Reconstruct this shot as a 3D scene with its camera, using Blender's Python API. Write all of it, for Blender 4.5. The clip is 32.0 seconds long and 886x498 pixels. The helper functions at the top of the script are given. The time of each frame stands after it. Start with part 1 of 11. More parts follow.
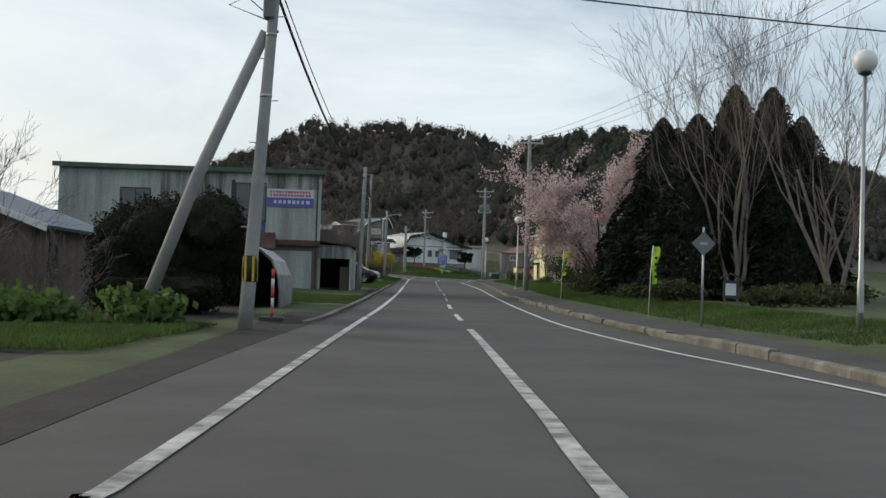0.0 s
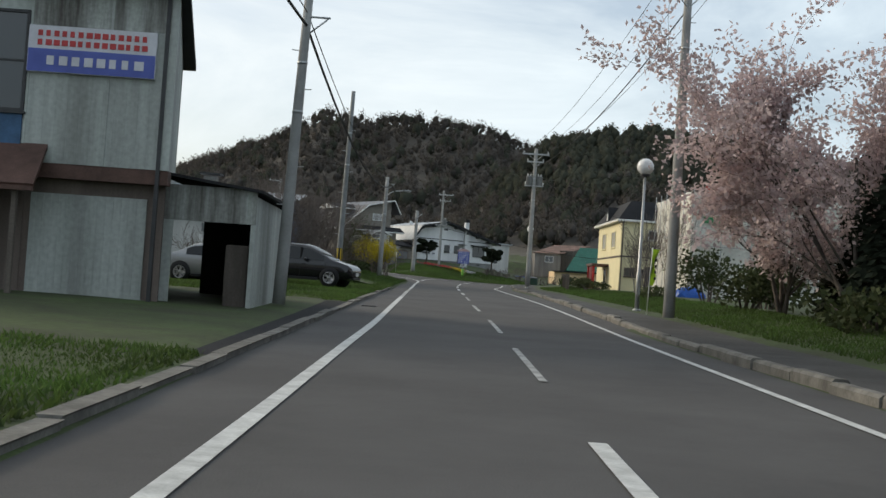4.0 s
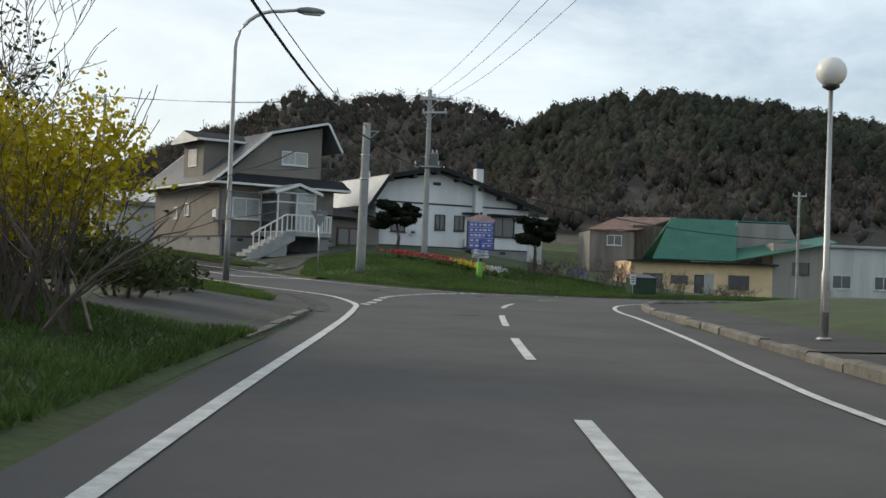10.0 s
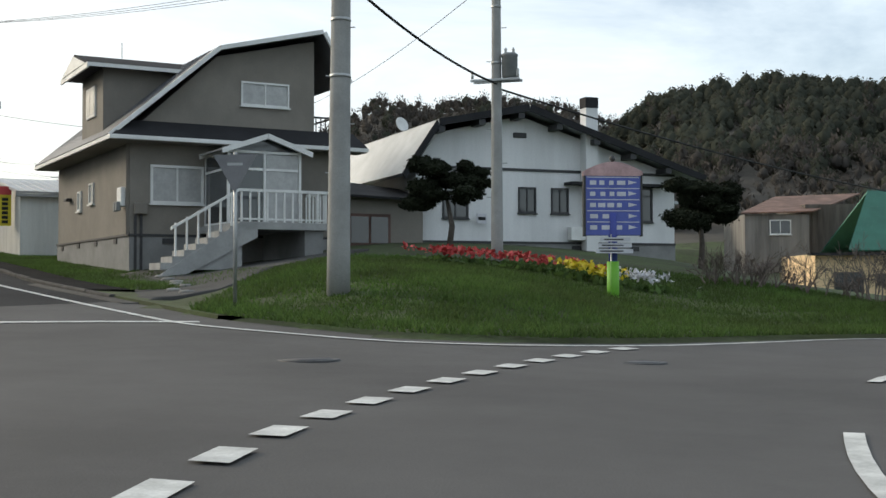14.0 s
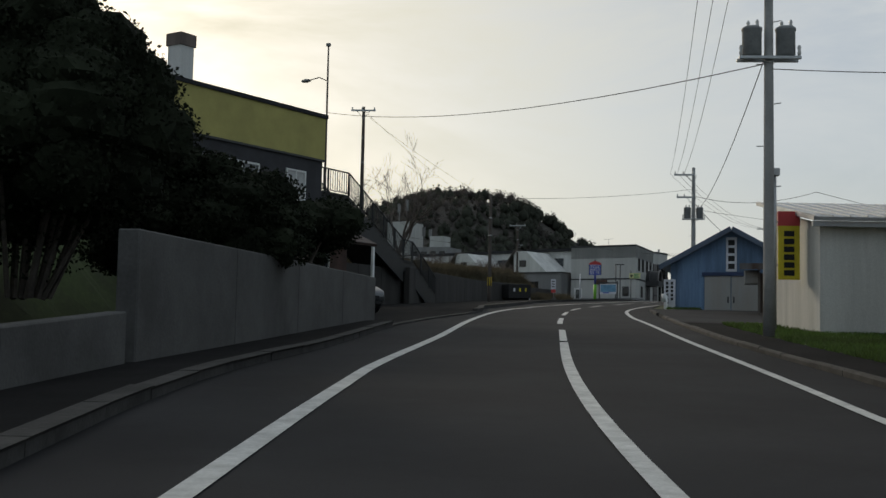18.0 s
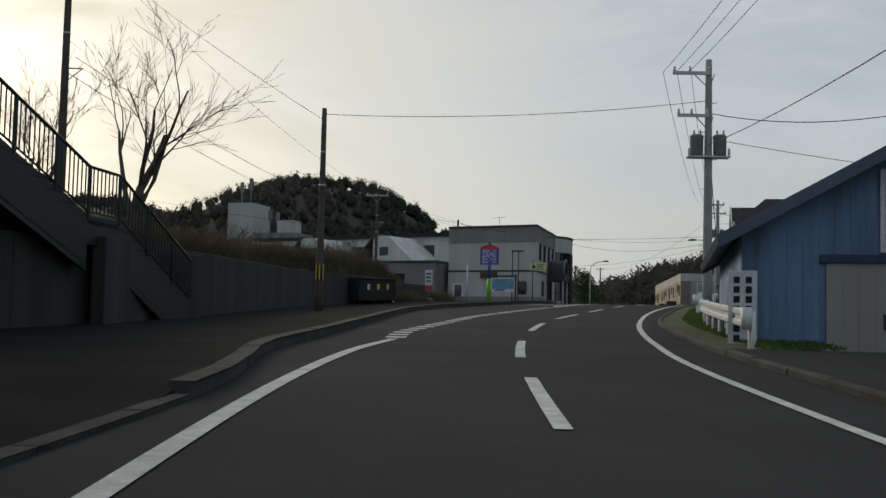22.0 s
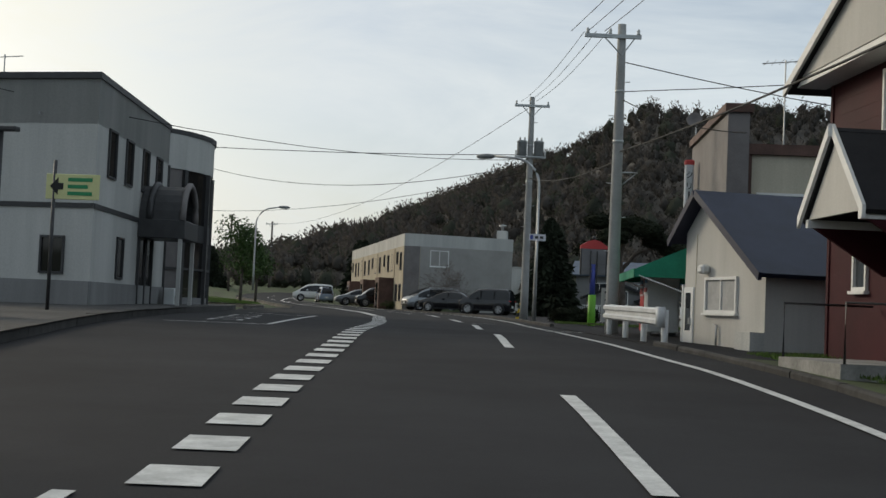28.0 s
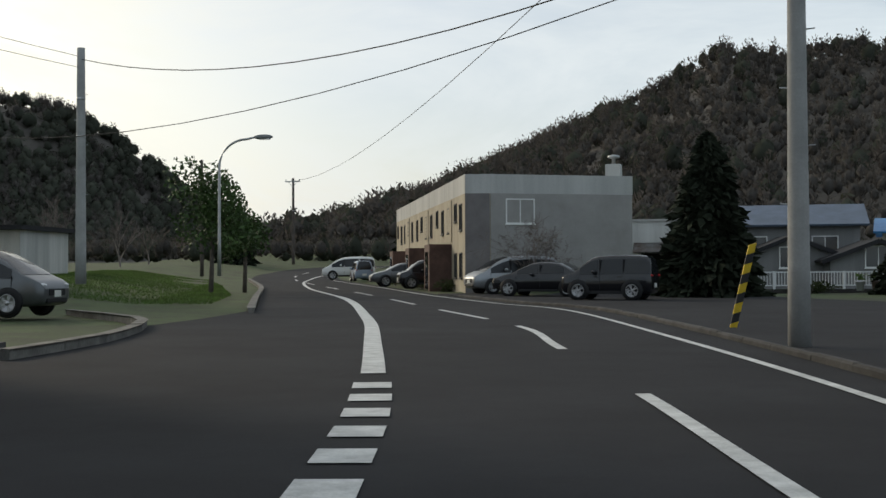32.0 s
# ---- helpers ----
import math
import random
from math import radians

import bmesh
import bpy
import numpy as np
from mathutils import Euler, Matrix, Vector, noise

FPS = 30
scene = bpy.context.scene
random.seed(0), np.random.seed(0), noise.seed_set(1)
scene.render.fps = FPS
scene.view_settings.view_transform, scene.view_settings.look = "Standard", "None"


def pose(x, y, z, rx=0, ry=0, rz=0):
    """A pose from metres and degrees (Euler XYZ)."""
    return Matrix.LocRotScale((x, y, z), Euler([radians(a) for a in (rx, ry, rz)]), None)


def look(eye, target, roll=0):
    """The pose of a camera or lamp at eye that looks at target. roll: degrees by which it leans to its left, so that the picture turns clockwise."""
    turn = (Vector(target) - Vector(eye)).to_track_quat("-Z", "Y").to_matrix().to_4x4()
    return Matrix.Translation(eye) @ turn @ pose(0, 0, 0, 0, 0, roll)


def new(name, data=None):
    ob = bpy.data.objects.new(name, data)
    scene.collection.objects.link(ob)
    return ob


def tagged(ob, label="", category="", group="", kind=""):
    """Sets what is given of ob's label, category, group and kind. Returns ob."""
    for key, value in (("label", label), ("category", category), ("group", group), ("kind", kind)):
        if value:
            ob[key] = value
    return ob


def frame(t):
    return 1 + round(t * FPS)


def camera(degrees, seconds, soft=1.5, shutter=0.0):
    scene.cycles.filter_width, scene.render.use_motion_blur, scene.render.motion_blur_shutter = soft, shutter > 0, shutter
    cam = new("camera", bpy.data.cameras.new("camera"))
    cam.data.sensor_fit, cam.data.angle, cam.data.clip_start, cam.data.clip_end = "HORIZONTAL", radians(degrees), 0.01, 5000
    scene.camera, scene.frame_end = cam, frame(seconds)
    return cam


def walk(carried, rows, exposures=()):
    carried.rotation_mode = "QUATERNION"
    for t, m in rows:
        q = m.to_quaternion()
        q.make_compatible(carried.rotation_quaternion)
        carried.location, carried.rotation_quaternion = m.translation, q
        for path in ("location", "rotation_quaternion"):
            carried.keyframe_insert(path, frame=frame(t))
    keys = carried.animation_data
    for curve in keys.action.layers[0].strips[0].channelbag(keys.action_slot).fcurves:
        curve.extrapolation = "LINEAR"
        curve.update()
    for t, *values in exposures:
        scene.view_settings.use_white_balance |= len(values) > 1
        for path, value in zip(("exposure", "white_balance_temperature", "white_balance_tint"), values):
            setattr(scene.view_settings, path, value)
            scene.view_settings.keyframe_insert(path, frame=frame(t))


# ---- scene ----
cam = camera(40.0, 32.0, soft=1.5)
# seconds, x, y, z, yaw, pitch, roll
ROWS = [
    (0.0, 0.000, -0.000, 1.242, -1.68, 1.66, -1.79),
    (0.5, 0.065, 4.753, 1.262, -0.32, 1.70, -2.06),
    (1.0, 0.054, 9.719, 1.284, 0.49, 1.57, -2.34),
    (1.5, -0.012, 14.972, 1.306, 0.84, 1.68, -2.70),
    (2.0, -0.073, 20.310, 1.339, 0.73, 1.70, -2.86),
    (2.5, -0.065, 25.752, 1.375, -0.08, 1.66, -3.62),
    (3.0, 0.073, 31.329, 1.411, -1.00, 1.24, -3.72),
    (3.5, 0.238, 37.020, 1.445, -1.16, 1.58, -3.97),
    (5.5, 0.689, 62.021, 1.707, -0.83, 1.82, -3.40),
    (6.0, 0.792, 68.707, 1.827, -1.35, 1.77, -3.03),
    (6.5, 0.900, 75.355, 1.946, -1.48, 1.78, -3.06),
    (7.0, 1.104, 81.946, 2.063, -1.46, 1.80, -2.73),
    (7.5, 1.219, 88.521, 2.164, -0.96, 1.82, -2.86),
    (8.0, 1.255, 95.045, 2.252, -0.52, 1.76, -2.83),
    (8.5, 1.296, 101.398, 2.325, -0.47, 1.58, -3.23),
    (9.0, 1.358, 107.749, 2.409, -0.78, 1.64, -3.21),
    (9.5, 1.422, 113.900, 2.504, -1.25, 1.49, -2.40),
    (10.0, 1.603, 119.821, 2.594, -1.65, 1.42, -2.06),
    (10.5, 1.891, 125.175, 2.671, -1.87, 1.41, -1.97),
    (11.0, 2.136, 129.978, 2.722, -1.72, 1.45, -2.52),
    (11.5, 2.268, 134.507, 2.764, -1.56, 1.39, -2.74),
    (12.0, 2.327, 138.543, 2.802, -1.46, 1.26, -2.84),
    (12.5, 2.473, 141.972, 2.844, -1.12, 1.30, -2.38),
    (13.0, 2.604, 145.274, 2.895, -0.60, 1.32, -1.99),
    (13.5, 2.650, 148.125, 2.914, -0.18, 1.56, -0.99),
    (14.0, 2.521, 150.681, 2.940, 2.77, 1.79, 0.15),
    (14.5, 2.045, 153.090, 2.999, 9.11, 2.02, 0.56),
    (15.0, 1.115, 155.517, 3.086, 15.83, 2.12, 0.91),
    (15.5, 0.018, 157.916, 3.189, 22.64, 2.12, 0.98),
    (17.5, -7.464, 169.597, 3.718, 33.89, 4.38, -0.66),
    (18.0, -9.650, 172.910, 3.922, 33.59, 4.42, -1.13),
    (18.5, -11.790, 176.317, 4.135, 33.19, 4.06, -1.24),
    (19.0, -14.027, 179.883, 4.347, 32.38, 3.91, -1.43),
    (19.5, -16.280, 183.583, 4.555, 31.29, 4.03, -1.56),
    (20.0, -18.493, 187.416, 4.774, 30.09, 4.13, -1.23),
    (20.5, -20.719, 191.363, 5.009, 29.10, 4.04, -1.54),
    (21.0, -22.983, 195.429, 5.253, 27.97, 4.18, -1.07),
    (21.5, -25.175, 199.606, 5.495, 27.48, 4.17, -1.05),
    (22.0, -27.404, 203.893, 5.750, 27.05, 4.18, -1.31),
    (22.5, -29.637, 208.282, 6.008, 26.72, 4.08, -1.52),
    (23.0, -31.988, 212.676, 6.277, 26.34, 4.00, -1.67),
    (23.5, -34.162, 217.248, 6.556, 25.35, 3.64, -1.56),
    (24.0, -36.289, 221.955, 6.826, 23.79, 3.53, -1.82),
    (24.5, -38.284, 226.801, 7.074, 22.26, 3.68, -2.52),
    (25.0, -40.157, 231.771, 7.312, 20.78, 3.56, -2.31),
    (25.5, -41.913, 236.814, 7.548, 19.20, 3.74, -2.24),
    (26.0, -43.536, 241.890, 7.800, 17.64, 3.74, -2.25),
    (26.5, -45.004, 246.966, 8.047, 15.60, 3.56, -2.46),
    (28.5, -49.715, 267.216, 9.044, 11.12, 2.62, -2.40),
    (29.0, -50.602, 271.503, 9.195, 11.18, 2.42, -2.26),
    (29.5, -51.491, 275.614, 9.321, 11.41, 2.24, -1.52),
    (30.0, -52.385, 279.651, 9.430, 12.18, 2.30, -0.18),
    (30.5, -53.270, 283.603, 9.507, 13.15, 1.89, -0.09),
    (31.0, -54.278, 287.454, 9.561, 13.95, 1.33, -0.44),
    (31.5, -55.294, 291.098, 9.617, 14.39, 1.09, -0.21),
    (32.0, -56.265, 294.581, 9.680, 14.58, 1.08, 0.25),
]
EXPOSURES = [(0, 0.15), (3, 0.3), (6, 0.13), (8, 0.35), (9, 0.45), (10.2, 0.3), (14, 0.48), (15.4, 0.05), (17.3, -0.45), (20, -0.38), (23, -0.55), (26.5, -0.4), (28.5, 0.0), (30, 0.04), (31, 0.1), (32, 0.03)]
walk(cam, [(t, pose(x, y, z, 90 + pitch, roll, yaw)) for t, x, y, z, yaw, pitch, roll in ROWS], EXPOSURES)

# ---- world and sun ----
SUN_AZ, SUN_EL = 152.0, 22.0  # degrees anticlockwise from +x, and above the horizon
world = bpy.data.worlds.new("sky")
scene.world = world
world.use_nodes = True
wn, wl = world.node_tree.nodes, world.node_tree.links
wn.clear()
w_out = wn.new("ShaderNodeOutputWorld")
w_bg = wn.new("ShaderNodeBackground")
w_sky = wn.new("ShaderNodeTexSky")
w_sky.sky_type = 'NISHITA'
w_sky.sun_disc = False
w_sky.sun_elevation = radians(SUN_EL)
w_sky.sun_rotation = radians(90 - SUN_AZ)
w_sky.dust_density = 2.5
w_sky.ozone_density = 2.0
w_coord = wn.new("ShaderNodeTexCoord")
w_map = wn.new("ShaderNodeMapping")
w_map.inputs["Scale"].default_value = (1.6, 1.6, 5.0)
w_noise = wn.new("ShaderNodeTexNoise")
w_noise.inputs["Scale"].default_value = 1.9
w_noise.inputs["Detail"].default_value = 6
w_noise.inputs["Roughness"].default_value = 0.62
w_noise.inputs["Distortion"].default_value = 0.5
w_ramp = wn.new("ShaderNodeValToRGB")
w_ramp.color_ramp.elements[0].position = 0.36
w_ramp.color_ramp.elements[0].color = (0.38, 0.38, 0.38, 1)
w_ramp.color_ramp.elements[1].position = 0.68
w_ramp.color_ramp.elements[1].color = (0.95, 0.95, 0.95, 1)
w_scale = wn.new("ShaderNodeVectorMath")
w_scale.operation = 'SCALE'
w_scale.inputs["Scale"].default_value = 0.12
# haze that is brighter and warmer towards the sun
w_dot = wn.new("ShaderNodeVectorMath")
w_dot.operation = 'DOT_PRODUCT'
w_dot.inputs[1].default_value = (math.cos(radians(SUN_AZ)) * math.cos(radians(SUN_EL)), math.sin(radians(SUN_AZ)) * math.cos(radians(SUN_EL)), math.sin(radians(SUN_EL)))
w_haze = wn.new("ShaderNodeValToRGB")
w_haze.color_ramp.elements[0].position = 0.25
w_haze.color_ramp.elements[0].color = (0.70, 0.80, 0.86, 1)
w_haze.color_ramp.elements[1].position = 0.97
w_haze.color_ramp.elements[1].color = (1.12, 1.05, 0.80, 1)
e = w_haze.color_ramp.elements.new(0.72)
e.color = (0.84, 0.88, 0.88, 1)
w_mix = wn.new("ShaderNodeMixRGB")
wl.new(w_coord.outputs["Generated"], w_map.inputs["Vector"])
wl.new(w_map.outputs["Vector"], w_noise.inputs["Vector"])
wl.new(w_noise.outputs["Fac"], w_ramp.inputs["Fac"])
wl.new(w_sky.outputs["Color"], w_scale.inputs[0])
wl.new(w_coord.outputs["Generated"], w_dot.inputs[0])
wl.new(w_dot.outputs["Value"], w_haze.inputs["Fac"])
wl.new(w_ramp.outputs["Color"], w_mix.inputs["Fac"])
wl.new(w_scale.outputs["Vector"], w_mix.inputs["Color1"])
wl.new(w_haze.outputs["Color"], w_mix.inputs["Color2"])
wl.new(w_mix.outputs["Color"], w_bg.inputs["Color"])
w_bg.inputs["Strength"].default_value = 1.0
wl.new(w_bg.outputs["Background"], w_out.inputs["Surface"])
sun = new("sun", bpy.data.lights.new("sun", 'SUN'))
sun.data.energy = 1.5
sun.data.angle = radians(14)
sun.data.color = (1.0, 0.88, 0.70)
sun.matrix_world = look((0, 0, 60), (-math.cos(radians(SUN_AZ)) * math.cos(radians(SUN_EL)), -math.sin(radians(SUN_AZ)) * math.cos(radians(SUN_EL)), 60 - math.sin(radians(SUN_EL))))
scene.view_settings.exposure = 0.0

# ---- materials ----
def mat(name, color, rough=0.8, metal=0.0, var=0.25, scale=1.5, fine=30.0, bump=0.15, dark=None, spec=0.3, streak=False, obj_rand=0.0, island=0.0, emit=0.0):
    """A surface of one base colour with large stains, fine grain and relief; dark: colour of the stains."""
    m = bpy.data.materials.new(name)
    m.use_nodes = True
    nt = m.node_tree
    n, l = nt.nodes, nt.links
    b = n["Principled BSDF"]
    b.inputs["Roughness"].default_value = rough
    b.inputs["Metallic"].default_value = metal
    b.inputs["Specular IOR Level"].default_value = spec
    geo = n.new("ShaderNodeNewGeometry")
    mp = n.new("ShaderNodeMapping")
    l.new(geo.outputs["Position"], mp.inputs["Vector"])
    if streak:
        mp.inputs["Scale"].default_value = (1.0, 1.0, 0.09)
    big = n.new("ShaderNodeTexNoise")
    big.inputs["Scale"].default_value = scale
    big.inputs["Detail"].default_value = 5
    big.inputs["Roughness"].default_value = 0.65
    l.new(mp.outputs["Vector"], big.inputs["Vector"])
    fin = n.new("ShaderNodeTexNoise")
    fin.inputs["Scale"].default_value = fine
    fin.inputs["Detail"].default_value = 3
    l.new(geo.outputs["Position"], fin.inputs["Vector"])
    ramp = n.new("ShaderNodeValToRGB")
    ramp.color_ramp.elements[0].position = 0.35
    ramp.color_ramp.elements[1].position = 0.68
    d = dark if dark else tuple(c * (1 - var) for c in color)
    hi = tuple(min(0.95, c * (1 + var * 0.35)) for c in color)
    ramp.color_ramp.elements[0].color = (*d, 1)
    ramp.color_ramp.elements[1].color = (*hi, 1)
    l.new(big.outputs["Fac"], ramp.inputs["Fac"])
    mul = n.new("ShaderNodeMixRGB")
    mul.blend_type = 'MULTIPLY'
    mul.inputs["Fac"].default_value = 1.0
    fr = n.new("ShaderNodeValToRGB")
    lo = 1 - var * 0.5
    fr.color_ramp.elements[0].color = (lo, lo, lo, 1)
    fr.color_ramp.elements[0].position = 0.3
    fr.color_ramp.elements[1].color = (1, 1, 1, 1)
    fr.color_ramp.elements[1].position = 0.7
    l.new(fin.outputs["Fac"], fr.inputs["Fac"])
    l.new(ramp.outputs["Color"], mul.inputs["Color1"])
    l.new(fr.outputs["Color"], mul.inputs["Color2"])
    out = mul.outputs["Color"]
    if obj_rand or island:
        hsv = n.new("ShaderNodeHueSaturation")
        mr = n.new("ShaderNodeMapRange")
        k = obj_rand or island
        mr.inputs["To Min"].default_value = 1 - k
        mr.inputs["To Max"].default_value = 1 + k
        if obj_rand:
            oi = n.new("ShaderNodeObjectInfo")
            l.new(oi.outputs["Random"], mr.inputs["Value"])
        else:
            l.new(geo.outputs["Random Per Island"], mr.inputs["Value"])
        l.new(mr.outputs["Result"], hsv.inputs["Value"])
        l.new(out, hsv.inputs["Color"])
        out = hsv.outputs["Color"]
    l.new(out, b.inputs["Base Color"])
    if bump:
        bp = n.new("ShaderNodeBump")
        bp.inputs["Strength"].default_value = bump
        bp.inputs["Distance"].default_value = 0.02
        l.new(fin.outputs["Fac"], bp.inputs["Height"])
        l.new(bp.outputs["Normal"], b.inputs["Normal"])
    if emit:
        b.inputs["Emission Strength"].default_value = emit
        b.inputs["Emission Color"].default_value = (*color, 1)
    return m


def glass_mat(name, color, rough=0.06):
    m = bpy.data.materials.new(name)
    m.use_nodes = True
    b = m.node_tree.nodes["Principled BSDF"]
    b.inputs["Base Color"].default_value = (*color, 1)
    b.inputs["Roughness"].default_value = rough
    b.inputs["Specular IOR Level"].default_value = 0.8
    return m


def leafy(m, share=0.45):
    """Lets light through thin leaves, petals and twigs."""
    nt = m.node_tree
    b, out = nt.nodes["Principled BSDF"], nt.nodes["Material Output"]
    tr, mx = nt.nodes.new("ShaderNodeBsdfTranslucent"), nt.nodes.new("ShaderNodeMixShader")
    nt.links.new(b.inputs["Base Color"].links[0].from_socket, tr.inputs["Color"])
    mx.inputs["Fac"].default_value = share
    nt.links.new(b.outputs["BSDF"], mx.inputs[1])
    nt.links.new(tr.outputs["BSDF"], mx.inputs[2])
    nt.links.new(mx.outputs["Shader"], out.inputs["Surface"])
    return m


ASPHALT = mat("asphalt", (0.102, 0.098, 0.097), 0.9, var=0.22, scale=0.35, fine=55, bump=0.25, spec=0.15)
# Darker copy of the same asphalt: the hill's dusk is put into it.
ASPHALT_HILL = mat("dark asphalt", (0.038, 0.038, 0.040), 0.88, var=0.22, scale=0.35, fine=55, bump=0.25, spec=0.06)
ASPHALT_OLD = mat("worn asphalt", (0.068, 0.066, 0.064), 0.92, var=0.35, scale=0.6, fine=40, bump=0.3)
GRAVEL = mat("gravel", (0.028, 0.026, 0.024), 0.95, var=0.45, scale=1.2, fine=18, bump=0.5)
PAINT = mat("road paint", (0.62, 0.62, 0.60), 0.7, var=0.3, scale=3.5, fine=45, bump=0.1)
PAINT_WORN = mat("worn road paint", (0.55, 0.55, 0.53), 0.8, scale=2.2, fine=25, var=0.3, dark=(0.16, 0.16, 0.155), bump=0.2)
CONCRETE = mat("concrete", (0.30, 0.295, 0.28), 0.9, var=0.4, scale=1.1, fine=25, bump=0.2)
CONCRETE_DARK = mat("weathered concrete", (0.17, 0.165, 0.155), 0.92, var=0.5, scale=0.8, fine=16, bump=0.3, streak=True)
POLE = mat("pole concrete", (0.33, 0.33, 0.32), 0.85, var=0.2, scale=1.5, fine=30, bump=0.1)
KERB = mat("kerb stone", (0.20, 0.19, 0.17), 0.93, var=0.45, scale=1.6, fine=20, bump=0.3, obj_rand=0.15)
GRASS_SOIL = mat("grassy soil", (0.058, 0.085, 0.028), 0.95, var=0.5, scale=0.45, fine=9, bump=0.6, dark=(0.045, 0.050, 0.026))
GRASS = leafy(mat("grass blades", (0.076, 0.138, 0.031), 0.85, var=0.5, scale=0.35, fine=2.5, bump=0, island=0.25, dark=(0.062, 0.092, 0.028)))
DRY_GRASS = leafy(mat("dry grass", (0.115, 0.095, 0.06), 0.9, var=0.45, scale=0.7, fine=6, bump=0, island=0.3), 0.3)
WEED = leafy(mat("broad leaves", (0.10, 0.17, 0.045), 0.7, var=0.35, scale=1, fine=6, bump=0, island=0.3))
BARK = mat("bark", (0.13, 0.11, 0.095), 0.95, var=0.4, scale=3, fine=20, bump=0.4)
BARK_PALE = mat("pale bark", (0.24, 0.205, 0.18), 0.95, var=0.35, scale=3, fine=20, bump=0.3)
TWIG = mat("twigs", (0.165, 0.135, 0.118), 0.95, var=0.3, scale=1, fine=8, bump=0, island=0.2)
CONIFER = mat("conifer needles", (0.030, 0.037, 0.024), 0.9, var=0.4, scale=0.6, fine=8, bump=0, island=0.2, spec=0.1)
YEW = mat("yew foliage", (0.022, 0.027, 0.016), 0.9, var=0.4, scale=0.8, fine=8, bump=0, island=0.25, spec=0.08)
SHRUB = leafy(mat("shrub leaves", (0.062, 0.078, 0.030), 0.85, var=0.4, scale=0.8, fine=8, bump=0, island=0.3), 0.3)
BLOSSOM = leafy(mat("cherry blossom", (0.72, 0.58, 0.57), 0.8, var=0.3, scale=0.7, fine=6, bump=0, island=0.22), 0.4)
FORSYTHIA = leafy(mat("forsythia flowers", (0.56, 0.46, 0.02), 0.75, var=0.4, scale=0.8, fine=6, bump=0, island=0.3), 0.35)
# Distance haze is put into both base colours as a paler grey.
HILL_BROWN = leafy(mat("haze-paled bare wood", (0.138, 0.127, 0.116), 1.0, var=0.4, scale=0.016, fine=0.12, bump=0, island=0.07, spec=0.0))
HILL_GREEN = leafy(mat("haze-paled conifer wood", (0.104, 0.112, 0.088), 1.0, var=0.4, scale=0.016, fine=0.12, bump=0, island=0.08, spec=0.0))
HILL_FLOOR = mat("wood floor", (0.105, 0.095, 0.083), 1.0, var=0.4, scale=0.02, fine=0.3, bump=0)
STEEL = mat("galvanised steel", (0.42, 0.43, 0.43), 0.45, metal=0.7, var=0.15, scale=3, fine=40, bump=0.03)
DARK_STEEL = mat("dark steel", (0.06, 0.06, 0.062), 0.5, metal=0.3, var=0.2, scale=3, fine=30, bump=0.05)
WHITE_PAINT = mat("white paint", (0.72, 0.72, 0.70), 0.55, var=0.12, scale=1.5, fine=20, bump=0.03)
GUARD_WHITE = mat("guardrail paint", (0.66, 0.67, 0.67), 0.45, var=0.18, scale=1.2, fine=15, bump=0.03, streak=True)
CABLE = mat("cable", (0.02, 0.02, 0.02), 0.7, var=0.1, bump=0)
BLACK = mat("black rubber", (0.018, 0.018, 0.018), 0.75, var=0.2, bump=0.05)
GLASS = glass_mat("window glass", (0.035, 0.04, 0.045))
CAR_GLASS = glass_mat("car glass", (0.012, 0.013, 0.015), 0.12)
CAR_GLASS.node_tree.nodes["Principled BSDF"].inputs["Specular IOR Level"].default_value = 0.4
GLOBE = mat("frosted globe", (0.75, 0.75, 0.74), 0.25, var=0.06, bump=0)
CURTAIN = mat("net curtain behind glass", (0.42, 0.42, 0.41), 0.35, var=0.2, scale=4, fine=30, bump=0.05, spec=0.6)
# Darker than the footway's own asphalt: dusk shade is put into the colour.
FOOTWAY = mat("old dusk-shaded asphalt footway", (0.020, 0.0195, 0.020), 0.95, var=0.35, scale=0.5, fine=40, bump=0.3, spec=0.04)
# Shaded copy of KERB; the dusk along the hill is painted into it.
KERB_SHADED = mat("shaded kerb stone", (0.060, 0.058, 0.055), 0.93, var=0.45, scale=1.6, fine=20, bump=0.3, obj_rand=0.15)

# ---- helpers for building ----
def bm_obj(name, bm, material, parent=None, label=""):
    me = bpy.data.meshes.new(name)
    bmesh.ops.recalc_face_normals(bm, faces=bm.faces[:])
    bm.to_mesh(me)
    bm.free()
    for m in (material if isinstance(material, (list, tuple)) else [material]):
        me.materials.append(m)
    ob = new(name, me)
    if parent is not None:
        ob.parent = parent
    if label:
        tagged(ob, label)
    return ob


def part(name, bm, material, parent, label=""):
    return bm_obj(name, bm, material, parent, label)


def raw(name, verts, faces, material, parent=None, label="", smooth=False):
    """faces: lists of corners, or the number of corners of each loose face."""
    me = bpy.data.meshes.new(name)
    if isinstance(verts, np.ndarray) and isinstance(faces, int):
        n, k = len(verts), faces
        me.vertices.add(n)
        me.vertices.foreach_set("co", np.ascontiguousarray(verts, dtype=np.float32).ravel())
        me.loops.add(n)
        me.loops.foreach_set("vertex_index", np.arange(n, dtype=np.int32))
        me.polygons.add(n // k)
        me.polygons.foreach_set("loop_start", np.arange(0, n, k, dtype=np.int32))
        me.update(calc_edges=True)
    else:
        me.from_pydata([tuple(v) for v in verts], [], faces)
    me.materials.append(material)
    if smooth:
        me.polygons.foreach_set("use_smooth", [True] * len(me.polygons))
    me.update()
    ob = new(name, me)
    if parent is not None:
        ob.parent = parent
    if label:
        tagged(ob, label)
    return ob


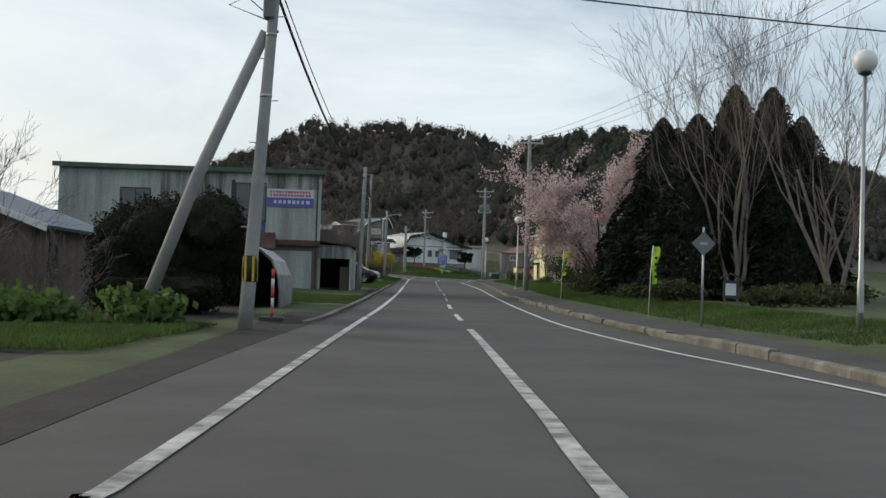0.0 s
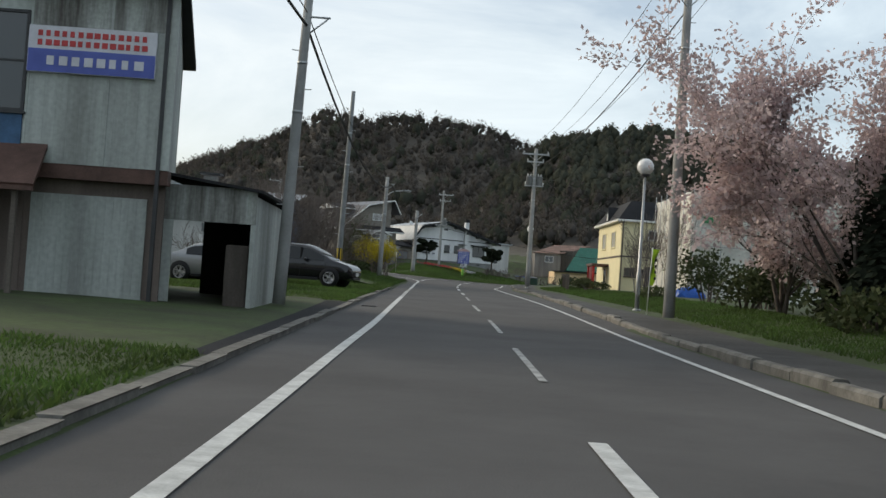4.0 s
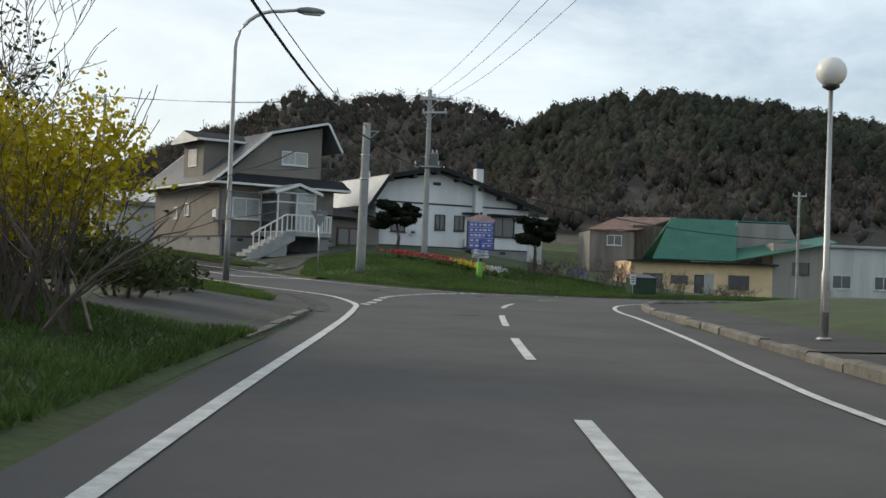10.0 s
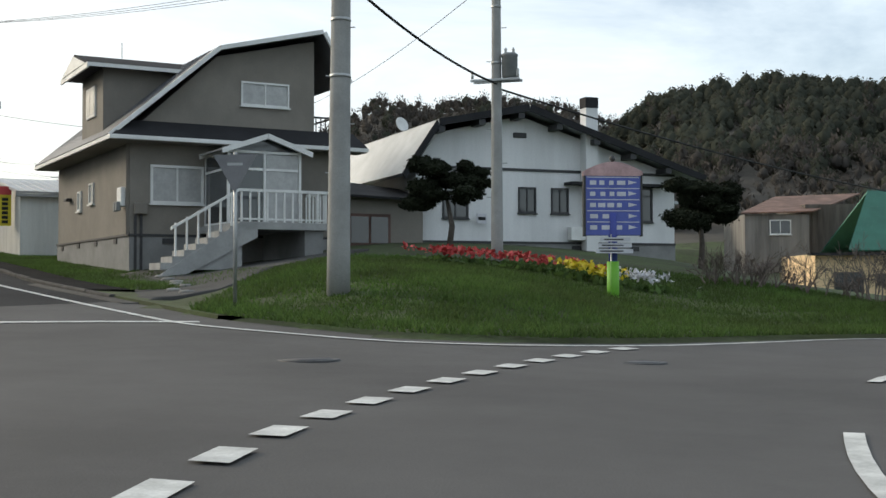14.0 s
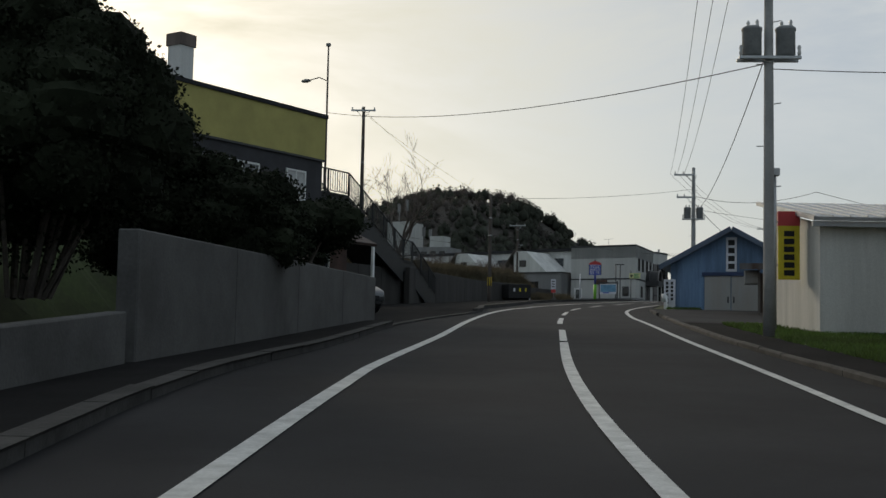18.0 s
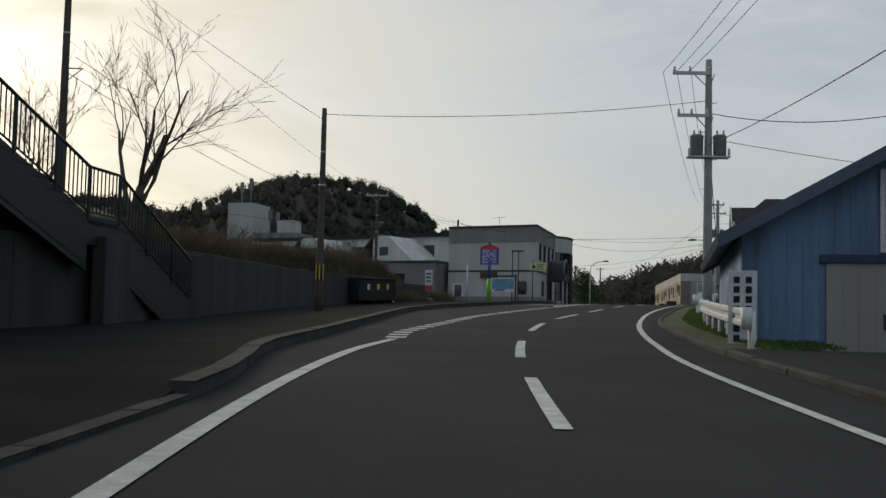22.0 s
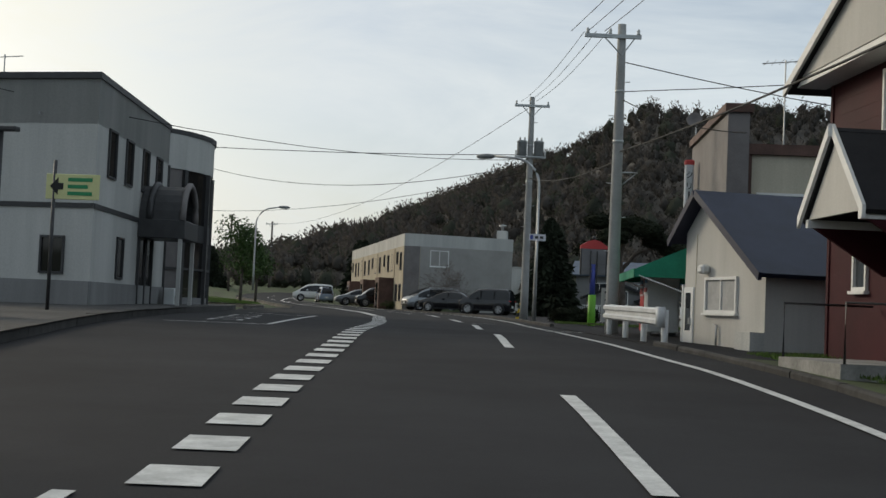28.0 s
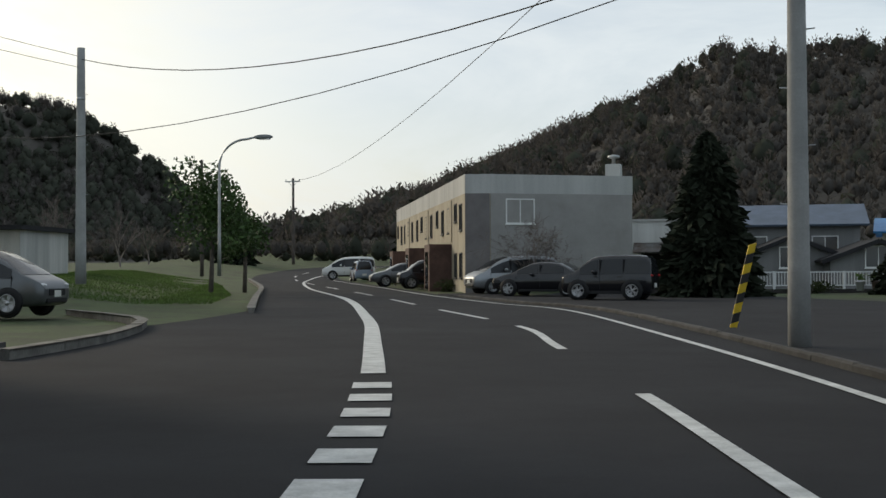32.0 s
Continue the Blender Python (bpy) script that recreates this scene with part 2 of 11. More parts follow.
def thing(name, x, y, z, rz=0.0, label="", category="", group="", kind=""):
    ob = new(name)
    ob.matrix_basis = pose(x, y, z, 0, 0, rz)
    return tagged(ob, label, category, group, kind)


def box(bm, x0, x1, y0, y1, z0, z1, bevel=0.0, m=None):
    vs = [bm.verts.new(v) for v in ((x0, y0, z0), (x1, y0, z0), (x1, y1, z0), (x0, y1, z0), (x0, y0, z1), (x1, y0, z1), (x1, y1, z1), (x0, y1, z1))]
    fs = [bm.faces.new([vs[i] for i in q]) for q in ((0, 3, 2, 1), (4, 5, 6, 7), (0, 1, 5, 4), (1, 2, 6, 5), (2, 3, 7, 6), (3, 0, 4, 7))]
    if bevel:
        es = list({e for f in fs for e in f.edges})
        r = bmesh.ops.bevel(bm, geom=es, offset=bevel, segments=1, affect='EDGES')
        vs = list({v for f in r["faces"] for v in f.verts} | {v for v in vs if v.is_valid})
    if m is not None:
        bmesh.ops.transform(bm, matrix=m, verts=[v for v in vs if v.is_valid])
    return bm


def abox(x0, x1, y0, y1, z0, z1, bevel=0.0, m=None):
    return box(bmesh.new(), x0, x1, y0, y1, z0, z1, bevel, m)


def prism(poly, y0, y1, bm=None):
    """Solid with the outline poly in x and z, from y0 to y1."""
    bm = bm or bmesh.new()
    a = [bm.verts.new((x, y0, z)) for x, z in poly]
    b = [bm.verts.new((x, y1, z)) for x, z in poly]
    bm.faces.new(a)
    bm.faces.new(b[::-1])
    n = len(poly)
    for i in range(n):
        bm.faces.new((a[i], b[i], b[(i + 1) % n], a[(i + 1) % n]))
    return bm


def slab(poly, z0, z1, bm=None):
    """Solid with the outline poly in x and y, from z0 to z1."""
    bm = bm or bmesh.new()
    a = [bm.verts.new((x, y, z0)) for x, y in poly]
    b = [bm.verts.new((x, y, z1)) for x, y in poly]
    bm.faces.new(a[::-1])
    bm.faces.new(b)
    n = len(poly)
    for i in range(n):
        bm.faces.new((a[i], a[(i + 1) % n], b[(i + 1) % n], b[i]))
    return bm


def quad_sheet(bm, pts, thick):
    """A thin solid plate from four corners."""
    p = [Vector(q) for q in pts]
    nrm = (p[1] - p[0]).cross(p[3] - p[0]).normalized() * thick
    a = [bm.verts.new(q) for q in p]
    b = [bm.verts.new(q + nrm) for q in p]
    bm.faces.new(a[::-1])
    bm.faces.new(b)
    n = len(p)
    for i in range(n):
        bm.faces.new((a[i], a[(i + 1) % n], b[(i + 1) % n], b[i]))
    return bm


def tube_data(verts, faces, pts, radii, sides=8, cap=True):
    """Appends a tapered tube along pts to the lists."""
    base = len(verts)
    pts = [Vector(p) for p in pts]
    for i, p in enumerate(pts):
        t = (pts[min(i + 1, len(pts) - 1)] - pts[max(i - 1, 0)])
        t = t.normalized() if t.length > 1e-9 else Vector((0, 0, 1))
        u = t.cross(Vector((0, 0, 1)) if abs(t.z) < 0.9 else Vector((1, 0, 0))).normalized()
        v = t.cross(u)
        for k in range(sides):
            a = 2 * math.pi * k / sides
            verts.append(p + (u * math.cos(a) + v * math.sin(a)) * radii[i])
    for i in range(len(pts) - 1):
        for k in range(sides):
            a, b = base + i * sides + k, base + i * sides + (k + 1) % sides
            faces.append((a, b, b + sides, a + sides))
    if cap:
        faces.append(tuple(range(base, base + sides))[::-1])
        faces.append(tuple(range(base + (len(pts) - 1) * sides, base + len(pts) * sides)))


def tube(name, pts, radii, material, parent=None, label="", sides=10):
    v, f = [], []
    if not isinstance(radii, (list, tuple)):
        radii = [radii] * len(pts)
    tube_data(v, f, pts, radii, sides)
    return raw(name, v, f, material, parent, label, smooth=sides > 5)


def lathe(name, profile, material, parent=None, label="", sides=16, loc=(0, 0, 0)):
    """A turned part from (radius, height) pairs."""
    v, f = [], []
    n = len(profile)
    for r, z in profile:
        for k in range(sides):
            a = 2 * math.pi * k / sides
            v.append((loc[0] + r * math.cos(a), loc[1] + r * math.sin(a), loc[2] + z))
    for i in range(n - 1):
        for k in range(sides):
            a, b = i * sides + k, i * sides + (k + 1) % sides
            f.append((a, b, b + sides, a + sides))
    f.append(tuple(range(sides))[::-1])
    f.append(tuple(range((n - 1) * sides, n * sides)))
    return raw(name, v, f, material, parent, label, smooth=True)


# ---- the lie of the land ----
MAIN = [(0.9, -60, -0.25), (1.1, -30, -0.12), (1.3, 0, 0.0), (1.4, 20, 0.10), (1.6, 37, 0.21), (1.75, 52, 0.37), (2.0, 69, 0.59), (2.3, 82, 0.82), (2.5, 95, 1.01), (2.75, 108, 1.17), (3.0, 120, 1.35), (3.3, 130, 1.48), (3.5, 139, 1.56), (3.9, 147, 1.66), (4.4, 155, 1.75)]
BRANCH = [(4.4, 155, 1.75), (5.2, 160, 1.85), (7.3, 164, 1.95), (11, 167, 2.0), (18, 171, 2.0), (30, 177, 2.0), (60, 192, 2.0), (120, 222, 2.0)]
HILLROAD = [(2.0, 160, 1.95), (-1.5, 163.5, 2.1), (-5.1, 168.7, 2.4), (-9.5, 175, 2.78), (-12.2, 179.3, 3.0), (-16, 185, 3.38), (-21.8, 195.5, 3.99), (-25, 201.5, 4.36), (-28.3, 208, 4.74), (-33, 217.3, 5.27), (-36, 223.5, 5.6), (-39, 231.2, 5.98), (-43, 243.6, 6.6), (-45.5, 254.5, 7.14), (-47.2, 262, 7.5), (-49.7, 273.5, 7.98), (-52.3, 286, 8.3), (-54.5, 296, 8.4), (-57.3, 306.2, 8.45), (-60.5, 317, 8.5), (-66.3, 331, 8.53), (-73.5, 347, 8.62), (-80.7, 362, 8.75), (-94, 390.5, 9.05), (-104, 419, 9.6), (-109, 450, 10.4), (-108, 520, 11.0), (-112, 640, 11.0)]


def dense(poly, step=1.5):
    out = []
    for a, b in zip(poly[:-1], poly[1:]):
        a, b = np.array(a, float), np.array(b, float)
        n = max(1, int(np.linalg.norm(b[:2] - a[:2]) / step))
        out += [a + (b - a) * i / n for i in range(n)]
    out.append(np.array(poly[-1], float))
    return np.array(out)


def smooth_line(poly, step=1.0):
    """Catmull-Rom through the points, at about even steps."""
    p = np.array(poly, float)
    p = np.vstack([2 * p[0] - p[1], p, 2 * p[-1] - p[-2]])
    out = []
    for i in range(1, len(p) - 2):
        a, b, c, d = p[i - 1], p[i], p[i + 1], p[i + 2]
        n = max(1, int(np.linalg.norm(c[:2] - b[:2]) / step))
        for k in range(n):
            t = k / n
            out.append(0.5 * (2 * b + (c - a) * t + (2 * a - 5 * b + 4 * c - d) * t * t + (3 * b - a - 3 * c + d) * t ** 3))
    out.append(p[-2])
    return np.array(out)


SPINE = np.vstack([dense(MAIN), dense(BRANCH, 2.5), dense(HILLROAD)])


def road_z(xs, ys):
    xs, ys = np.atleast_1d(np.asarray(xs, float)), np.atleast_1d(np.asarray(ys, float))
    out = np.empty(len(xs))
    for i in range(0, len(xs), 4000):
        d2 = (xs[i:i + 4000, None] - SPINE[None, :, 0]) ** 2 + (ys[i:i + 4000, None] - SPINE[None, :, 1]) ** 2
        w = 1.0 / (d2 + 4.0) ** 2.5
        out[i:i + 4000] = (w @ SPINE[:, 2]) / w.sum(1)
    return out


def rz1(x, y):
    return float(road_z([x], [y])[0])


# edges of the carriageways
A_LEFT = [(-2.9, -60), (-2.8, 0), (-2.7, 18), (-2.45, 28), (-2.1, 40), (-1.85, 57), (-1.6, 76), (-1.3, 90), (-1.1, 110), (-0.95, 122), (-0.75, 138), (-0.7, 149), (-0.75, 153.5), (-1.4, 156.6), (-3.2, 159.4), (-5.6, 162.8), (-9.3, 168), (-12, 172), (-15.4, 176.6), (-18.8, 181.4), (-21.2, 185.3), (-23.9, 190.6), (-28.6, 199), (-31.3, 204.8), (-35.2, 214), (-38.5, 219.6), (-40.9, 225), (-44.6, 233.2), (-50.3, 246.4), (-52.4, 256), (-54.4, 265), (-57.4, 276), (-60.3, 285), (-62.7, 294), (-65.3, 305), (-67.3, 311), (-69.2, 317.5), (-70.2, 324), (-72, 331), (-77, 343), (-84.7, 361.5), (-97.5, 389), (-108, 418), (-113.3, 449), (-112.4, 520), (-116.5, 640)]
B_RIGHT = [(1.0, 168.2), (-1.8, 170.2), (-5.2, 175.2), (-9.4, 181.6), (-13.2, 188.1), (-18.3, 196.8), (-23.4, 206.1), (-28, 215), (-32.3, 223.8), (-34.7, 229.6), (-38.2, 239), (-41.2, 250.3), (-43.2, 258.4), (-45.5, 268.4), (-47.2, 278.7), (-49.7, 288), (-52.3, 297.5), (-54.4, 306.6), (-56.9, 316.6), (-61, 330.8), (-64.7, 337.2), (-70.3, 348.5), (-76.7, 362.5), (-90.5, 392), (-100, 420), (-104.7, 451), (-103.6, 520), (-107.5, 640)]
A_RIGHT = [(5.6, -60), (6.3, 0), (6.3, 20), (5.8, 32), (5.7, 52), (5.7, 68), (6.3, 88), (6.8, 104), (7.1, 116), (7.0, 128), (8.0, 143), (8.7, 154), (9.4, 160), (11.2, 162.6), (15, 165.2), (20, 168), (32, 174), (62, 188.5), (122, 218.5)]
FAR_EDGE = [(122, 226.5), (62, 197.2), (30, 182.2), (20, 177.2), (12.3, 173.6), (7.6, 171.9), (5.3, 170.0), (4.3, 169.2), (3.4, 168.6), (2.4, 168.2), (1.0, 168.2)]


def inside(xs, ys, poly):
    xs, ys = np.asarray(xs), np.asarray(ys)
    r = np.zeros(len(xs), bool)
    n = len(poly)
    for i in range(n):
        x0, y0 = poly[i][:2]
        x1, y1 = poly[(i + 1) % n][:2]
        c = (y0 > ys) != (y1 > ys)
        with np.errstate(divide='ignore', invalid='ignore'):
            r ^= c & (xs < (x1 - x0) * (ys - y0) / (y1 - y0 + 1e-12) + x0)
    return r


def edge_dist(xs, ys, poly):
    """Distance to an open polyline."""
    p = np.array(poly, float)[:, :2]
    best = np.full(len(xs), 1e9)
    q = np.stack([xs, ys], 1)
    for a, b in zip(p[:-1], p[1:]):
        ab = b - a
        u = np.clip(((q - a) @ ab) / (ab @ ab + 1e-9), 0, 1)
        best = np.minimum(best, np.linalg.norm(q - (a + u[:, None] * ab), axis=1))
    return best


ROAD_POLY = [tuple(p) for p in A_LEFT] + [tuple(p) for p in B_RIGHT[::-1]] + [tuple(p) for p in FAR_EDGE[::-1]] + [tuple(p) for p in A_RIGHT[::-1]]


def bump2(xs, ys, cx, cy, r):
    return np.exp(-((xs - cx) ** 2 + (ys - cy) ** 2) / (r * r))


RIDGE_X = [-600, -420, -330, -260, -228, -203, -173, -143, -113, -93, -73, -44, -10, 36, 60, 100, 180, 300, 500, 900]
RIDGE_H = [0, 0, 1, 4, 12, 37, 57, 70, 82, 92, 104, 101, 104, 102, 92, 92, 96, 92, 55, 0]
DARK_X = [-40, 0, 25, 45, 62, 103, 158, 196, 260, 340, 460]
DARK_H = [0, 5, 28, 50, 62, 69, 65, 59, 48, 26, 0]


def hill_z(xs, ys):
    xs, ys = np.asarray(xs, float), np.asarray(ys, float)
    back = np.interp(xs, RIDGE_X, RIDGE_H)
    r1 = back * np.clip(1 - np.abs(ys - 905) / np.where(ys < 905, 330, 420), 0, 1) ** 1.15
    d1 = np.interp(xs, DARK_X, DARK_H) * np.clip(1 - np.abs(ys - 622) / np.where(ys < 622, 235, 260), 0, 1) ** 1.1
    west = np.maximum(99 * np.exp(-np.abs((xs + 500) / 112) ** 2.6 - ((ys - 935) / 190) ** 2), 88 * np.exp(-np.abs((xs + 700) / 150) ** 2 - ((ys - 930) / 200) ** 2)) + 110 * np.exp(-(((xs + 1150) / 260) ** 2 + ((ys - 1000) / 260) ** 2))
    return np.maximum(np.maximum(r1, d1), west)


def land_z(xs, ys):
    xs, ys = np.atleast_1d(np.asarray(xs, float)), np.atleast_1d(np.asarray(ys, float))
    base = road_z(xs, ys)
    ins = inside(xs, ys, ROAD_POLY)
    d = np.minimum(np.minimum(edge_dist(xs, ys, A_LEFT), edge_dist(xs, ys, B_RIGHT)), np.minimum(edge_dist(xs, ys, A_RIGHT), edge_dist(xs, ys, FAR_EDGE)))
    d = np.where(ins, -d, d)
    paved = np.maximum(np.clip((ys - 172) / 5, 0, 1), np.clip((50 - ys) / 6, 0, 1)) * np.clip((-2 - xs) / 4, 0, 1)
    yard = np.clip((ys - 52) / 6, 0, 1) * np.clip((100 - ys) / 6, 0, 1) * (xs < 2)
    mound = np.clip((ys - 100) / 12, 0, 1) * np.clip((141 - ys) / 4, 0, 1) * (xs < 0)
    z = base + 0.12 - 0.15 * paved + (0.4 - 0.32 * yard + 0.35 * mound) * (1 - paved) * np.clip((d - 1.5 + mound) / 3.5, 0, 1)
    # knoll with the tulip bed and the white house, hollow by the green-roofed house
    far = np.clip((d - 0.6) / 4, 0, 1)
    z += far * (0.8 * bump2(xs, ys, 2, 196, 13) - 1.2 * bump2(xs, ys, 30, 214, 14) + 0.1 * bump2(xs, ys, 1, 180, 6) + 0.26 * bump2(xs, ys, -1.2, 174.5, 3.5) - 0.42 * bump2(xs, ys, 6.8, 176.5, 4.2) - 0.85 * bump2(xs, ys, 19, 189, 12) * np.clip((xs - 9) / 5, 0, 1))
    # slope down on the valley side of the hill road
    valley = np.clip((ys - 213) / 10, 0, 1) * np.clip((284 - ys) / 6, 0, 1) * (xs > -60 + (ys < 250) * 10) * inside(xs, ys, [tuple(p) for p in B_RIGHT[:20]] + [(60, 300), (60, 150)])
    z -= valley * 2.4 * np.clip((d - 1.4) / 3.0, 0, 1)
    # bank on the uphill side
    bank = inside(xs, ys, [tuple(p) for p in A_LEFT[14:34]] + [(-160, 305), (-120, 150)])
    z += bank * 2.2 * np.clip((d - 5.5 - 2.8 * np.clip((ys - 256) / 10, 0, 1)) / 1.2, 0, 1) * np.clip((ys - 176) / 5, 0, 1) * np.clip((279 - ys) / 9, 0, 1) * (1 - 1.0 * np.clip((ys - 199) / 3, 0, 1) * np.clip((226 - ys) / 3, 0, 1) * (d < 11))
    z += bank * 2.5 * np.clip((d - 12) / 6, 0, 1) * np.clip((ys - 176) / 5, 0, 1) * np.clip((262 - ys) / 14, 0, 1)
    z += 0.9 * np.clip((ys - 322) / 15, 0, 1) * np.clip((d - 3) / 6, 0, 1) * (xs < -66)
    # the paved corner of the junction
    cz = np.clip((ys - 149) / 1.5, 0, 1) * (ys < 165 - 0.6 * xs) * (xs < 0) * np.clip(6 - d, 0, 1)
    z = z * (1 - cz) + (base - 0.06) * cz
    z = np.where(d < 0.35, base - 0.12, z)
    return z + hill_z(xs, ys)


def lz(x, y):
    return float(land_z([x], [y])[0])


def axis(cuts):
    out = []
    for a, b, s in cuts:
        n = max(1, int(round((b - a) / s)))
        out += [a + (b - a) * i / n for i in range(n)]
    out.append(cuts[-1][1])
    return np.array(out)


gx = axis([(-4500, -1500, 500), (-1500, -700, 40), (-700, -160, 14), (-160, -90, 4), (-90, 45, 1.25), (45, 120, 5), (120, 480, 14), (480, 1000, 60), (1000, 4500, 500)])
gy = axis([(-4000, -400, 600), (-400, -60, 30), (-60, -20, 4), (-20, 345, 1.25), (345, 430, 4), (430, 1120, 13), (1120, 1500, 60), (1500, 4800, 500)])
GX, GY = np.meshgrid(gx, gy)
GZ = land_z(GX.ravel(), GY.ravel())
nx, ny = len(gx), len(gy)
gi = np.arange(nx * ny).reshape(ny, nx)
gf = np.stack([gi[:-1, :-1].ravel(), gi[:-1, 1:].ravel(), gi[1:, 1:].ravel(), gi[1:, :-1].ravel()], 1)
ground = raw("ground", np.stack([GX.ravel(), GY.ravel(), GZ], 1), gf.tolist(), GRASS_SOIL, smooth=True)
ground.data.materials.append(HILL_FLOOR)
fc = hill_z(GX, GY)[:-1, :-1].ravel() > 2.5
ground.data.polygons.foreach_set("material_index", fc.astype(np.int32))
tagged(ground, "grassy ground that rises to wooded hills", "ground", kind="structure")


def drape(name, poly, dz, material, label, category, step=1.0, kind="structure", land=False):
    """A sheet over the area poly, cut from a grid, that follows the road's slope."""
    p = np.array([q[:2] for q in poly], float)
    bm = bmesh.new()
    face = bm.faces.new([bm.verts.new((x, y, 0)) for x, y in p])
    x0, y0 = p.min(0)
    x1, y1 = p.max(0)
    for v, lo, hi in ((0, x0, x1), (1, y0, y1)):
        c = math.ceil(lo / step) * step
        while c < hi:
            co = (c, 0, 0) if v == 0 else (0, c, 0)
            no = (1, 0, 0) if v == 0 else (0, 1, 0)
            bmesh.ops.bisect_plane(bm, geom=bm.verts[:] + bm.edges[:] + bm.faces[:], plane_co=co, plane_no=no)
            c += step
    xs = [v.co.x for v in bm.verts]
    ys = [v.co.y for v in bm.verts]
    for v, z in zip(bm.verts, road_z(xs, ys)):
        v.co.z = z + dz
    if land:
        for v, z in zip(bm.verts, land_z(xs, ys)):
            v.co.z = max(v.co.z, z + 0.04)
        rim = bmesh.ops.extrude_edge_only(bm, edges=[e for e in bm.edges if e.is_boundary])
        for v in rim["geom"]:
            if isinstance(v, bmesh.types.BMVert):
                v.co.z -= 0.3
    ob = bm_obj(name, bm, material)
    if ob.data.polygons and ob.data.polygons[0].normal.z < 0:
        ob.data.flip_normals()
    ob.data.polygons.foreach_set("use_smooth", [True] * len(ob.data.polygons))
    return tagged(ob, label, category, kind=kind)


def band_obj(name, left, right, dz, material, across=5, dzr=None, parent=None, skirt=False):
    """A sheet between two lines of equally many points that follows the slope."""
    L, R = np.asarray(left)[:, :2], np.asarray(right)[:, :2]
    n = len(L)
    t = np.linspace(0, 1, across + 1)
    pts = (L[:, None, :] * (1 - t)[None, :, None] + R[:, None, :] * t[None, :, None]).reshape(-1, 2)
    d0 = np.broadcast_to(np.asarray(dz, float), (n,))
    d1 = d0 if dzr is None else np.broadcast_to(np.asarray(dzr, float), (n,))
    off = (d0[:, None] * (1 - t) + d1[:, None] * t).ravel()
    z = road_z(pts[:, 0], pts[:, 1]) + off
    idx = np.arange(n * (across + 1)).reshape(n, across + 1)
    f = np.stack([idx[:-1, :-1].ravel(), idx[:-1, 1:].ravel(), idx[1:, 1:].ravel(), idx[1:, :-1].ravel()], 1)
    v, f = np.column_stack([pts, z]).tolist(), f.tolist()
    if skirt:
        for c in (0, across):
            top = [v[i] for i in idx[:, c]]
            k = len(v)
            v += top + [[q[0], q[1], q[2] - 0.35] for q in top]
            f += [[k + i, k + i + 1, k + n + i + 1, k + n + i] for i in range(n - 1)]
    return raw(name, v, f, material, parent, smooth=True)


def shift(line, d):
    """The line moved d metres to its right."""
    p = np.asarray(line, float)[:, :2]
    t = np.gradient(p, axis=0)
    t /= np.linalg.norm(t, axis=1)[:, None] + 1e-9
    return p + np.stack([t[:, 1], -t[:, 0]], 1) * d


def resample(line, n):
    p = np.asarray(line, float)[:, :2]
    s = np.r_[0, np.cumsum(np.linalg.norm(np.diff(p, axis=0), axis=1))]
    u = np.linspace(0, s[-1], n)
    return np.stack([np.interp(u, s, p[:, 0]), np.interp(u, s, p[:, 1])], 1)


def cut(line, s0, s1, step=0.5):
    p = np.asarray(line, float)[:, :2]
    s = np.r_[0, np.cumsum(np.linalg.norm(np.diff(p, axis=0), axis=1))]
    n = max(2, int((s1 - s0) / step) + 1)
    u = np.linspace(s0, s1, n)
    return np.stack([np.interp(u, s, p[:, 0]), np.interp(u, s, p[:, 1])], 1)


def length(line):
    p = np.asarray(line, float)[:, :2]
    return float(np.linalg.norm(np.diff(p, axis=0), axis=1).sum())


# carriageway: the first road, the junction with its branch, the hill road
main_l = [p for p in A_LEFT if p[1] < 153.6]
road_main = band_obj("road", resample(main_l, 230), resample([p for p in A_RIGHT if p[1] <= 154.1], 230), 0.0, ASPHALT, 8)
tagged(road_main, "grey asphalt road with worn white lines", "road", kind="structure")
junction = [p for p in A_LEFT if 153 < p[1] < 168.5] + [(-5.2, 175.2), (-2.0, 170.7)] + FAR_EDGE[::-1] + [p for p in A_RIGHT[::-1] if p[1] > 153.5]
road_branch = drape("road", junction, 0.0, ASPHALT, "asphalt junction and branch road", "road", step=1.5)
road_hill = band_obj("road", resample(smooth_line([p for p in A_LEFT if p[1] > 167.5]), 420), resample(smooth_line(B_RIGHT[2:]), 420), 0.0, ASPHALT_HILL, 9)
tagged(road_hill, "dark asphalt road that climbs the hill", "road", kind="structure")

# ---- painted lines ----
L_MAIN = smooth_line([(-1.8, -60), (-1.74, 0), (-1.7, 7), (-1.62, 15), (-1.45, 27), (-1.27, 36), (-1.05, 45), (-0.7, 62), (-0.55, 71), (-0.4, 85), (-0.28, 98), (-0.15, 108), (-0.02, 117), (0.05, 127), (0.17, 137), (0.28, 146), (0.25, 152), (0.18, 154.6), (-0.1, 156.0), (-0.7, 157.5), (-1.8, 159.3), (-4.25, 162.8), (-6.2, 165.6), (-12.6, 174.5), (-14.7, 177.7), (-18.9, 184.6), (-20.8, 187.9), (-25.0, 195.8), (-29.55, 204.1), (-34.2, 213.1), (-37.4, 220.1), (-39.1, 224.7)], 0.7)
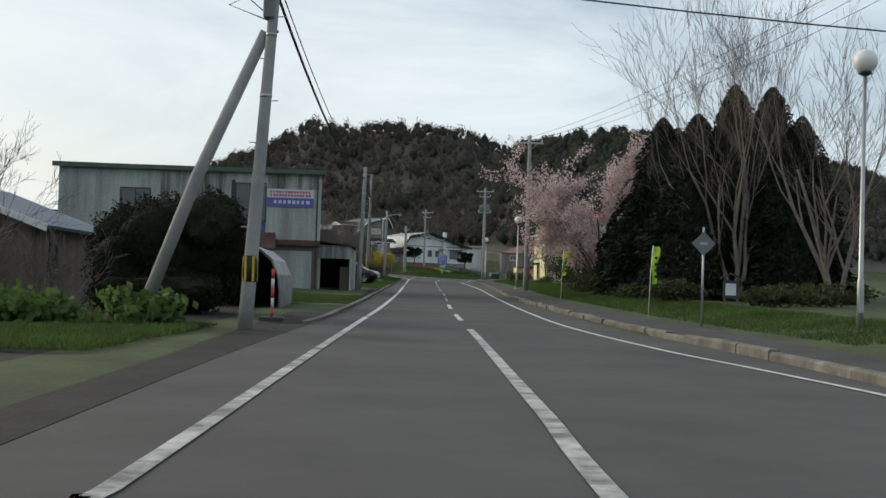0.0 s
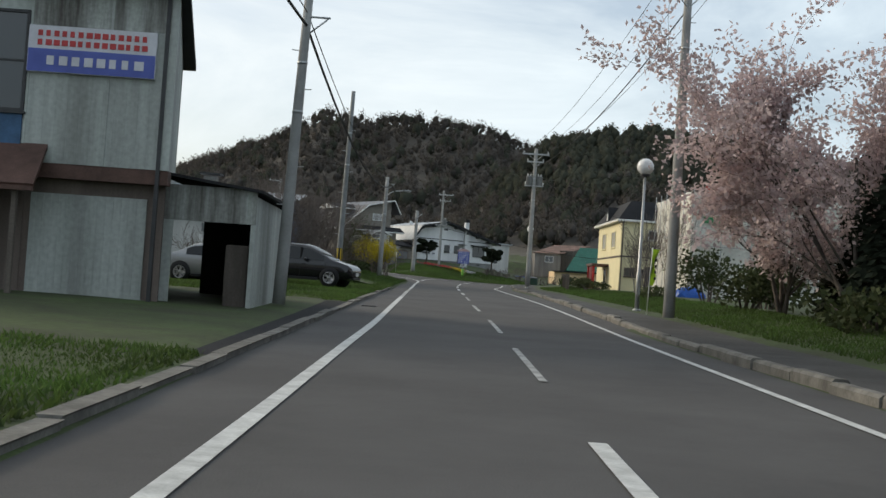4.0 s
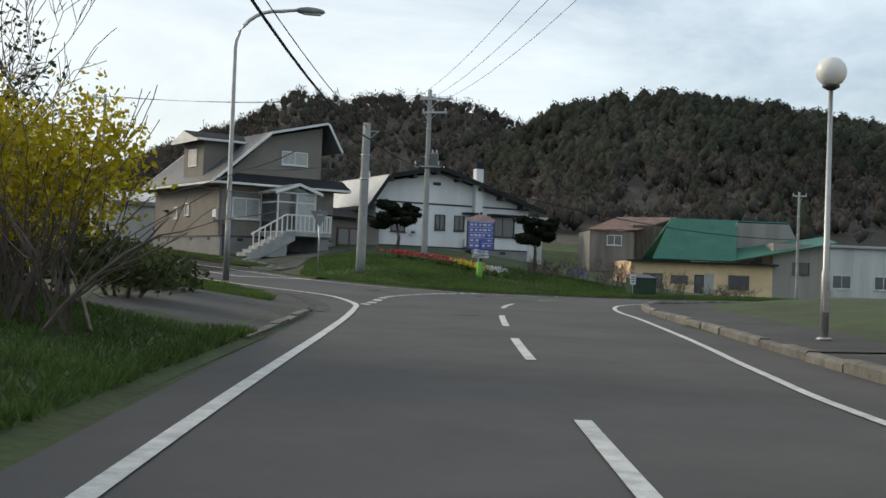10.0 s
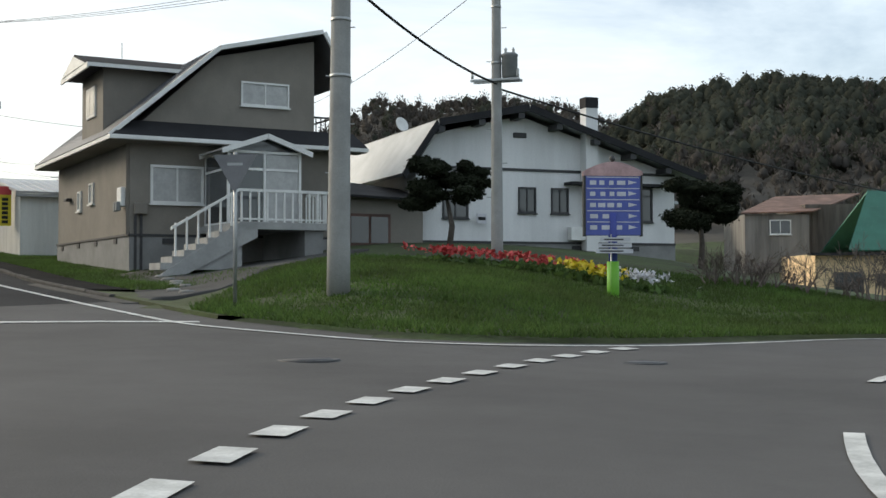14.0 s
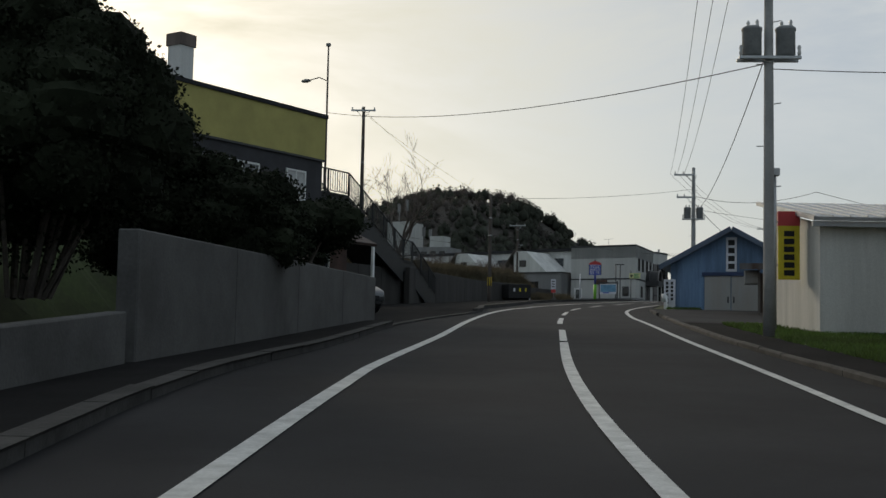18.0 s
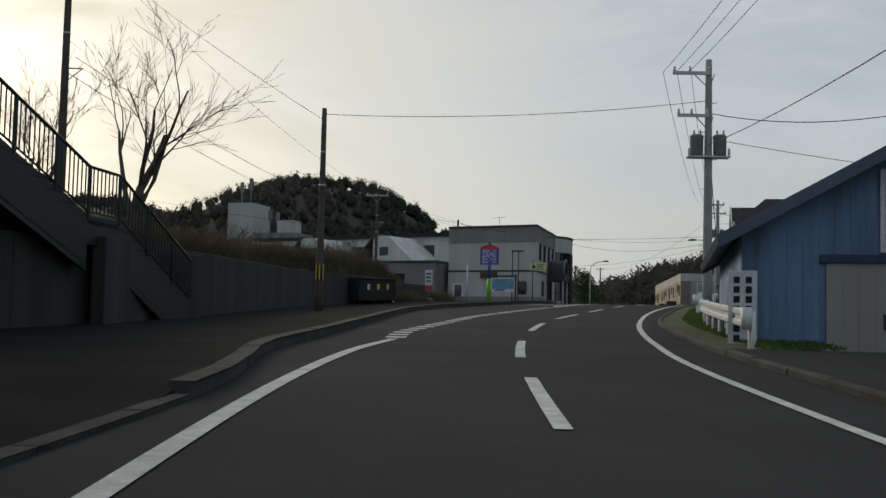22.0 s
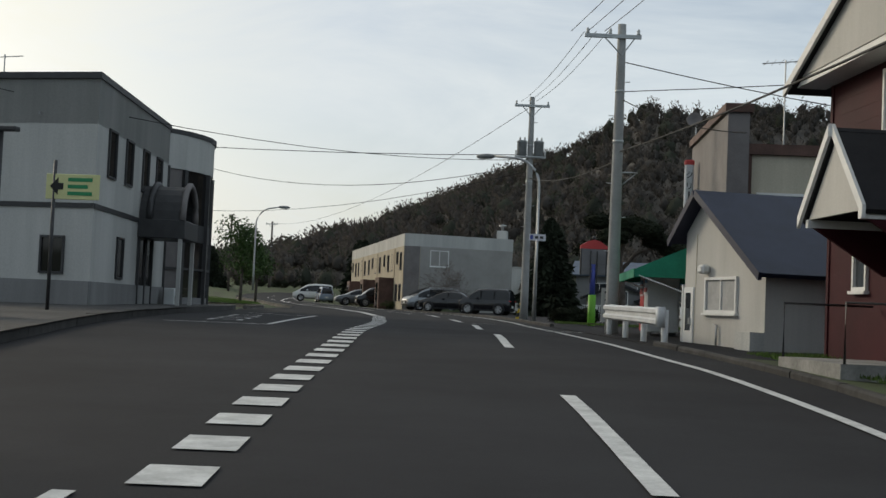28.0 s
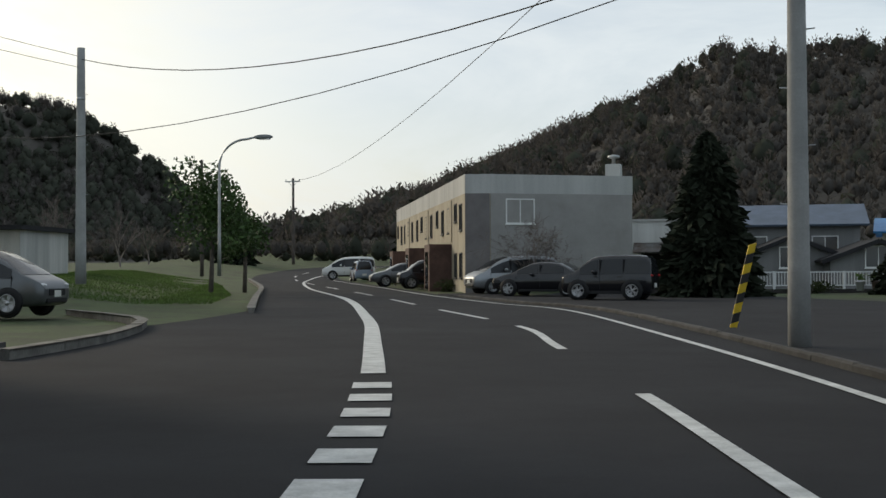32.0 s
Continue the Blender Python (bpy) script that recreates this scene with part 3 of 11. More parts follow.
L_DOT = smooth_line([(-39.1, 224.7), (-40.5, 227.6), (-41.6, 230.6), (-44.1, 238.1), (-45.1, 241.3), (-46.95, 248.5), (-48.0, 253.2), (-49.9, 261.5), (-52.5, 273.3), (-54.0, 280.2), (-55.6, 287.4), (-57.1, 294.9), (-58.96, 301.5), (-60.05, 305.4), (-62.5, 313.0), (-66.4, 324.5), (-73, 342), (-82.2, 362), (-91.5, 386), (-99.3, 414), (-104.3, 450), (-106.3, 520)], 0.7)
C_MAIN = smooth_line([(1.15, -60), (1.2, 0), (1.33, 12), (1.5, 24), (1.6, 36), (1.73, 49), (2.15, 70), (2.25, 84), (2.42, 94), (2.6, 106), (2.75, 117), (2.98, 127), (3.42, 139), (3.9, 148.8), (4.5, 156.5), (5.1, 159.8), (6.33, 163.4), (7.3, 164.84), (9.5, 166.4), (13, 168.4)], 0.7)
C_HILL = smooth_line([(-5.08, 168.7), (-9.45, 175.2), (-12.3, 179.4), (-15.2, 184.0), (-18.2, 189.2), (-21.85, 195.9), (-24.5, 200.8), (-26.65, 204.7), (-29.2, 209.6), (-31.0, 213.1), (-33.2, 217.6), (-34.85, 221.1), (-36.9, 225.9), (-38.75, 230.7), (-40.6, 236.0), (-42.1, 241.0), (-44.2, 249.4), (-45.54, 254.8), (-46.7, 259.6), (-47.7, 264.1), (-49.75, 274.1), (-51.7, 283.0), (-52.85, 288.8), (-53.8, 292.3), (-54.8, 297.0), (-56.0, 301.4), (-57.4, 306.8), (-59.4, 313.8), (-61.3, 320.3), (-66.0, 331), (-73.2, 347), (-80.5, 362), (-94, 390.5), (-104, 419), (-109, 450)], 0.7)
R_MAIN = smooth_line([(5.9, -60), (5.9, 0), (5.85, 12), (5.4, 18), (4.85, 23), (4.4, 32), (4.45, 44), (4.75, 60), (5.05, 75), (5.4, 92), (5.55, 107), (5.55, 118), (5.75, 130), (6.2, 135.5), (6.9, 142), (7.75, 152), (8.0, 156.4), (8.4, 159.5), (9.2, 161.5), (12, 164.2), (20, 168.6), (40, 178.6)], 0.7)
R_HILL = smooth_line([(40, 186.3), (20, 176.4), (12.2, 173.0), (8.7, 172.2), (7.4, 171.2), (6.2, 170.2), (5.2, 169.35), (4.3, 168.7), (3.42, 168.15), (2.6, 167.7), (1.83, 167.5), (1.0, 167.5), (0.2, 167.85), (-0.7, 168.4), (-1.65, 169.0), (-2.5, 169.65), (-5.9, 174.4), (-10.3, 181.0), (-12.4, 184.5), (-16.8, 192.4), (-20.6, 199.2), (-24.5, 206.3), (-28.7, 214.0), (-33.2, 223.5), (-37.1, 234.4), (-40.35, 245.3), (-43, 255.6), (-45.6, 267), (-47.9, 278.5), (-48.95, 282.3), (-51.05, 289.6), (-53.2, 297.7), (-55.2, 306.8), (-57.7, 316.3), (-61.8, 330.4), (-65.4, 337.0), (-71.0, 348.3), (-77.4, 362.3), (-91.3, 391.8), (-100.8, 420), (-105.5, 451)], 0.7)


def nudge(line, ys, offs):
    """The line moved sideways to the right, by an amount that changes along y."""
    p = np.asarray(line, float)[:, :2]
    return shift(p, np.interp(p[:, 1], ys, offs)[:, None])


L_MAIN = nudge(L_MAIN, [0, 10, 28, 45, 62, 93, 112, 135, 150, 165, 184, 200, 213, 224], [0.02, 0.09, 0.12, 0.09, 0.02, 0.06, 0.0, -0.05, -0.04, 0.0, 0.1, 0.07, 0.04, 0.0])
R_HILL = nudge(R_HILL, [226, 234, 245, 256, 268, 280, 292], [0.0, -0.15, -0.25, -0.3, -0.32, -0.25, 0.0])
L_DOT = nudge(L_DOT, [294, 299, 302, 306, 320, 345], [0.0, 0.08, 0.2, 0.25, 0.3, 0.2])


def painted(line, width, material, dz=0.012, label="white painted road line"):
    L, R = shift(line, -width / 2), shift(line, width / 2)
    ob = band_obj("road_line", L, R, dz, material, 1)
    return tagged(ob, label, "road marking", kind="structure")


def s_at(line, y):
    p = np.asarray(line)
    s = np.r_[0, np.cumsum(np.linalg.norm(np.diff(p[:, :2], axis=0), axis=1))]
    return float(s[int(np.argmin(np.abs(p[:, 1] - y)))])


# left edge: solid, broken by wear
gaps = [(-60, 29.3), (29.6, 36.2), (36.5, 42.0), (42.3, 50.0), (50.4, 60.0), (60.4, 71.3), (71.7, 80.0), (80.3, 90.0), (90.3, 95.2), (95.5, 104.2), (104.5, 110.0), (110.2, 154.9)]
for y0, y1 in gaps:
    painted(cut(L_MAIN, s_at(L_MAIN, y0), s_at(L_MAIN, y1)), 0.155, PAINT_WORN if 85 < y0 < 108 or y0 < 28 else PAINT, label="worn white edge line")
s0 = s_at(L_MAIN, 154.9)
painted(cut(L_MAIN, s0, length(L_MAIN)), 0.19, PAINT, label="white edge line")
# blocks of the bus bay edge
s = 0.4
while s < s_at(L_DOT, 256.5):
    painted(cut(L_DOT, s, s + 0.62), 0.42, PAINT, label="white block of a broken edge line")
    s += 1.22
painted(cut(L_DOT, s_at(L_DOT, 257.5), s_at(L_DOT, 266.0)), 0.34, PAINT, label="white edge line")
s = s_at(L_DOT, 266.4)
while s < s_at(L_DOT, 308):
    painted(cut(L_DOT, s, s + 0.62), 0.42, PAINT, label="white block of a broken edge line")
    s += 1.22
painted(cut(L_DOT, s_at(L_DOT, 308.5), s_at(L_DOT, 345)), 0.3, PAINT, label="white edge line")
painted(cut(L_DOT, s_at(L_DOT, 345), length(L_DOT) - 2), 0.2, PAINT, label="white edge line")
# centre lines
painted(cut(C_MAIN, 0, s_at(C_MAIN, 29.6)), 0.17, PAINT_WORN, label="worn white centre line")
for y0, y1 in ((35.2, 40.8), (46.2, 51.8), (57.4, 63.0), (68.4, 74.0), (79.5, 85.2), (90.8, 96.6), (101.6, 107.2), (113.6, 118.7), (124.3, 129.9), (136.2, 141.6), (145.8, 151.5), (156.4, 160.0), (163.3, 164.9)):
    painted(cut(C_MAIN, s_at(C_MAIN, y0), s_at(C_MAIN, y1)), 0.10 if 50 < y0 < 100 else 0.15, PAINT_WORN if 50 < y0 < 110 else PAINT, label="white dash of the centre line")
painted(cut(C_HILL, 0, s_at(C_HILL, 195.1)), 0.17, PAINT, label="white centre line")
s = s_at(C_HILL, 195.7)
for y0, y1 in ((195.85, 200.85), (204.7, 209.7), (213.1, 217.6), (221.1, 225.9), (230.7, 236.0), (240.3, 245.8), (249.4, 254.8), (259.6, 264.1), (269.4, 275.0), (283.0, 288.8), (292.2, 297.1), (301.5, 307.0), (313.4, 319.9), (324, 330), (335, 341), (347, 353), (359, 365), (372, 378), (386, 392), (400, 406), (415, 421)):
    painted(cut(C_HILL, s_at(C_HILL, y0), s_at(C_HILL, y1)), 0.16, PAINT, label="white dash of the centre line")
# stop line at the head of the junction, give-way blocks across it
painted(np.array([(-5.15, 168.95), (-3.8, 169.6), (-2.35, 170.1)]), 0.28, PAINT, label="white stop line")
dots = smooth_line([(0.34, 154.5), (0.55, 155.9), (0.8, 157.6), (1.08, 159.3), (1.46, 161.0), (2.0, 162.8), (2.75, 164.9), (3.41, 166.5), (3.77, 167.25), (4.13, 167.95), (4.5, 168.5)], 0.2)
s = 0.3
while s < length(dots) - 0.5:
    painted(cut(dots, s, s + 0.48), 0.26, PAINT, dz=0.016, label="white block across the junction mouth")
    s += 0.98
# right edge
painted(R_MAIN, 0.13, PAINT, label="white edge line")
painted(cut(R_HILL, 0, s_at(R_HILL, 293.2)), 0.14, PAINT, label="white edge line")
s = s_at(R_HILL, 293.8)
while s < s_at(R_HILL, 301.5):
    painted(cut(R_HILL, s, s + 0.6), 0.2, PAINT, label="white block of a broken edge line")
    s += 1.15
painted(cut(R_HILL, s_at(R_HILL, 301.6), length(R_HILL)), 0.14, PAINT, label="white edge line")
painted(np.array([(-52.2, 293.9), (-50.6, 294.3), (-48.6, 294.9), (-44, 296.2)]), 0.14, PAINT, label="white edge line of the side street")
# bus bay boxes and their lettering, worn past reading
for p in ([(-52.5, 260.0), (-50.55, 261.2), (-51.9, 268.4)], [(-60.1, 287.6), (-57.85, 288.1), (-60.6, 300.4)], [(-60.6, 299.2), (-62.8, 300.2)], [(-52.9, 266.2), (-51.5, 266.8)]):
    painted(dense(np.column_stack([np.array(p), np.zeros(len(p))]), 0.7), 0.13, PAINT, label="white line of the bus bay")
for cx, cy, a in ((-51.9, 262.6, 15), (-52.2, 263.9, 12), (-52.5, 265.1, 16), (-59.7, 290.3, 14), (-60.2, 292.2, 12), (-60.7, 294.1, 15), (-61.3, 296.0, 13)):
    d = Vector((-math.sin(radians(a)), math.cos(radians(a)), 0))
    n = Vector((d.y, -d.x, 0))
    c = Vector((cx, cy, 0))
    for o, ln, k in ((-0.35, 0.9, d), (0.35, 0.7, d), (0.0, 0.7, n)):
        q = c + (n * o if k is d else d * 0.25)
        painted(np.array([(q - k * ln / 2)[:2], (q + k * ln / 2)[:2]]), 0.13, PAINT, label="white bar of worn road lettering")

# ---- kerbs, verges, footways ----
def kerb_run(name, line, width, height, label, wobble=0.02, seed=1, gaps=(), drop=0.15, piece=2.0, stone=KERB):
    """A run of kerb stones along a line, each stone a part."""
    rnd = random.Random(seed)
    root = tagged(new(name), label, "kerb", kind="structure")
    total = length(line)
    s = 0.0
    while s < total - 0.3:
        ln = min(piece * rnd.uniform(0.85, 1.15), total - s)
        if not any(a < s < b for a, b in gaps):
            p = cut(line, s + 0.012, s + ln - 0.012, ln / 2)
            o = rnd.uniform(-wobble, wobble)
            hh = height + rnd.uniform(-wobble, wobble)
            a, b = shift(p, o), shift(p, width + o)
            z0 = road_z(a[:, 0], a[:, 1])
            v, f = [], []
            n = len(p)
            ch = min(0.04, height * 0.3)
            for i in range(n):
                d = (b[i] - a[i]) / width
                for q, z in ((a[i], -0.25), (a[i], hh - ch), (a[i] + d * ch, hh), (b[i] - d * ch, hh), (b[i], hh - ch), (b[i], -0.25)):
                    v.append((q[0], q[1], z0[i] + z))
            for i in range(n - 1):
                for k in range(6):
                    f.append((i * 6 + k, i * 6 + (k + 1) % 6, (i + 1) * 6 + (k + 1) % 6, (i + 1) * 6 + k))
            f.append(tuple(range(6)))
            f.append(tuple(range((n - 1) * 6, n * 6))[::-1])
            raw("kerb_stone", v, f, stone, root)
        s += ln
    return root


AL = smooth_line([p for p in A_LEFT if p[1] <= 154], 1.0)
kerb_run("kerb", cut(AL, s_at(AL, 30), s_at(AL, 108)), -0.14, 0.085, "weathered concrete kerb along the grass verge", 0.02, 3)
kerb_run("kerb", cut(AL, s_at(AL, 138), s_at(AL, 149)), -0.14, 0.085, "weathered concrete kerb before the drive", 0.02, 13)
CORNER = smooth_line([(-0.7, 149.6), (-0.9, 153.2), (-1.7, 156.6), (-3.4, 159.6), (-5.6, 162.8), (-9.3, 168), (-12, 172), (-15.4, 176.6)], 1.0)
kerb_run("kerb", cut(CORNER, 0, s_at(CORNER, 166)), -0.16, 0.025, "lowered dark kerb round the corner", 0.003, 4, stone=KERB_SHADED)
kerb_run("kerb", cut(CORNER, s_at(CORNER, 166), length(CORNER)), -0.16, 0.12, "dark concrete kerb of the footway", 0.006, 24, stone=KERB_SHADED)
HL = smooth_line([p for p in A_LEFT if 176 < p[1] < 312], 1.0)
kerb_run("kerb", cut(HL, 0, s_at(HL, 199)), -0.17, 0.14, "dark concrete kerb of the footway", 0.008, 5, stone=KERB_SHADED)
kerb_run("kerb", cut(HL, s_at(HL, 199), s_at(HL, 213)), -0.17, 0.05, "lowered dark kerb before the yard", 0.004, 18, stone=KERB_SHADED)
kerb_run("kerb", cut(HL, s_at(HL, 213), s_at(HL, 296)), -0.17, 0.17, "dark concrete kerb of the footway and bus bay", 0.006, 6, stone=KERB_SHADED)
kerb_run("kerb", smooth_line([(-66.4, 309.5), (-67.3, 314), (-70, 320), (-75, 325)], 1.0), -0.17, 0.16, "concrete kerb at the forecourt", 0.006, 16)
kerb_run("kerb", smooth_line([(-70.3, 327), (-72, 331), (-77, 343), (-84.7, 361.5), (-97.5, 389)], 1.0), -0.17, 0.15, "concrete kerb of the far footway", 0.006, 17)
AR = smooth_line(A_RIGHT, 1.0)
kerb_run("kerb", cut(AR, s_at(AR, -5), s_at(AR, 160.5)), 0.24, 0.16, "worn and broken concrete kerb blocks", 0.035, 7, piece=1.8)
kerb_run("kerb", cut(AR, s_at(AR, 155.5), s_at(AR, 175)), 0.18, 0.18, "rounded concrete kerb at the branch road", 0.01, 8)
BR = smooth_line(B_RIGHT, 1.0)
kerb_run("kerb", cut(BR, s_at(BR, 176), s_at(BR, 213)), 0.15, 0.10, "low concrete kerb on the downhill side", 0.012, 9, stone=KERB_SHADED)
kerb_run("kerb", cut(BR, s_at(BR, 217), s_at(BR, 287)), 0.15, 0.10, "low concrete kerb under the guardrail", 0.012, 10, stone=KERB_SHADED)
kerb_run("kerb", cut(BR, s_at(BR, 301), s_at(BR, 345)), 0.15, 0.10, "low concrete kerb by the car park", 0.008, 11, stone=KERB_SHADED)


def strip(name, line, near, far, zn, zf, material, label, category, across=3):
    L, R = shift(line, near), shift(line, far)
    ob = band_obj(name, L, R, zn, material, across, zf, skirt=True)
    return tagged(ob, label, category, kind="structure")


strip("verge", cut(AL, s_at(AL, -58), s_at(AL, 21)), 0.02, -9.0, 0.005, 0.10, GRAVEL, "gravel lay-by beside the road", "verge")
strip("verge", cut(AL, s_at(AL, 21), s_at(AL, 30.2)), 0.02, -6.0, 0.006, 0.105, GRAVEL, "bare gravel ground by the pole", "verge")
strip("verge", cut(AL, s_at(AL, 30), s_at(AL, 45)), -0.14, -6.0, 0.015, 0.105, GRAVEL, "bare gravel ground by the pole", "verge")
strip("verge", cut(AL, s_at(AL, 45), s_at(AL, 57)), -0.14, -3.2, 0.07, 0.11, GRASS_SOIL, "grass verge", "verge")
strip("pavement", cut(AL, s_at(AL, 57), s_at(AL, 78)), -0.14, -9.0, 0.075, 0.16, ASPHALT_HILL, "dark worn asphalt yard before the workshop", "pavement", 5)
strip("verge", cut(AL, s_at(AL, 78), s_at(AL, 102)), -0.14, -3.2, 0.07, 0.11, GRASS_SOIL, "grass verge", "verge")
strip("verge", cut(AL, s_at(AL, 102), s_at(AL, 139)), 0.12, -1.8, 0.02, 0.4, GRASS_SOIL, "steep grass bank beside the road", "verge", 5)
strip("pavement", cut(AL, s_at(AL, 138.8), s_at(AL, 150)), -0.13, -3.4, 0.07, 0.44, ASPHALT_OLD, "worn asphalt drive beside the bank", "pavement", 5)
strip("pavement", cut(CORNER, 0, s_at(CORNER, 158.6)), 0.4, -5.5, 0.006, 0.12, ASPHALT_OLD, "worn asphalt footway at the corner", "pavement", 4)
strip("pavement", cut(CORNER, s_at(CORNER, 158.5), s_at(CORNER, 167)), 0.4, -4.6, 0.006, 0.14, ASPHALT_OLD, "worn asphalt footway at the corner", "pavement", 4)
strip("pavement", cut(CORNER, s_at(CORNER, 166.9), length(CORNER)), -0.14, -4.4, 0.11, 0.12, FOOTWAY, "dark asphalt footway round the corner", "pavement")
strip("pavement", cut(AR, s_at(AR, -58), s_at(AR, 159)), 0.2, 2.1, 0.12, 0.16, ASPHALT_OLD, "worn asphalt footway behind the kerb blocks", "pavement")
strip("verge", cut(AR, s_at(AR, -58), s_at(AR, 140)), 2.05, 6.0, 0.16, 0.5, GRASS_SOIL, "grass strip in front of the trees", "verge")
strip("pavement", cut(AR, s_at(AR, 138), s_at(AR, 160.5)), 0.16, 6.0, 0.14, 0.28, ASPHALT_OLD, "asphalt forecourt at the corner", "pavement")
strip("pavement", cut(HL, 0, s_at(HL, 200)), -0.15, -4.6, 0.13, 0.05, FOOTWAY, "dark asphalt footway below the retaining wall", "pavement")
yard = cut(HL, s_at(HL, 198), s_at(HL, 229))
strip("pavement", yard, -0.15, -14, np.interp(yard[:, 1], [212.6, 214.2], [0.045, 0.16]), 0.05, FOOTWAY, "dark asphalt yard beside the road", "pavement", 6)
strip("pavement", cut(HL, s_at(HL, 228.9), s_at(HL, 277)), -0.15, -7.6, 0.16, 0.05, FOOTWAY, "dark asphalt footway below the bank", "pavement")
strip("pavement", cut(HL, s_at(HL, 276), s_at(HL, 311)), -0.15, -16, 0.16, 0.06, ASPHALT_OLD, "asphalt forecourt of the office building", "pavement", 6)
strip("verge", cut(BR, s_at(BR, 170.8), s_at(BR, 207)), 0.1, 2.4, 0.07, -0.02, GRASS_SOIL, "grass strip by the road", "verge")
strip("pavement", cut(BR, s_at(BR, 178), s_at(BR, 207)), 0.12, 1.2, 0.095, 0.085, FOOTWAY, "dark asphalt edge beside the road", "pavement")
strip("pavement", cut(BR, s_at(BR, 206), s_at(BR, 225)), 0.1, 9.5, 0.085, 0.03, ASPHALT_HILL, "asphalt apron of the garage", "pavement", 4)
strip("verge", cut(BR, s_at(BR, 224), s_at(BR, 283)), 0.1, 1.7, 0.06, 0.0, GRASS_SOIL, "grassy edge under the guardrail", "verge")
strip("pavement", cut(BR, s_at(BR, 281), s_at(BR, 301)), 0.02, 7.0, 0.02, 0.03, ASPHALT_HILL, "asphalt in front of the shop and side street", "pavement", 4)
strip("pavement", cut(BR, s_at(BR, 300), s_at(BR, 350)), 0.1, 12.0, 0.025, 0.035, ASPHALT_HILL, "asphalt car park by the apartments", "pavement", 5)
drape("pavement", [(-4.9, 174.3), (-5.6, 175.3), (-9.6, 181.3), (-8.4, 187.5), (-1.5, 187.5), (-3.2, 181), (-3.6, 176.5)], 0.02, ASPHALT_OLD, "worn asphalt drive of the grey house", "pavement", 0.6, land=True)

# ---- poles, lamps, wires ----
YELLOW = mat("yellow paint", (0.62, 0.42, 0.02), 0.6, var=0.2, scale=4, bump=0.02)
BLACK_PAINT = mat("black paint", (0.02, 0.02, 0.02), 0.6, var=0.2, bump=0.02)
RED_PAINT = mat("red paint", (0.45, 0.03, 0.03), 0.55, var=0.2, scale=3, bump=0.02)
TRANSFORMER = mat("transformer grey", (0.22, 0.23, 0.23), 0.6, var=0.25, scale=3, bump=0.05)
DARK_POLE = mat("dark stained pole", (0.10, 0.085, 0.075), 0.9, var=0.3, scale=2, fine=25, bump=0.2)
INSULATOR = mat("porcelain", (0.5, 0.5, 0.48), 0.3, var=0.1, bump=0)


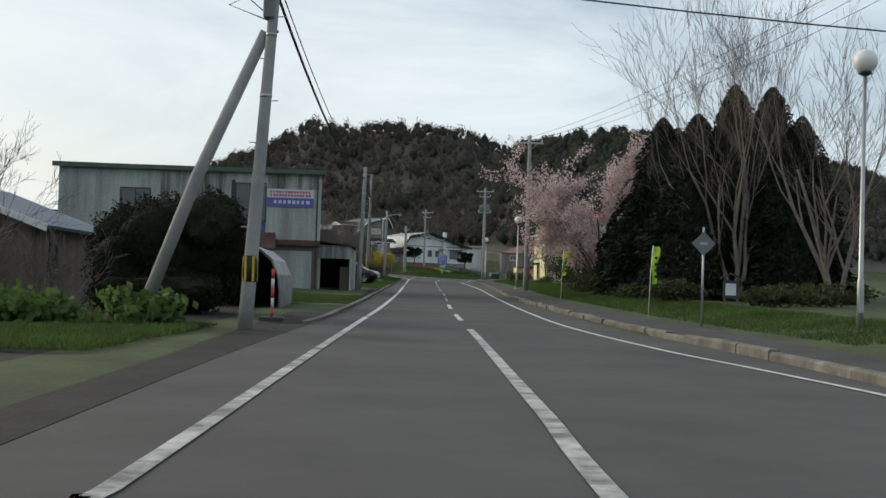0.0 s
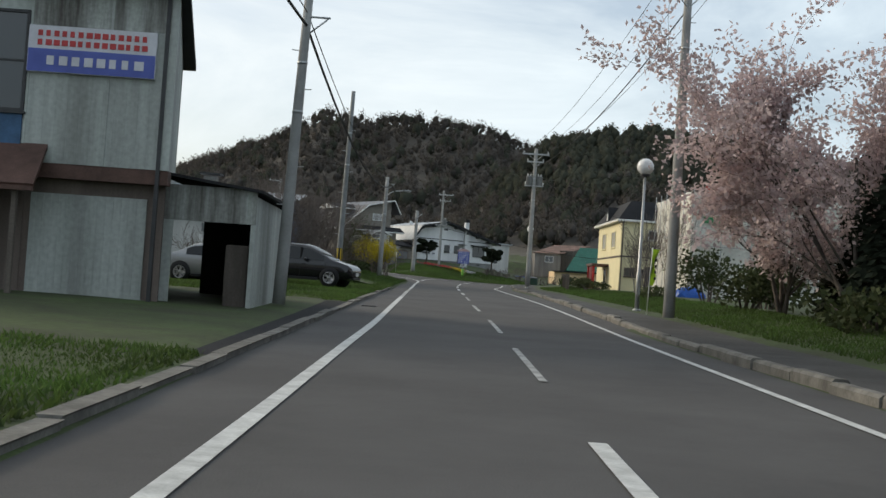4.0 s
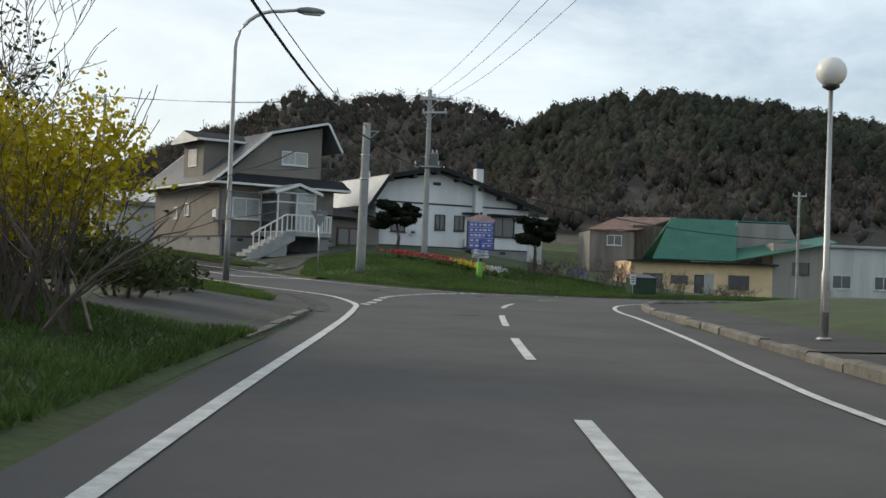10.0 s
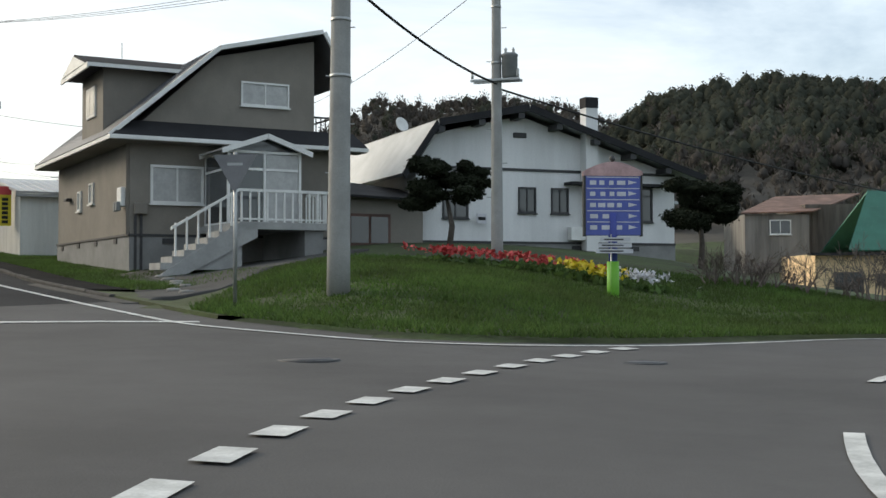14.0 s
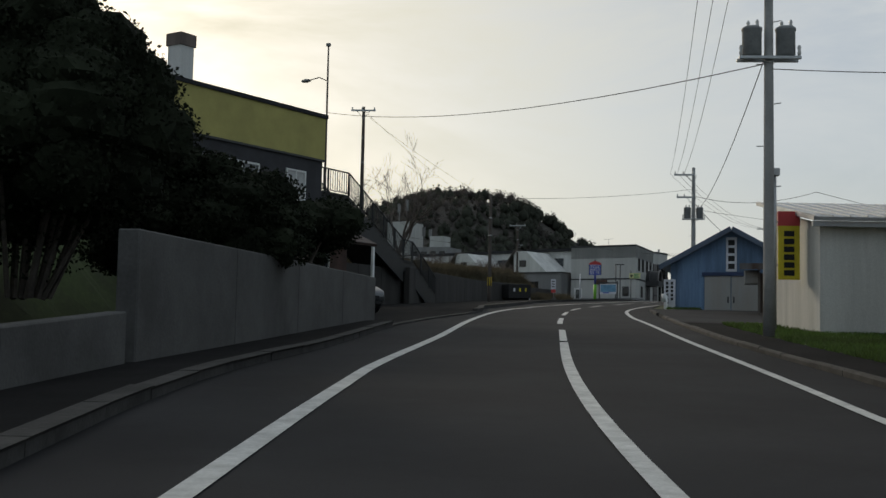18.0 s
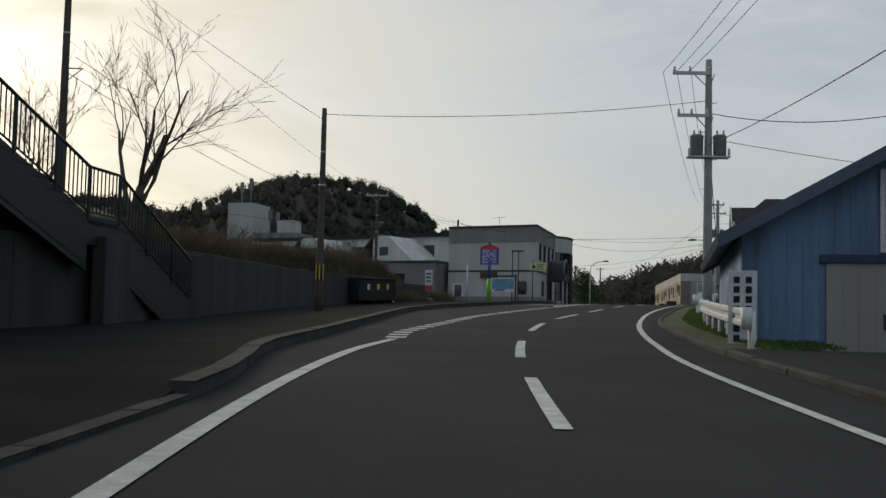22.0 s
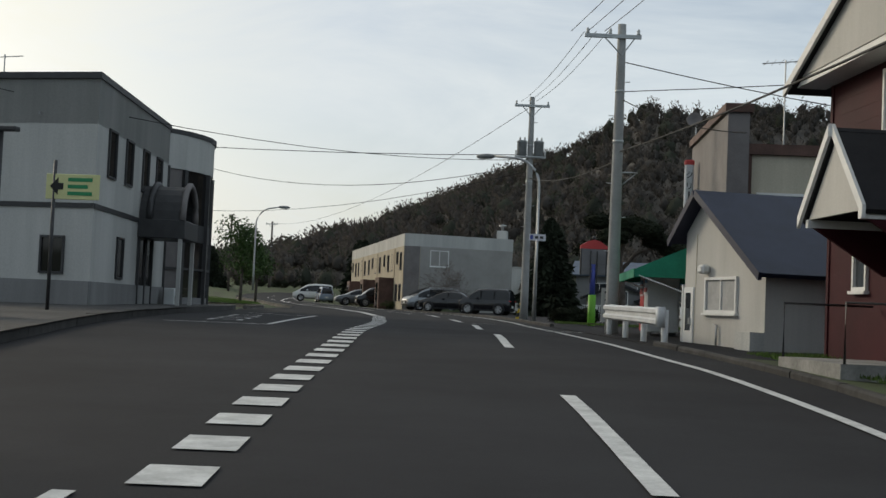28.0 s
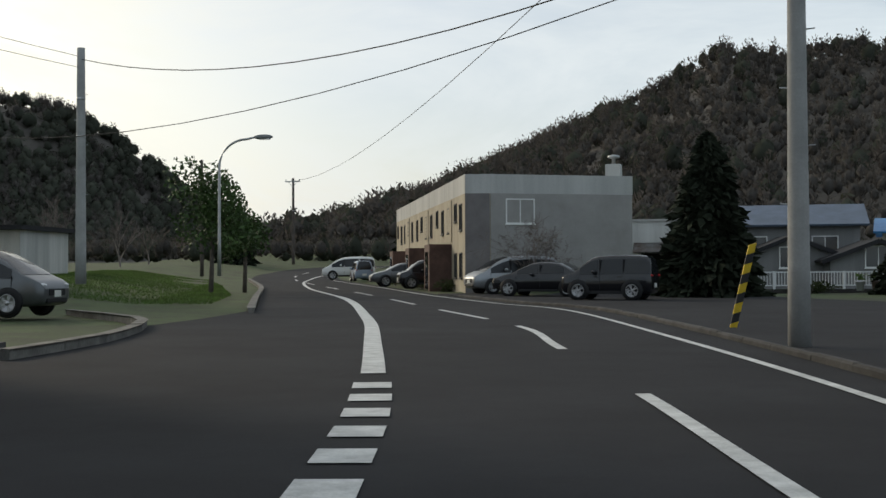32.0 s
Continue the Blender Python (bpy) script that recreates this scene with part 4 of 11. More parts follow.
def utility_pole(x, y, z0, top, label, lean=0.0, lean_y=0.0, r0=0.16, r1=0.10, material=POLE, arms=(), transformers=(), band=False, arm_turn=0.0, lower_arm=None, steps=True, group="utility poles"):
    """arms: heights above ground with their half lengths; transformers: height and number."""
    root = thing("utility_pole", x, y, z0 - 0.1, 0, label, "utility pole", group)
    h = top - z0 + 0.1
    n = 7
    tube("pole", [(lean * i / n, lean_y * i / n, h * i / n) for i in range(n + 1)], [r0 + (r1 - r0) * i / n for i in range(n + 1)], material, root, sides=14)
    lx = lambda z: (lean * z / h, lean_y * z / h)
    c, s = math.cos(radians(arm_turn)), math.sin(radians(arm_turn))
    for az, half, off in arms:
        ox, oy = lx(az)
        m = Matrix.Translation((ox, oy, az)) @ Matrix.Rotation(radians(arm_turn), 4, 'Z')
        part("crossarm", abox(off - half, off + half, -0.16, -0.08, -0.05, 0.05, m=m), STEEL, root, "grey steel crossarm")
        for k in (-0.9, -0.1, 0.9):
            q = m @ Vector((off + half * k, -0.12, 0.05))
            lathe("insulator", [(0.03, 0), (0.055, 0.03), (0.03, 0.07), (0.05, 0.11), (0.02, 0.16)], INSULATOR, root, sides=8, loc=q)
        for k in (-1, 1):
            a = m @ Vector((off * 0.3 + k * half * 0.55, -0.12, -0.02))
            b = m @ Vector((0, -0.1, -0.5))
            tube("brace", [a, b], 0.018, STEEL, root, sides=5)
    for tz, num in transformers:
        ox, oy = lx(tz)
        m = Matrix.Translation((ox, oy, tz)) @ Matrix.Rotation(radians(arm_turn), 4, 'Z')
        part("platform_arm", abox(-0.66, 0.66, -0.2, -0.1, -0.53, -0.47, m=m), STEEL, root, "steel arm under the transformers")
        part("platform_arm", abox(-0.66, 0.66, 0.1, 0.2, -0.53, -0.47, m=m), STEEL, root)
        for k in ((-1, 1) if num == 2 else (1,)):
            q = m @ Vector((0.36 * k, 0, -0.45))
            can = lathe("transformer", [(0.18, 0), (0.21, 0.04), (0.21, 0.55), (0.225, 0.57), (0.225, 0.62), (0.16, 0.66)], TRANSFORMER, root, "grey drum transformer", 14, q)
            for j in (-0.1, 0.1):
                lathe("bushing", [(0.03, 0), (0.05, 0.04), (0.03, 0.08), (0.045, 0.12), (0.015, 0.18)], INSULATOR, can, sides=8, loc=q + Vector((j, 0.05, 0.64)))
        for k in (-0.62, 0.62):
            q = m @ Vector((k, -0.15, -0.45))
            lathe("fuse", [(0.03, 0), (0.045, 0.05), (0.03, 0.1), (0.045, 0.16), (0.02, 0.22)], INSULATOR, root, sides=8, loc=q)
    if lower_arm:
        ox, oy = lx(lower_arm)
        m = Matrix.Translation((ox, oy, lower_arm)) @ Matrix.Rotation(radians(arm_turn), 4, 'Z')
        tube("bracket", [m @ Vector((0, 0, 0)), m @ Vector((0.55, 0, 0.0))], 0.025, STEEL, root, sides=6)
        tube("bracket", [m @ Vector((0, 0, -0.45)), m @ Vector((0.5, 0, -0.02))], 0.02, STEEL, root, sides=6)
    if steps:
        for i in range(int((h - 2.4) / 0.9)):
            z = 2.3 + 0.9 * i
            ox, oy = lx(z)
            k = 1 if i % 2 else -1
            tube("step_bolt", [(ox + k * 0.1, oy, z), (ox + k * 0.27, oy, z + 0.01)], 0.012, STEEL, root, sides=5)
    for z in (h * 0.62, h * 0.78):
        ox, oy = lx(z)
        r = r0 + (r1 - r0) * z / h + 0.008
        lathe("clamp", [(r, 0), (r, 0.07)], STEEL, root, sides=14, loc=(ox, oy, z))
    if band:
        v = []
        r = r0 - 0.004
        lathe("warning_band", [(r + 0.004, 0), (r + 0.004, 0.55)], BLACK_PAINT, root, "black and yellow striped warning band", 16, (lx(1.4)[0], 0, 1.15))
        for k in range(6):
            a = 2 * math.pi * k / 6
            bm = abox(-0.025, 0.025, -0.004, 0.004, 0, 0.53, m=Matrix.Translation((lx(1.4)[0] + (r + 0.006) * math.cos(a), (r + 0.006) * math.sin(a), 1.16)) @ Matrix.Rotation(a + math.pi / 2, 4, 'Z'))
            part("stripe", bm, YELLOW, root)
    return root


def wire(a, b, sag, r=0.016, label="thin black overhead cable between two poles", name="overhead_cable", n=14):
    a, b = Vector(a), Vector(b)
    pts = []
    for i in range(n + 1):
        t = i / n
        p = a.lerp(b, t)
        p.z -= sag * 4 * t * (1 - t)
        pts.append(p)
    ob = tube(name, pts, r, CABLE, None, sides=5)
    return tagged(ob, label, "cable", "overhead cables")


P1 = utility_pole(-3.41, 25.87, 0.12, 8.2, "grey concrete utility pole with a striped band and leaning prop", lean=0.45, band=True)
tube("prop", [(-2.5, 0.9, 0.0), (-1.2, 0.55, 3.4), (0.22, 0.12, 6.5)], [0.15, 0.14, 0.12], POLE, P1, "leaning concrete prop pole", 12)
tube("tie_bracket", [(0.1, 0.1, 6.35), (0.5, 0.0, 6.5)], 0.03, STEEL, P1, sides=6)
part("junction_box", abox(0.18, 0.42, -0.2, 0.05, 6.75, 7.2, bevel=0.02), TRANSFORMER, P1, "grey cable junction box")
for k in range(3):
    tube("cable_loop", [(0.35, 0, 7.9 - 0.2 * k), (0.05 - 0.3 * k, -0.1, 7.5 - 0.25 * k), (0.3, -0.05, 6.9 - 0.1 * k)], 0.015, CABLE, P1, sides=5)
utility_pole(-2.85, 71.1, 0.9, 7.95, "slim grey concrete utility pole beside the verge", lean=0.2, r0=0.15, lower_arm=6.7)
utility_pole(-3.2, 95.4, 1.2, 9.6, "grey slender pole with a striped band", lean=0.15, r0=0.13, r1=0.085, material=TRANSFORMER, band=True)
utility_pole(-2.47, 127.0, 2.0, 8.7, "leaning grey concrete pole by the forsythia", lean=0.12, r0=0.17, r1=0.12, lower_arm=6.35)
utility_pole(-10.7, 138.9, 2.4, 11.2, "dark wooden pole behind the thicket", r0=0.13, r1=0.09, material=DARK_POLE, lower_arm=8.3, steps=False)
utility_pole(7.95, 128.75, 1.95, 11.6, "concrete pole with two drum transformers and crossarms", r0=0.18, r1=0.12, arms=((9.35, 0.95, 0.0), (8.8, 0.6, 0.0)), transformers=((7.6, 2),), arm_turn=-3)
utility_pole(7.6, 78.0, 1.1, 11.0, "grey concrete pole beside the cherry tree", r0=0.17, r1=0.11, arms=((9.5, 0.85, 0.0),))
utility_pole(-0.49, 173.0, 2.85, 9.3, "thick grey concrete pole on the tulip bank", r0=0.22, r1=0.17, lean=0.06, lower_arm=6.2)
utility_pole(2.4, 182.8, 3.1, 12.4, "tall concrete pole with crossarms and a transformer", r0=0.17, r1=0.11, arms=((8.9, 0.85, 0.35), (8.2, 0.65, 0.3)), transformers=((5.9, 1),), arm_turn=-15)
utility_pole(-18.25, 198.4, 4.3, 13.7, "tall grey pole with twin transformers by the white shed", r0=0.125, r1=0.085, arms=((9.2, 0.8, -0.75),), transformers=((6.5, 2),), arm_turn=30)
utility_pole(-37.35, 241.4, 6.6, 14.7, "grey pole with side crossarms and twin transformers", r0=0.16, r1=0.1, arms=((7.75, 0.6, -0.55), (6.4, 0.5, -0.5)), transformers=((5.6, 2),), arm_turn=25)
utility_pole(-49.35, 237.8, 6.5, 13.3, "dark slender pole with a striped band at the bank", r0=0.13, r1=0.08, material=DARK_POLE, band=True, steps=False)
utility_pole(-50.75, 294.8, 8.35, 16.6, "tall grey concrete pole at the shop corner", r0=0.18, r1=0.11, arms=((8.0, 0.75, -0.25),), arm_turn=12, lower_arm=4.4)
utility_pole(-55.68, 314.1, 8.5, 18.1, "grey concrete pole with crossarm and drum transformer", r0=0.18, r1=0.11, arms=((9.3, 0.75, 0.0),), transformers=((7.6, 2),), arm_turn=12)
utility_pole(-54.5, 231.2, 9.2, 18.2, "dark pole with a curved crossarm on the terrace", r0=0.14, r1=0.09, material=DARK_POLE, arms=((8.85, 0.75, 0.0),), arm_turn=30, lower_arm=4.6, steps=False)
utility_pole(-73.4, 282.6, 8.8, 16.5, "dark pole with a double crossarm behind the bank", r0=0.14, r1=0.09, material=DARK_POLE, arms=((7.6, 0.85, 0.0),), arm_turn=20, lower_arm=5.6, steps=False)
utility_pole(-79.85, 333.6, 9.4, 17.8, "plain grey concrete pole beyond the forecourt", r0=0.2, r1=0.14)
utility_pole(-84.0, 352.0, 9.6, 15.5, "thin dark pole on the grass", r0=0.1, r1=0.07, material=DARK_POLE, steps=False)
utility_pole(-92.0, 338.0, 9.6, 17.0, "dark wooden pole with a transformer platform", r0=0.14, r1=0.1, material=DARK_POLE, transformers=((4.6, 2),), arms=((7.0, 0.8, 0.0),), steps=False)
utility_pole(-96.0, 395.0, 10.5, 18.0, "distant pole with a crossarm", r0=0.14, r1=0.1, material=DARK_POLE, arms=((7.3, 0.7, 0.0),), steps=False)
utility_pole(31.6, 213.0, 1.7, 10.3, "slim pole with a short double crossarm by the green-roofed house", r0=0.13, r1=0.09, arms=((8.4, 0.55, 0.0),), steps=False)
utility_pole(-9.0, 215.0, 4.2, 12.5, "pole behind the grey house", r0=0.13, r1=0.09, arms=((7.9, 0.8, 0.0),), steps=False)


def globe_lamp(x, y, z0, top, label):
    root = thing("street_lamp", x, y, z0 - 0.05, 0, label, "street lamp", "globe street lamps")
    h = top - z0
    tube("post", [(0, 0, 0), (0, 0, 1.2), (0, 0, 1.25), (0, 0, h - 0.15)], [0.075, 0.075, 0.055, 0.04], STEEL, root, sides=12)
    lathe("base_plate", [(0.14, 0), (0.14, 0.04), (0.09, 0.06)], STEEL, root, sides=12)
    part("cover", abox(-0.05, 0.05, -0.09, -0.06, 0.5, 0.9), STEEL, root)
    lathe("collar", [(0.06, 0), (0.15, 0.05), (0.15, 0.09), (0.11, 0.1)], DARK_STEEL, root, sides=14, loc=(0, 0, h - 0.15))
    bm = bmesh.new()
    bmesh.ops.create_uvsphere(bm, u_segments=22, v_segments=14, radius=0.27)
    bmesh.ops.translate(bm, verts=bm.verts[:], vec=(0, 0, h + 0.18))
    g = part("globe", bm, GLOBE, root, "white frosted globe")
    g.data.polygons.foreach_set("use_smooth", [True] * len(g.data.polygons))
    return root


globe_lamp(10.0, 26.6, 0.45, 6.35, "slender steel street lamp with a white globe on the grass")
globe_lamp(7.35, 81.8, 1.15, 5.6, "slender steel street lamp with a white globe near the cherry tree")
globe_lamp(9.0, 141.2, 1.8, 6.4, "slender steel street lamp with a white globe at the forecourt")


def arc_lamp(x, y, z0, h, reach, turn, label, r=0.07, head=True):
    root = thing("street_lamp", x, y, z0 - 0.05, turn, label, "street lamp", "arched street lamps")
    pts = [(0, 0, 0), (0, 0, 1.3), (0, 0, h - 1.2)]
    rad = [r * 1.25, r, r * 0.75]
    for i in range(1, 9):
        a = math.pi / 2 * i / 8
        pts.append((1.2 * (1 - math.cos(a)), 0, h - 1.2 + 1.1 * math.sin(a)))
        rad.append(r * 0.7)
    pts.append((reach, 0, h - 0.02))
    rad.append(r * 0.6)
    tube("post", pts, rad, STEEL, root, sides=12)
    bm = bmesh.new()
    bmesh.ops.create_uvsphere(bm, u_segments=14, v_segments=8, radius=1.0, matrix=Matrix.Translation((reach + 0.3, 0, h - 0.03)) @ Matrix.Diagonal((0.42, 0.15, 0.11, 1)))
    hd = part("lamp_head", bm, TRANSFORMER, root, "grey oval lamp head")
    part("lens", abox(reach + 0.1, reach + 0.6, -0.1, 0.1, h - 0.13, h - 0.09, bevel=0.02), GLOBE, hd)
    return root


arc_lamp(-3.3, 152.8, 2.4, 7.5, 1.7, 12, "arched steel street lamp at the junction")
arc_lamp(-77.9, 341.0, 9.6, 5.75, 1.6, 5, "arched steel street lamp on the grass")
arc_lamp(-54.6, 309.0, 8.5, 6.5, 2.0, 165, "arched steel street lamp with a route sign")
sl = thing("street_lamp", -45.6, 216.8, 9.6, 0, "tall thin lamp post on the terrace steps", "street lamp")
tube("post", [(0, 0, 0), (0, 0, 8.2)], [0.06, 0.04], DARK_POLE, sl)
tube("arm", [(0, 0, 6.5), (-0.6, 0.1, 6.75), (-1.3, 0.2, 6.7)], 0.025, DARK_POLE, sl, sides=6)
bm = bmesh.new()
bmesh.ops.create_uvsphere(bm, u_segments=12, v_segments=8, radius=1.0, matrix=Matrix.Translation((-1.5, 0.22, 6.7)) @ Matrix.Diagonal((0.3, 0.12, 0.09, 1)))
part("lamp_head", bm, TRANSFORMER, sl)
part("top_lamp", abox(-0.1, 0.1, -0.08, 0.08, 8.15, 8.3, bevel=0.02), TRANSFORMER, sl)

# cables
wire((-3.0, -40, 7.4), (-2.98, 25.8, 7.4), 1.0, 0.03)
wire((-2.96, 25.9, 7.3), (-2.66, 71.1, 7.3), 0.85, 0.034)
wire((-2.96, 25.9, 7.6), (-2.66, 71.1, 7.6), 0.7, 0.014)
wire((-2.66, 71.1, 7.3), (-2.0, 127.0, 8.15), 1.3, 0.034)
wire((-2.66, 71.1, 7.6), (-2.2, 127.0, 8.5), 0.9, 0.014)
wire((-2.0, 127.0, 8.1), (-0.2, 173.0, 8.55), 0.8, 0.034)
wire((-2.2, 127.0, 8.5), (-0.4, 173.0, 9.1), 0.6, 0.014)
wire((-0.3, 173.0, 8.6), (2.4, 182.7, 8.3), 0.2, 0.03)
wire((2.4, 182.8, 8.2), (31.6, 213.0, 6.6), 0.8, 0.03)
wire((-2.9, 26.0, 8.05), (40, 34, 8.6), 0.7, 0.02)
wire((-2.95, 25.9, 7.9), (-22, 4, 8.2), 0.6, 0.02)
for k in (-0.8, 0.0, 0.8):
    wire((7.6 + k, 78.0, 10.65), (7.95 + k, 128.7, 11.45), 0.8, 0.009)
    wire((7.6 + k, 78.0, 10.65), (15.0 + k, 20.0, 11.0), 1.0, 0.009)
    wire((7.95 + k, 128.7, 11.45), (2.75 + k, 182.7, 12.1), 0.9, 0.009)
    wire((2.75 + k, 182.8, 12.1), (-18.7 + k * 0.8, 198.4, 13.6), 0.4, 0.009)
wire((7.95, 128.7, 10.3), (7.6, 78.0, 10.0), 0.8, 0.022)
wire((7.95, 128.7, 9.9), (-10.6, 138.9, 10.7), 0.4, 0.014)
wire((7.95, 128.7, 9.8), (15.5, 131.5, 7.0), 0.3, 0.012)
wire((2.4, 182.8, 11.2), (-9.0, 215.0, 12.2), 0.5, 0.01)
for k in (-1.2, -0.75, -0.3):
    wire((-18.35 + k, 198.2, 13.6), (-37.6 + k, 241.3, 14.4), 0.7, 0.009)
    wire((-37.6 + k, 241.3, 14.4), (-50.9 + k, 294.7, 16.4), 0.8, 0.009)
    wire((-50.9 + k * 0.7, 294.7, 16.4), (-55.3 + k * 0.7, 314.0, 17.9), 0.2, 0.009)
wire((-18.35, 198.4, 10.2), (-37.35, 241.4, 12.0), 0.7, 0.012)
wire((-37.35, 241.4, 12.6), (-50.7, 294.8, 13.2), 0.8, 0.02)
wire((-50.7, 294.8, 13.0), (-55.7, 314.1, 14.6), 0.3, 0.02)
wire((-37.35, 241.4, 13.4), (-49.3, 237.8, 13.1), 0.25, 0.01)
wire((-18.35, 198.4, 10.1), (-45.6, 216.8, 14.6), 0.6, 0.012)
wire((-18.35, 198.4, 12.9), (-60, 186.0, 15.5), 0.7, 0.012)
wire((-18.35, 198.4, 10.0), (-5.0, 196.0, 8.6), 0.3, 0.01)
wire((-37.35, 241.4, 13.0), (-29.0, 238.0, 12.4), 0.5, 0.014)
wire((-29.0, 238.0, 12.4), (-14.0, 246.0, 9.4), 0.4, 0.014)
wire((-37.35, 241.4, 12.2), (-20.0, 250.0, 10.6), 0.4, 0.01)
wire((-49.35, 237.8, 12.9), (-54.5, 231.2, 17.8), 0.2, 0.008)
for k in (0.0, 0.4):
    wire((-54.5 + k, 231.2, 13.6 + k), (-73.4 + k, 282.6, 14.0 + k * 2), 0.8, 0.012)
    wire((-73.4, 282.6, 16.3 - k), (-79.9, 333.6, 17.5 - k), 0.7, 0.01)
wire((-54.5, 231.2, 18.0), (-73.4, 282.6, 16.4), 0.9, 0.008)
wire((-55.7, 314.1, 15.2), (-79.85, 333.6, 17.4), 1.2, 0.016)
wire((-55.7, 314.1, 14.9), (-92.0, 338.0, 16.2), 1.8, 0.012)
wire((-55.7, 314.1, 15.6), (-110.0, 300.0, 19.0), 1.6, 0.016)
wire((-55.7, 314.1, 15.4), (-73.4, 282.6, 15.6), 1.3, 0.012)
wire((-55.7, 314.1, 17.7), (-96.0, 395.0, 17.8), 1.6, 0.012)
wire((-50.7, 294.8, 14.6), (-47.6, 291.2, 13.2), 0.2, 0.014)
wire((-50.7, 294.8, 14.8), (-20.0, 285.0, 16.5), 0.6, 0.012)
wire((-50.7, 294.8, 15.6), (-30.0, 300.0, 14.0), 0.6, 0.014)

# ---- trees and plants ----
def branches(rnd, segs, p, d, ln, r, depth, spread, up, kids, min_r):
    """Grows a limb and its boughs; segs gathers (points, radii)."""
    n = 4
    pts, rad = [p.copy()], [r]
    q, dd = p.copy(), d.copy()
    for i in range(n):
        dd = (dd + Vector((rnd.gauss(0, 0.10), rnd.gauss(0, 0.10), rnd.gauss(0, 0.06) + up))).normalized()
        q = q + dd * (ln / n)
        pts.append(q.copy())
        rad.append(max(min_r, r * (1 - 0.55 * (i + 1) / n)))
    segs.append((pts, rad, depth))
    if depth <= 0:
        return
    for k in range(kids if isinstance(kids, int) else kids[min(depth, len(kids) - 1)]):
        i = rnd.randint(1, n)
        a = rnd.uniform(0, 2 * math.pi)
        t = (pts[i] - pts[i - 1]).normalized()
        u = t.orthogonal().normalized()
        v = t.cross(u)
        s = rnd.uniform(spread * 0.6, spread * 1.2)
        nd = (t * math.cos(s) + (u * math.cos(a) + v * math.sin(a)) * math.sin(s)).normalized()
        branches(rnd, segs, pts[i], nd, ln * rnd.uniform(0.55, 0.8), rad[i] * 0.6, depth - 1, spread, up, kids, min_r)


def leaf_mesh(name, centres, size, rnd, material, parent, label="", flat=0.0, stretch=1.0):
    """Many small three-cornered leaves, each an island."""
    c = np.asarray(centres, float)
    n = len(c)
    g = np.random.RandomState(rnd.randint(0, 10 ** 6))
    a = g.normal(size=(n, 3))
    a[:, 2] *= 1 - flat
    a /= np.linalg.norm(a, axis=1)[:, None] + 1e-9
    b = np.cross(a, g.normal(size=(n, 3)))
    b /= np.linalg.norm(b, axis=1)[:, None] + 1e-9
    s = size * g.uniform(0.6, 1.4, n)[:, None]
    v = np.stack([c - a * s * stretch, c + b * s * 0.6, c + a * s * stretch, c - b * s * 0.6], 1).reshape(-1, 3)
    return raw(name, v, 4, material, parent, label)


def tree_mesh(segs, parent, bark, twig, sides=6, thin=0.02):
    v, f, v2, f2 = [], [], [], []
    for pts, rad, depth in segs:
        if rad[0] > thin:
            tube_data(v, f, pts, rad, sides if rad[0] > 0.06 else 4, cap=False)
        else:
            tube_data(v2, f2, pts, rad, 3, cap=False)
    raw("trunk", v, f, bark, parent, smooth=True)
    if v2:
        raw("twig_crown", v2, f2, twig, parent)


def bare_tree(x, y, h, label, seed, stems=1, spread=0.5, depth=5, r=0.16, bark=BARK_PALE, twig=TWIG, up=0.06, kids=(3, 3, 3, 3, 3, 4), first=0.42, z=None, group="bare trees", min_r=0.006, name="tree"):
    rnd = random.Random(seed)
    root = thing(name, x, y, (lz(x, y) if z is None else z) - 0.1, rnd.uniform(0, 360), label, "tree", group)
    segs = []
    for k in range(stems):
        a = 2 * math.pi * k / max(1, stems) + rnd.uniform(-0.4, 0.4)
        t = 0.0 if stems == 1 else rnd.uniform(0.12, 0.3)
        d = Vector((math.cos(a) * t, math.sin(a) * t, 1)).normalized()
        branches(rnd, segs, Vector((0.1 * math.cos(a) * (stems > 1), 0.1 * math.sin(a) * (stems > 1), 0)), d, h * first, r / stems ** 0.4, depth, spread, up, kids, min_r)
    tree_mesh(segs, root, bark, twig)
    return root, segs


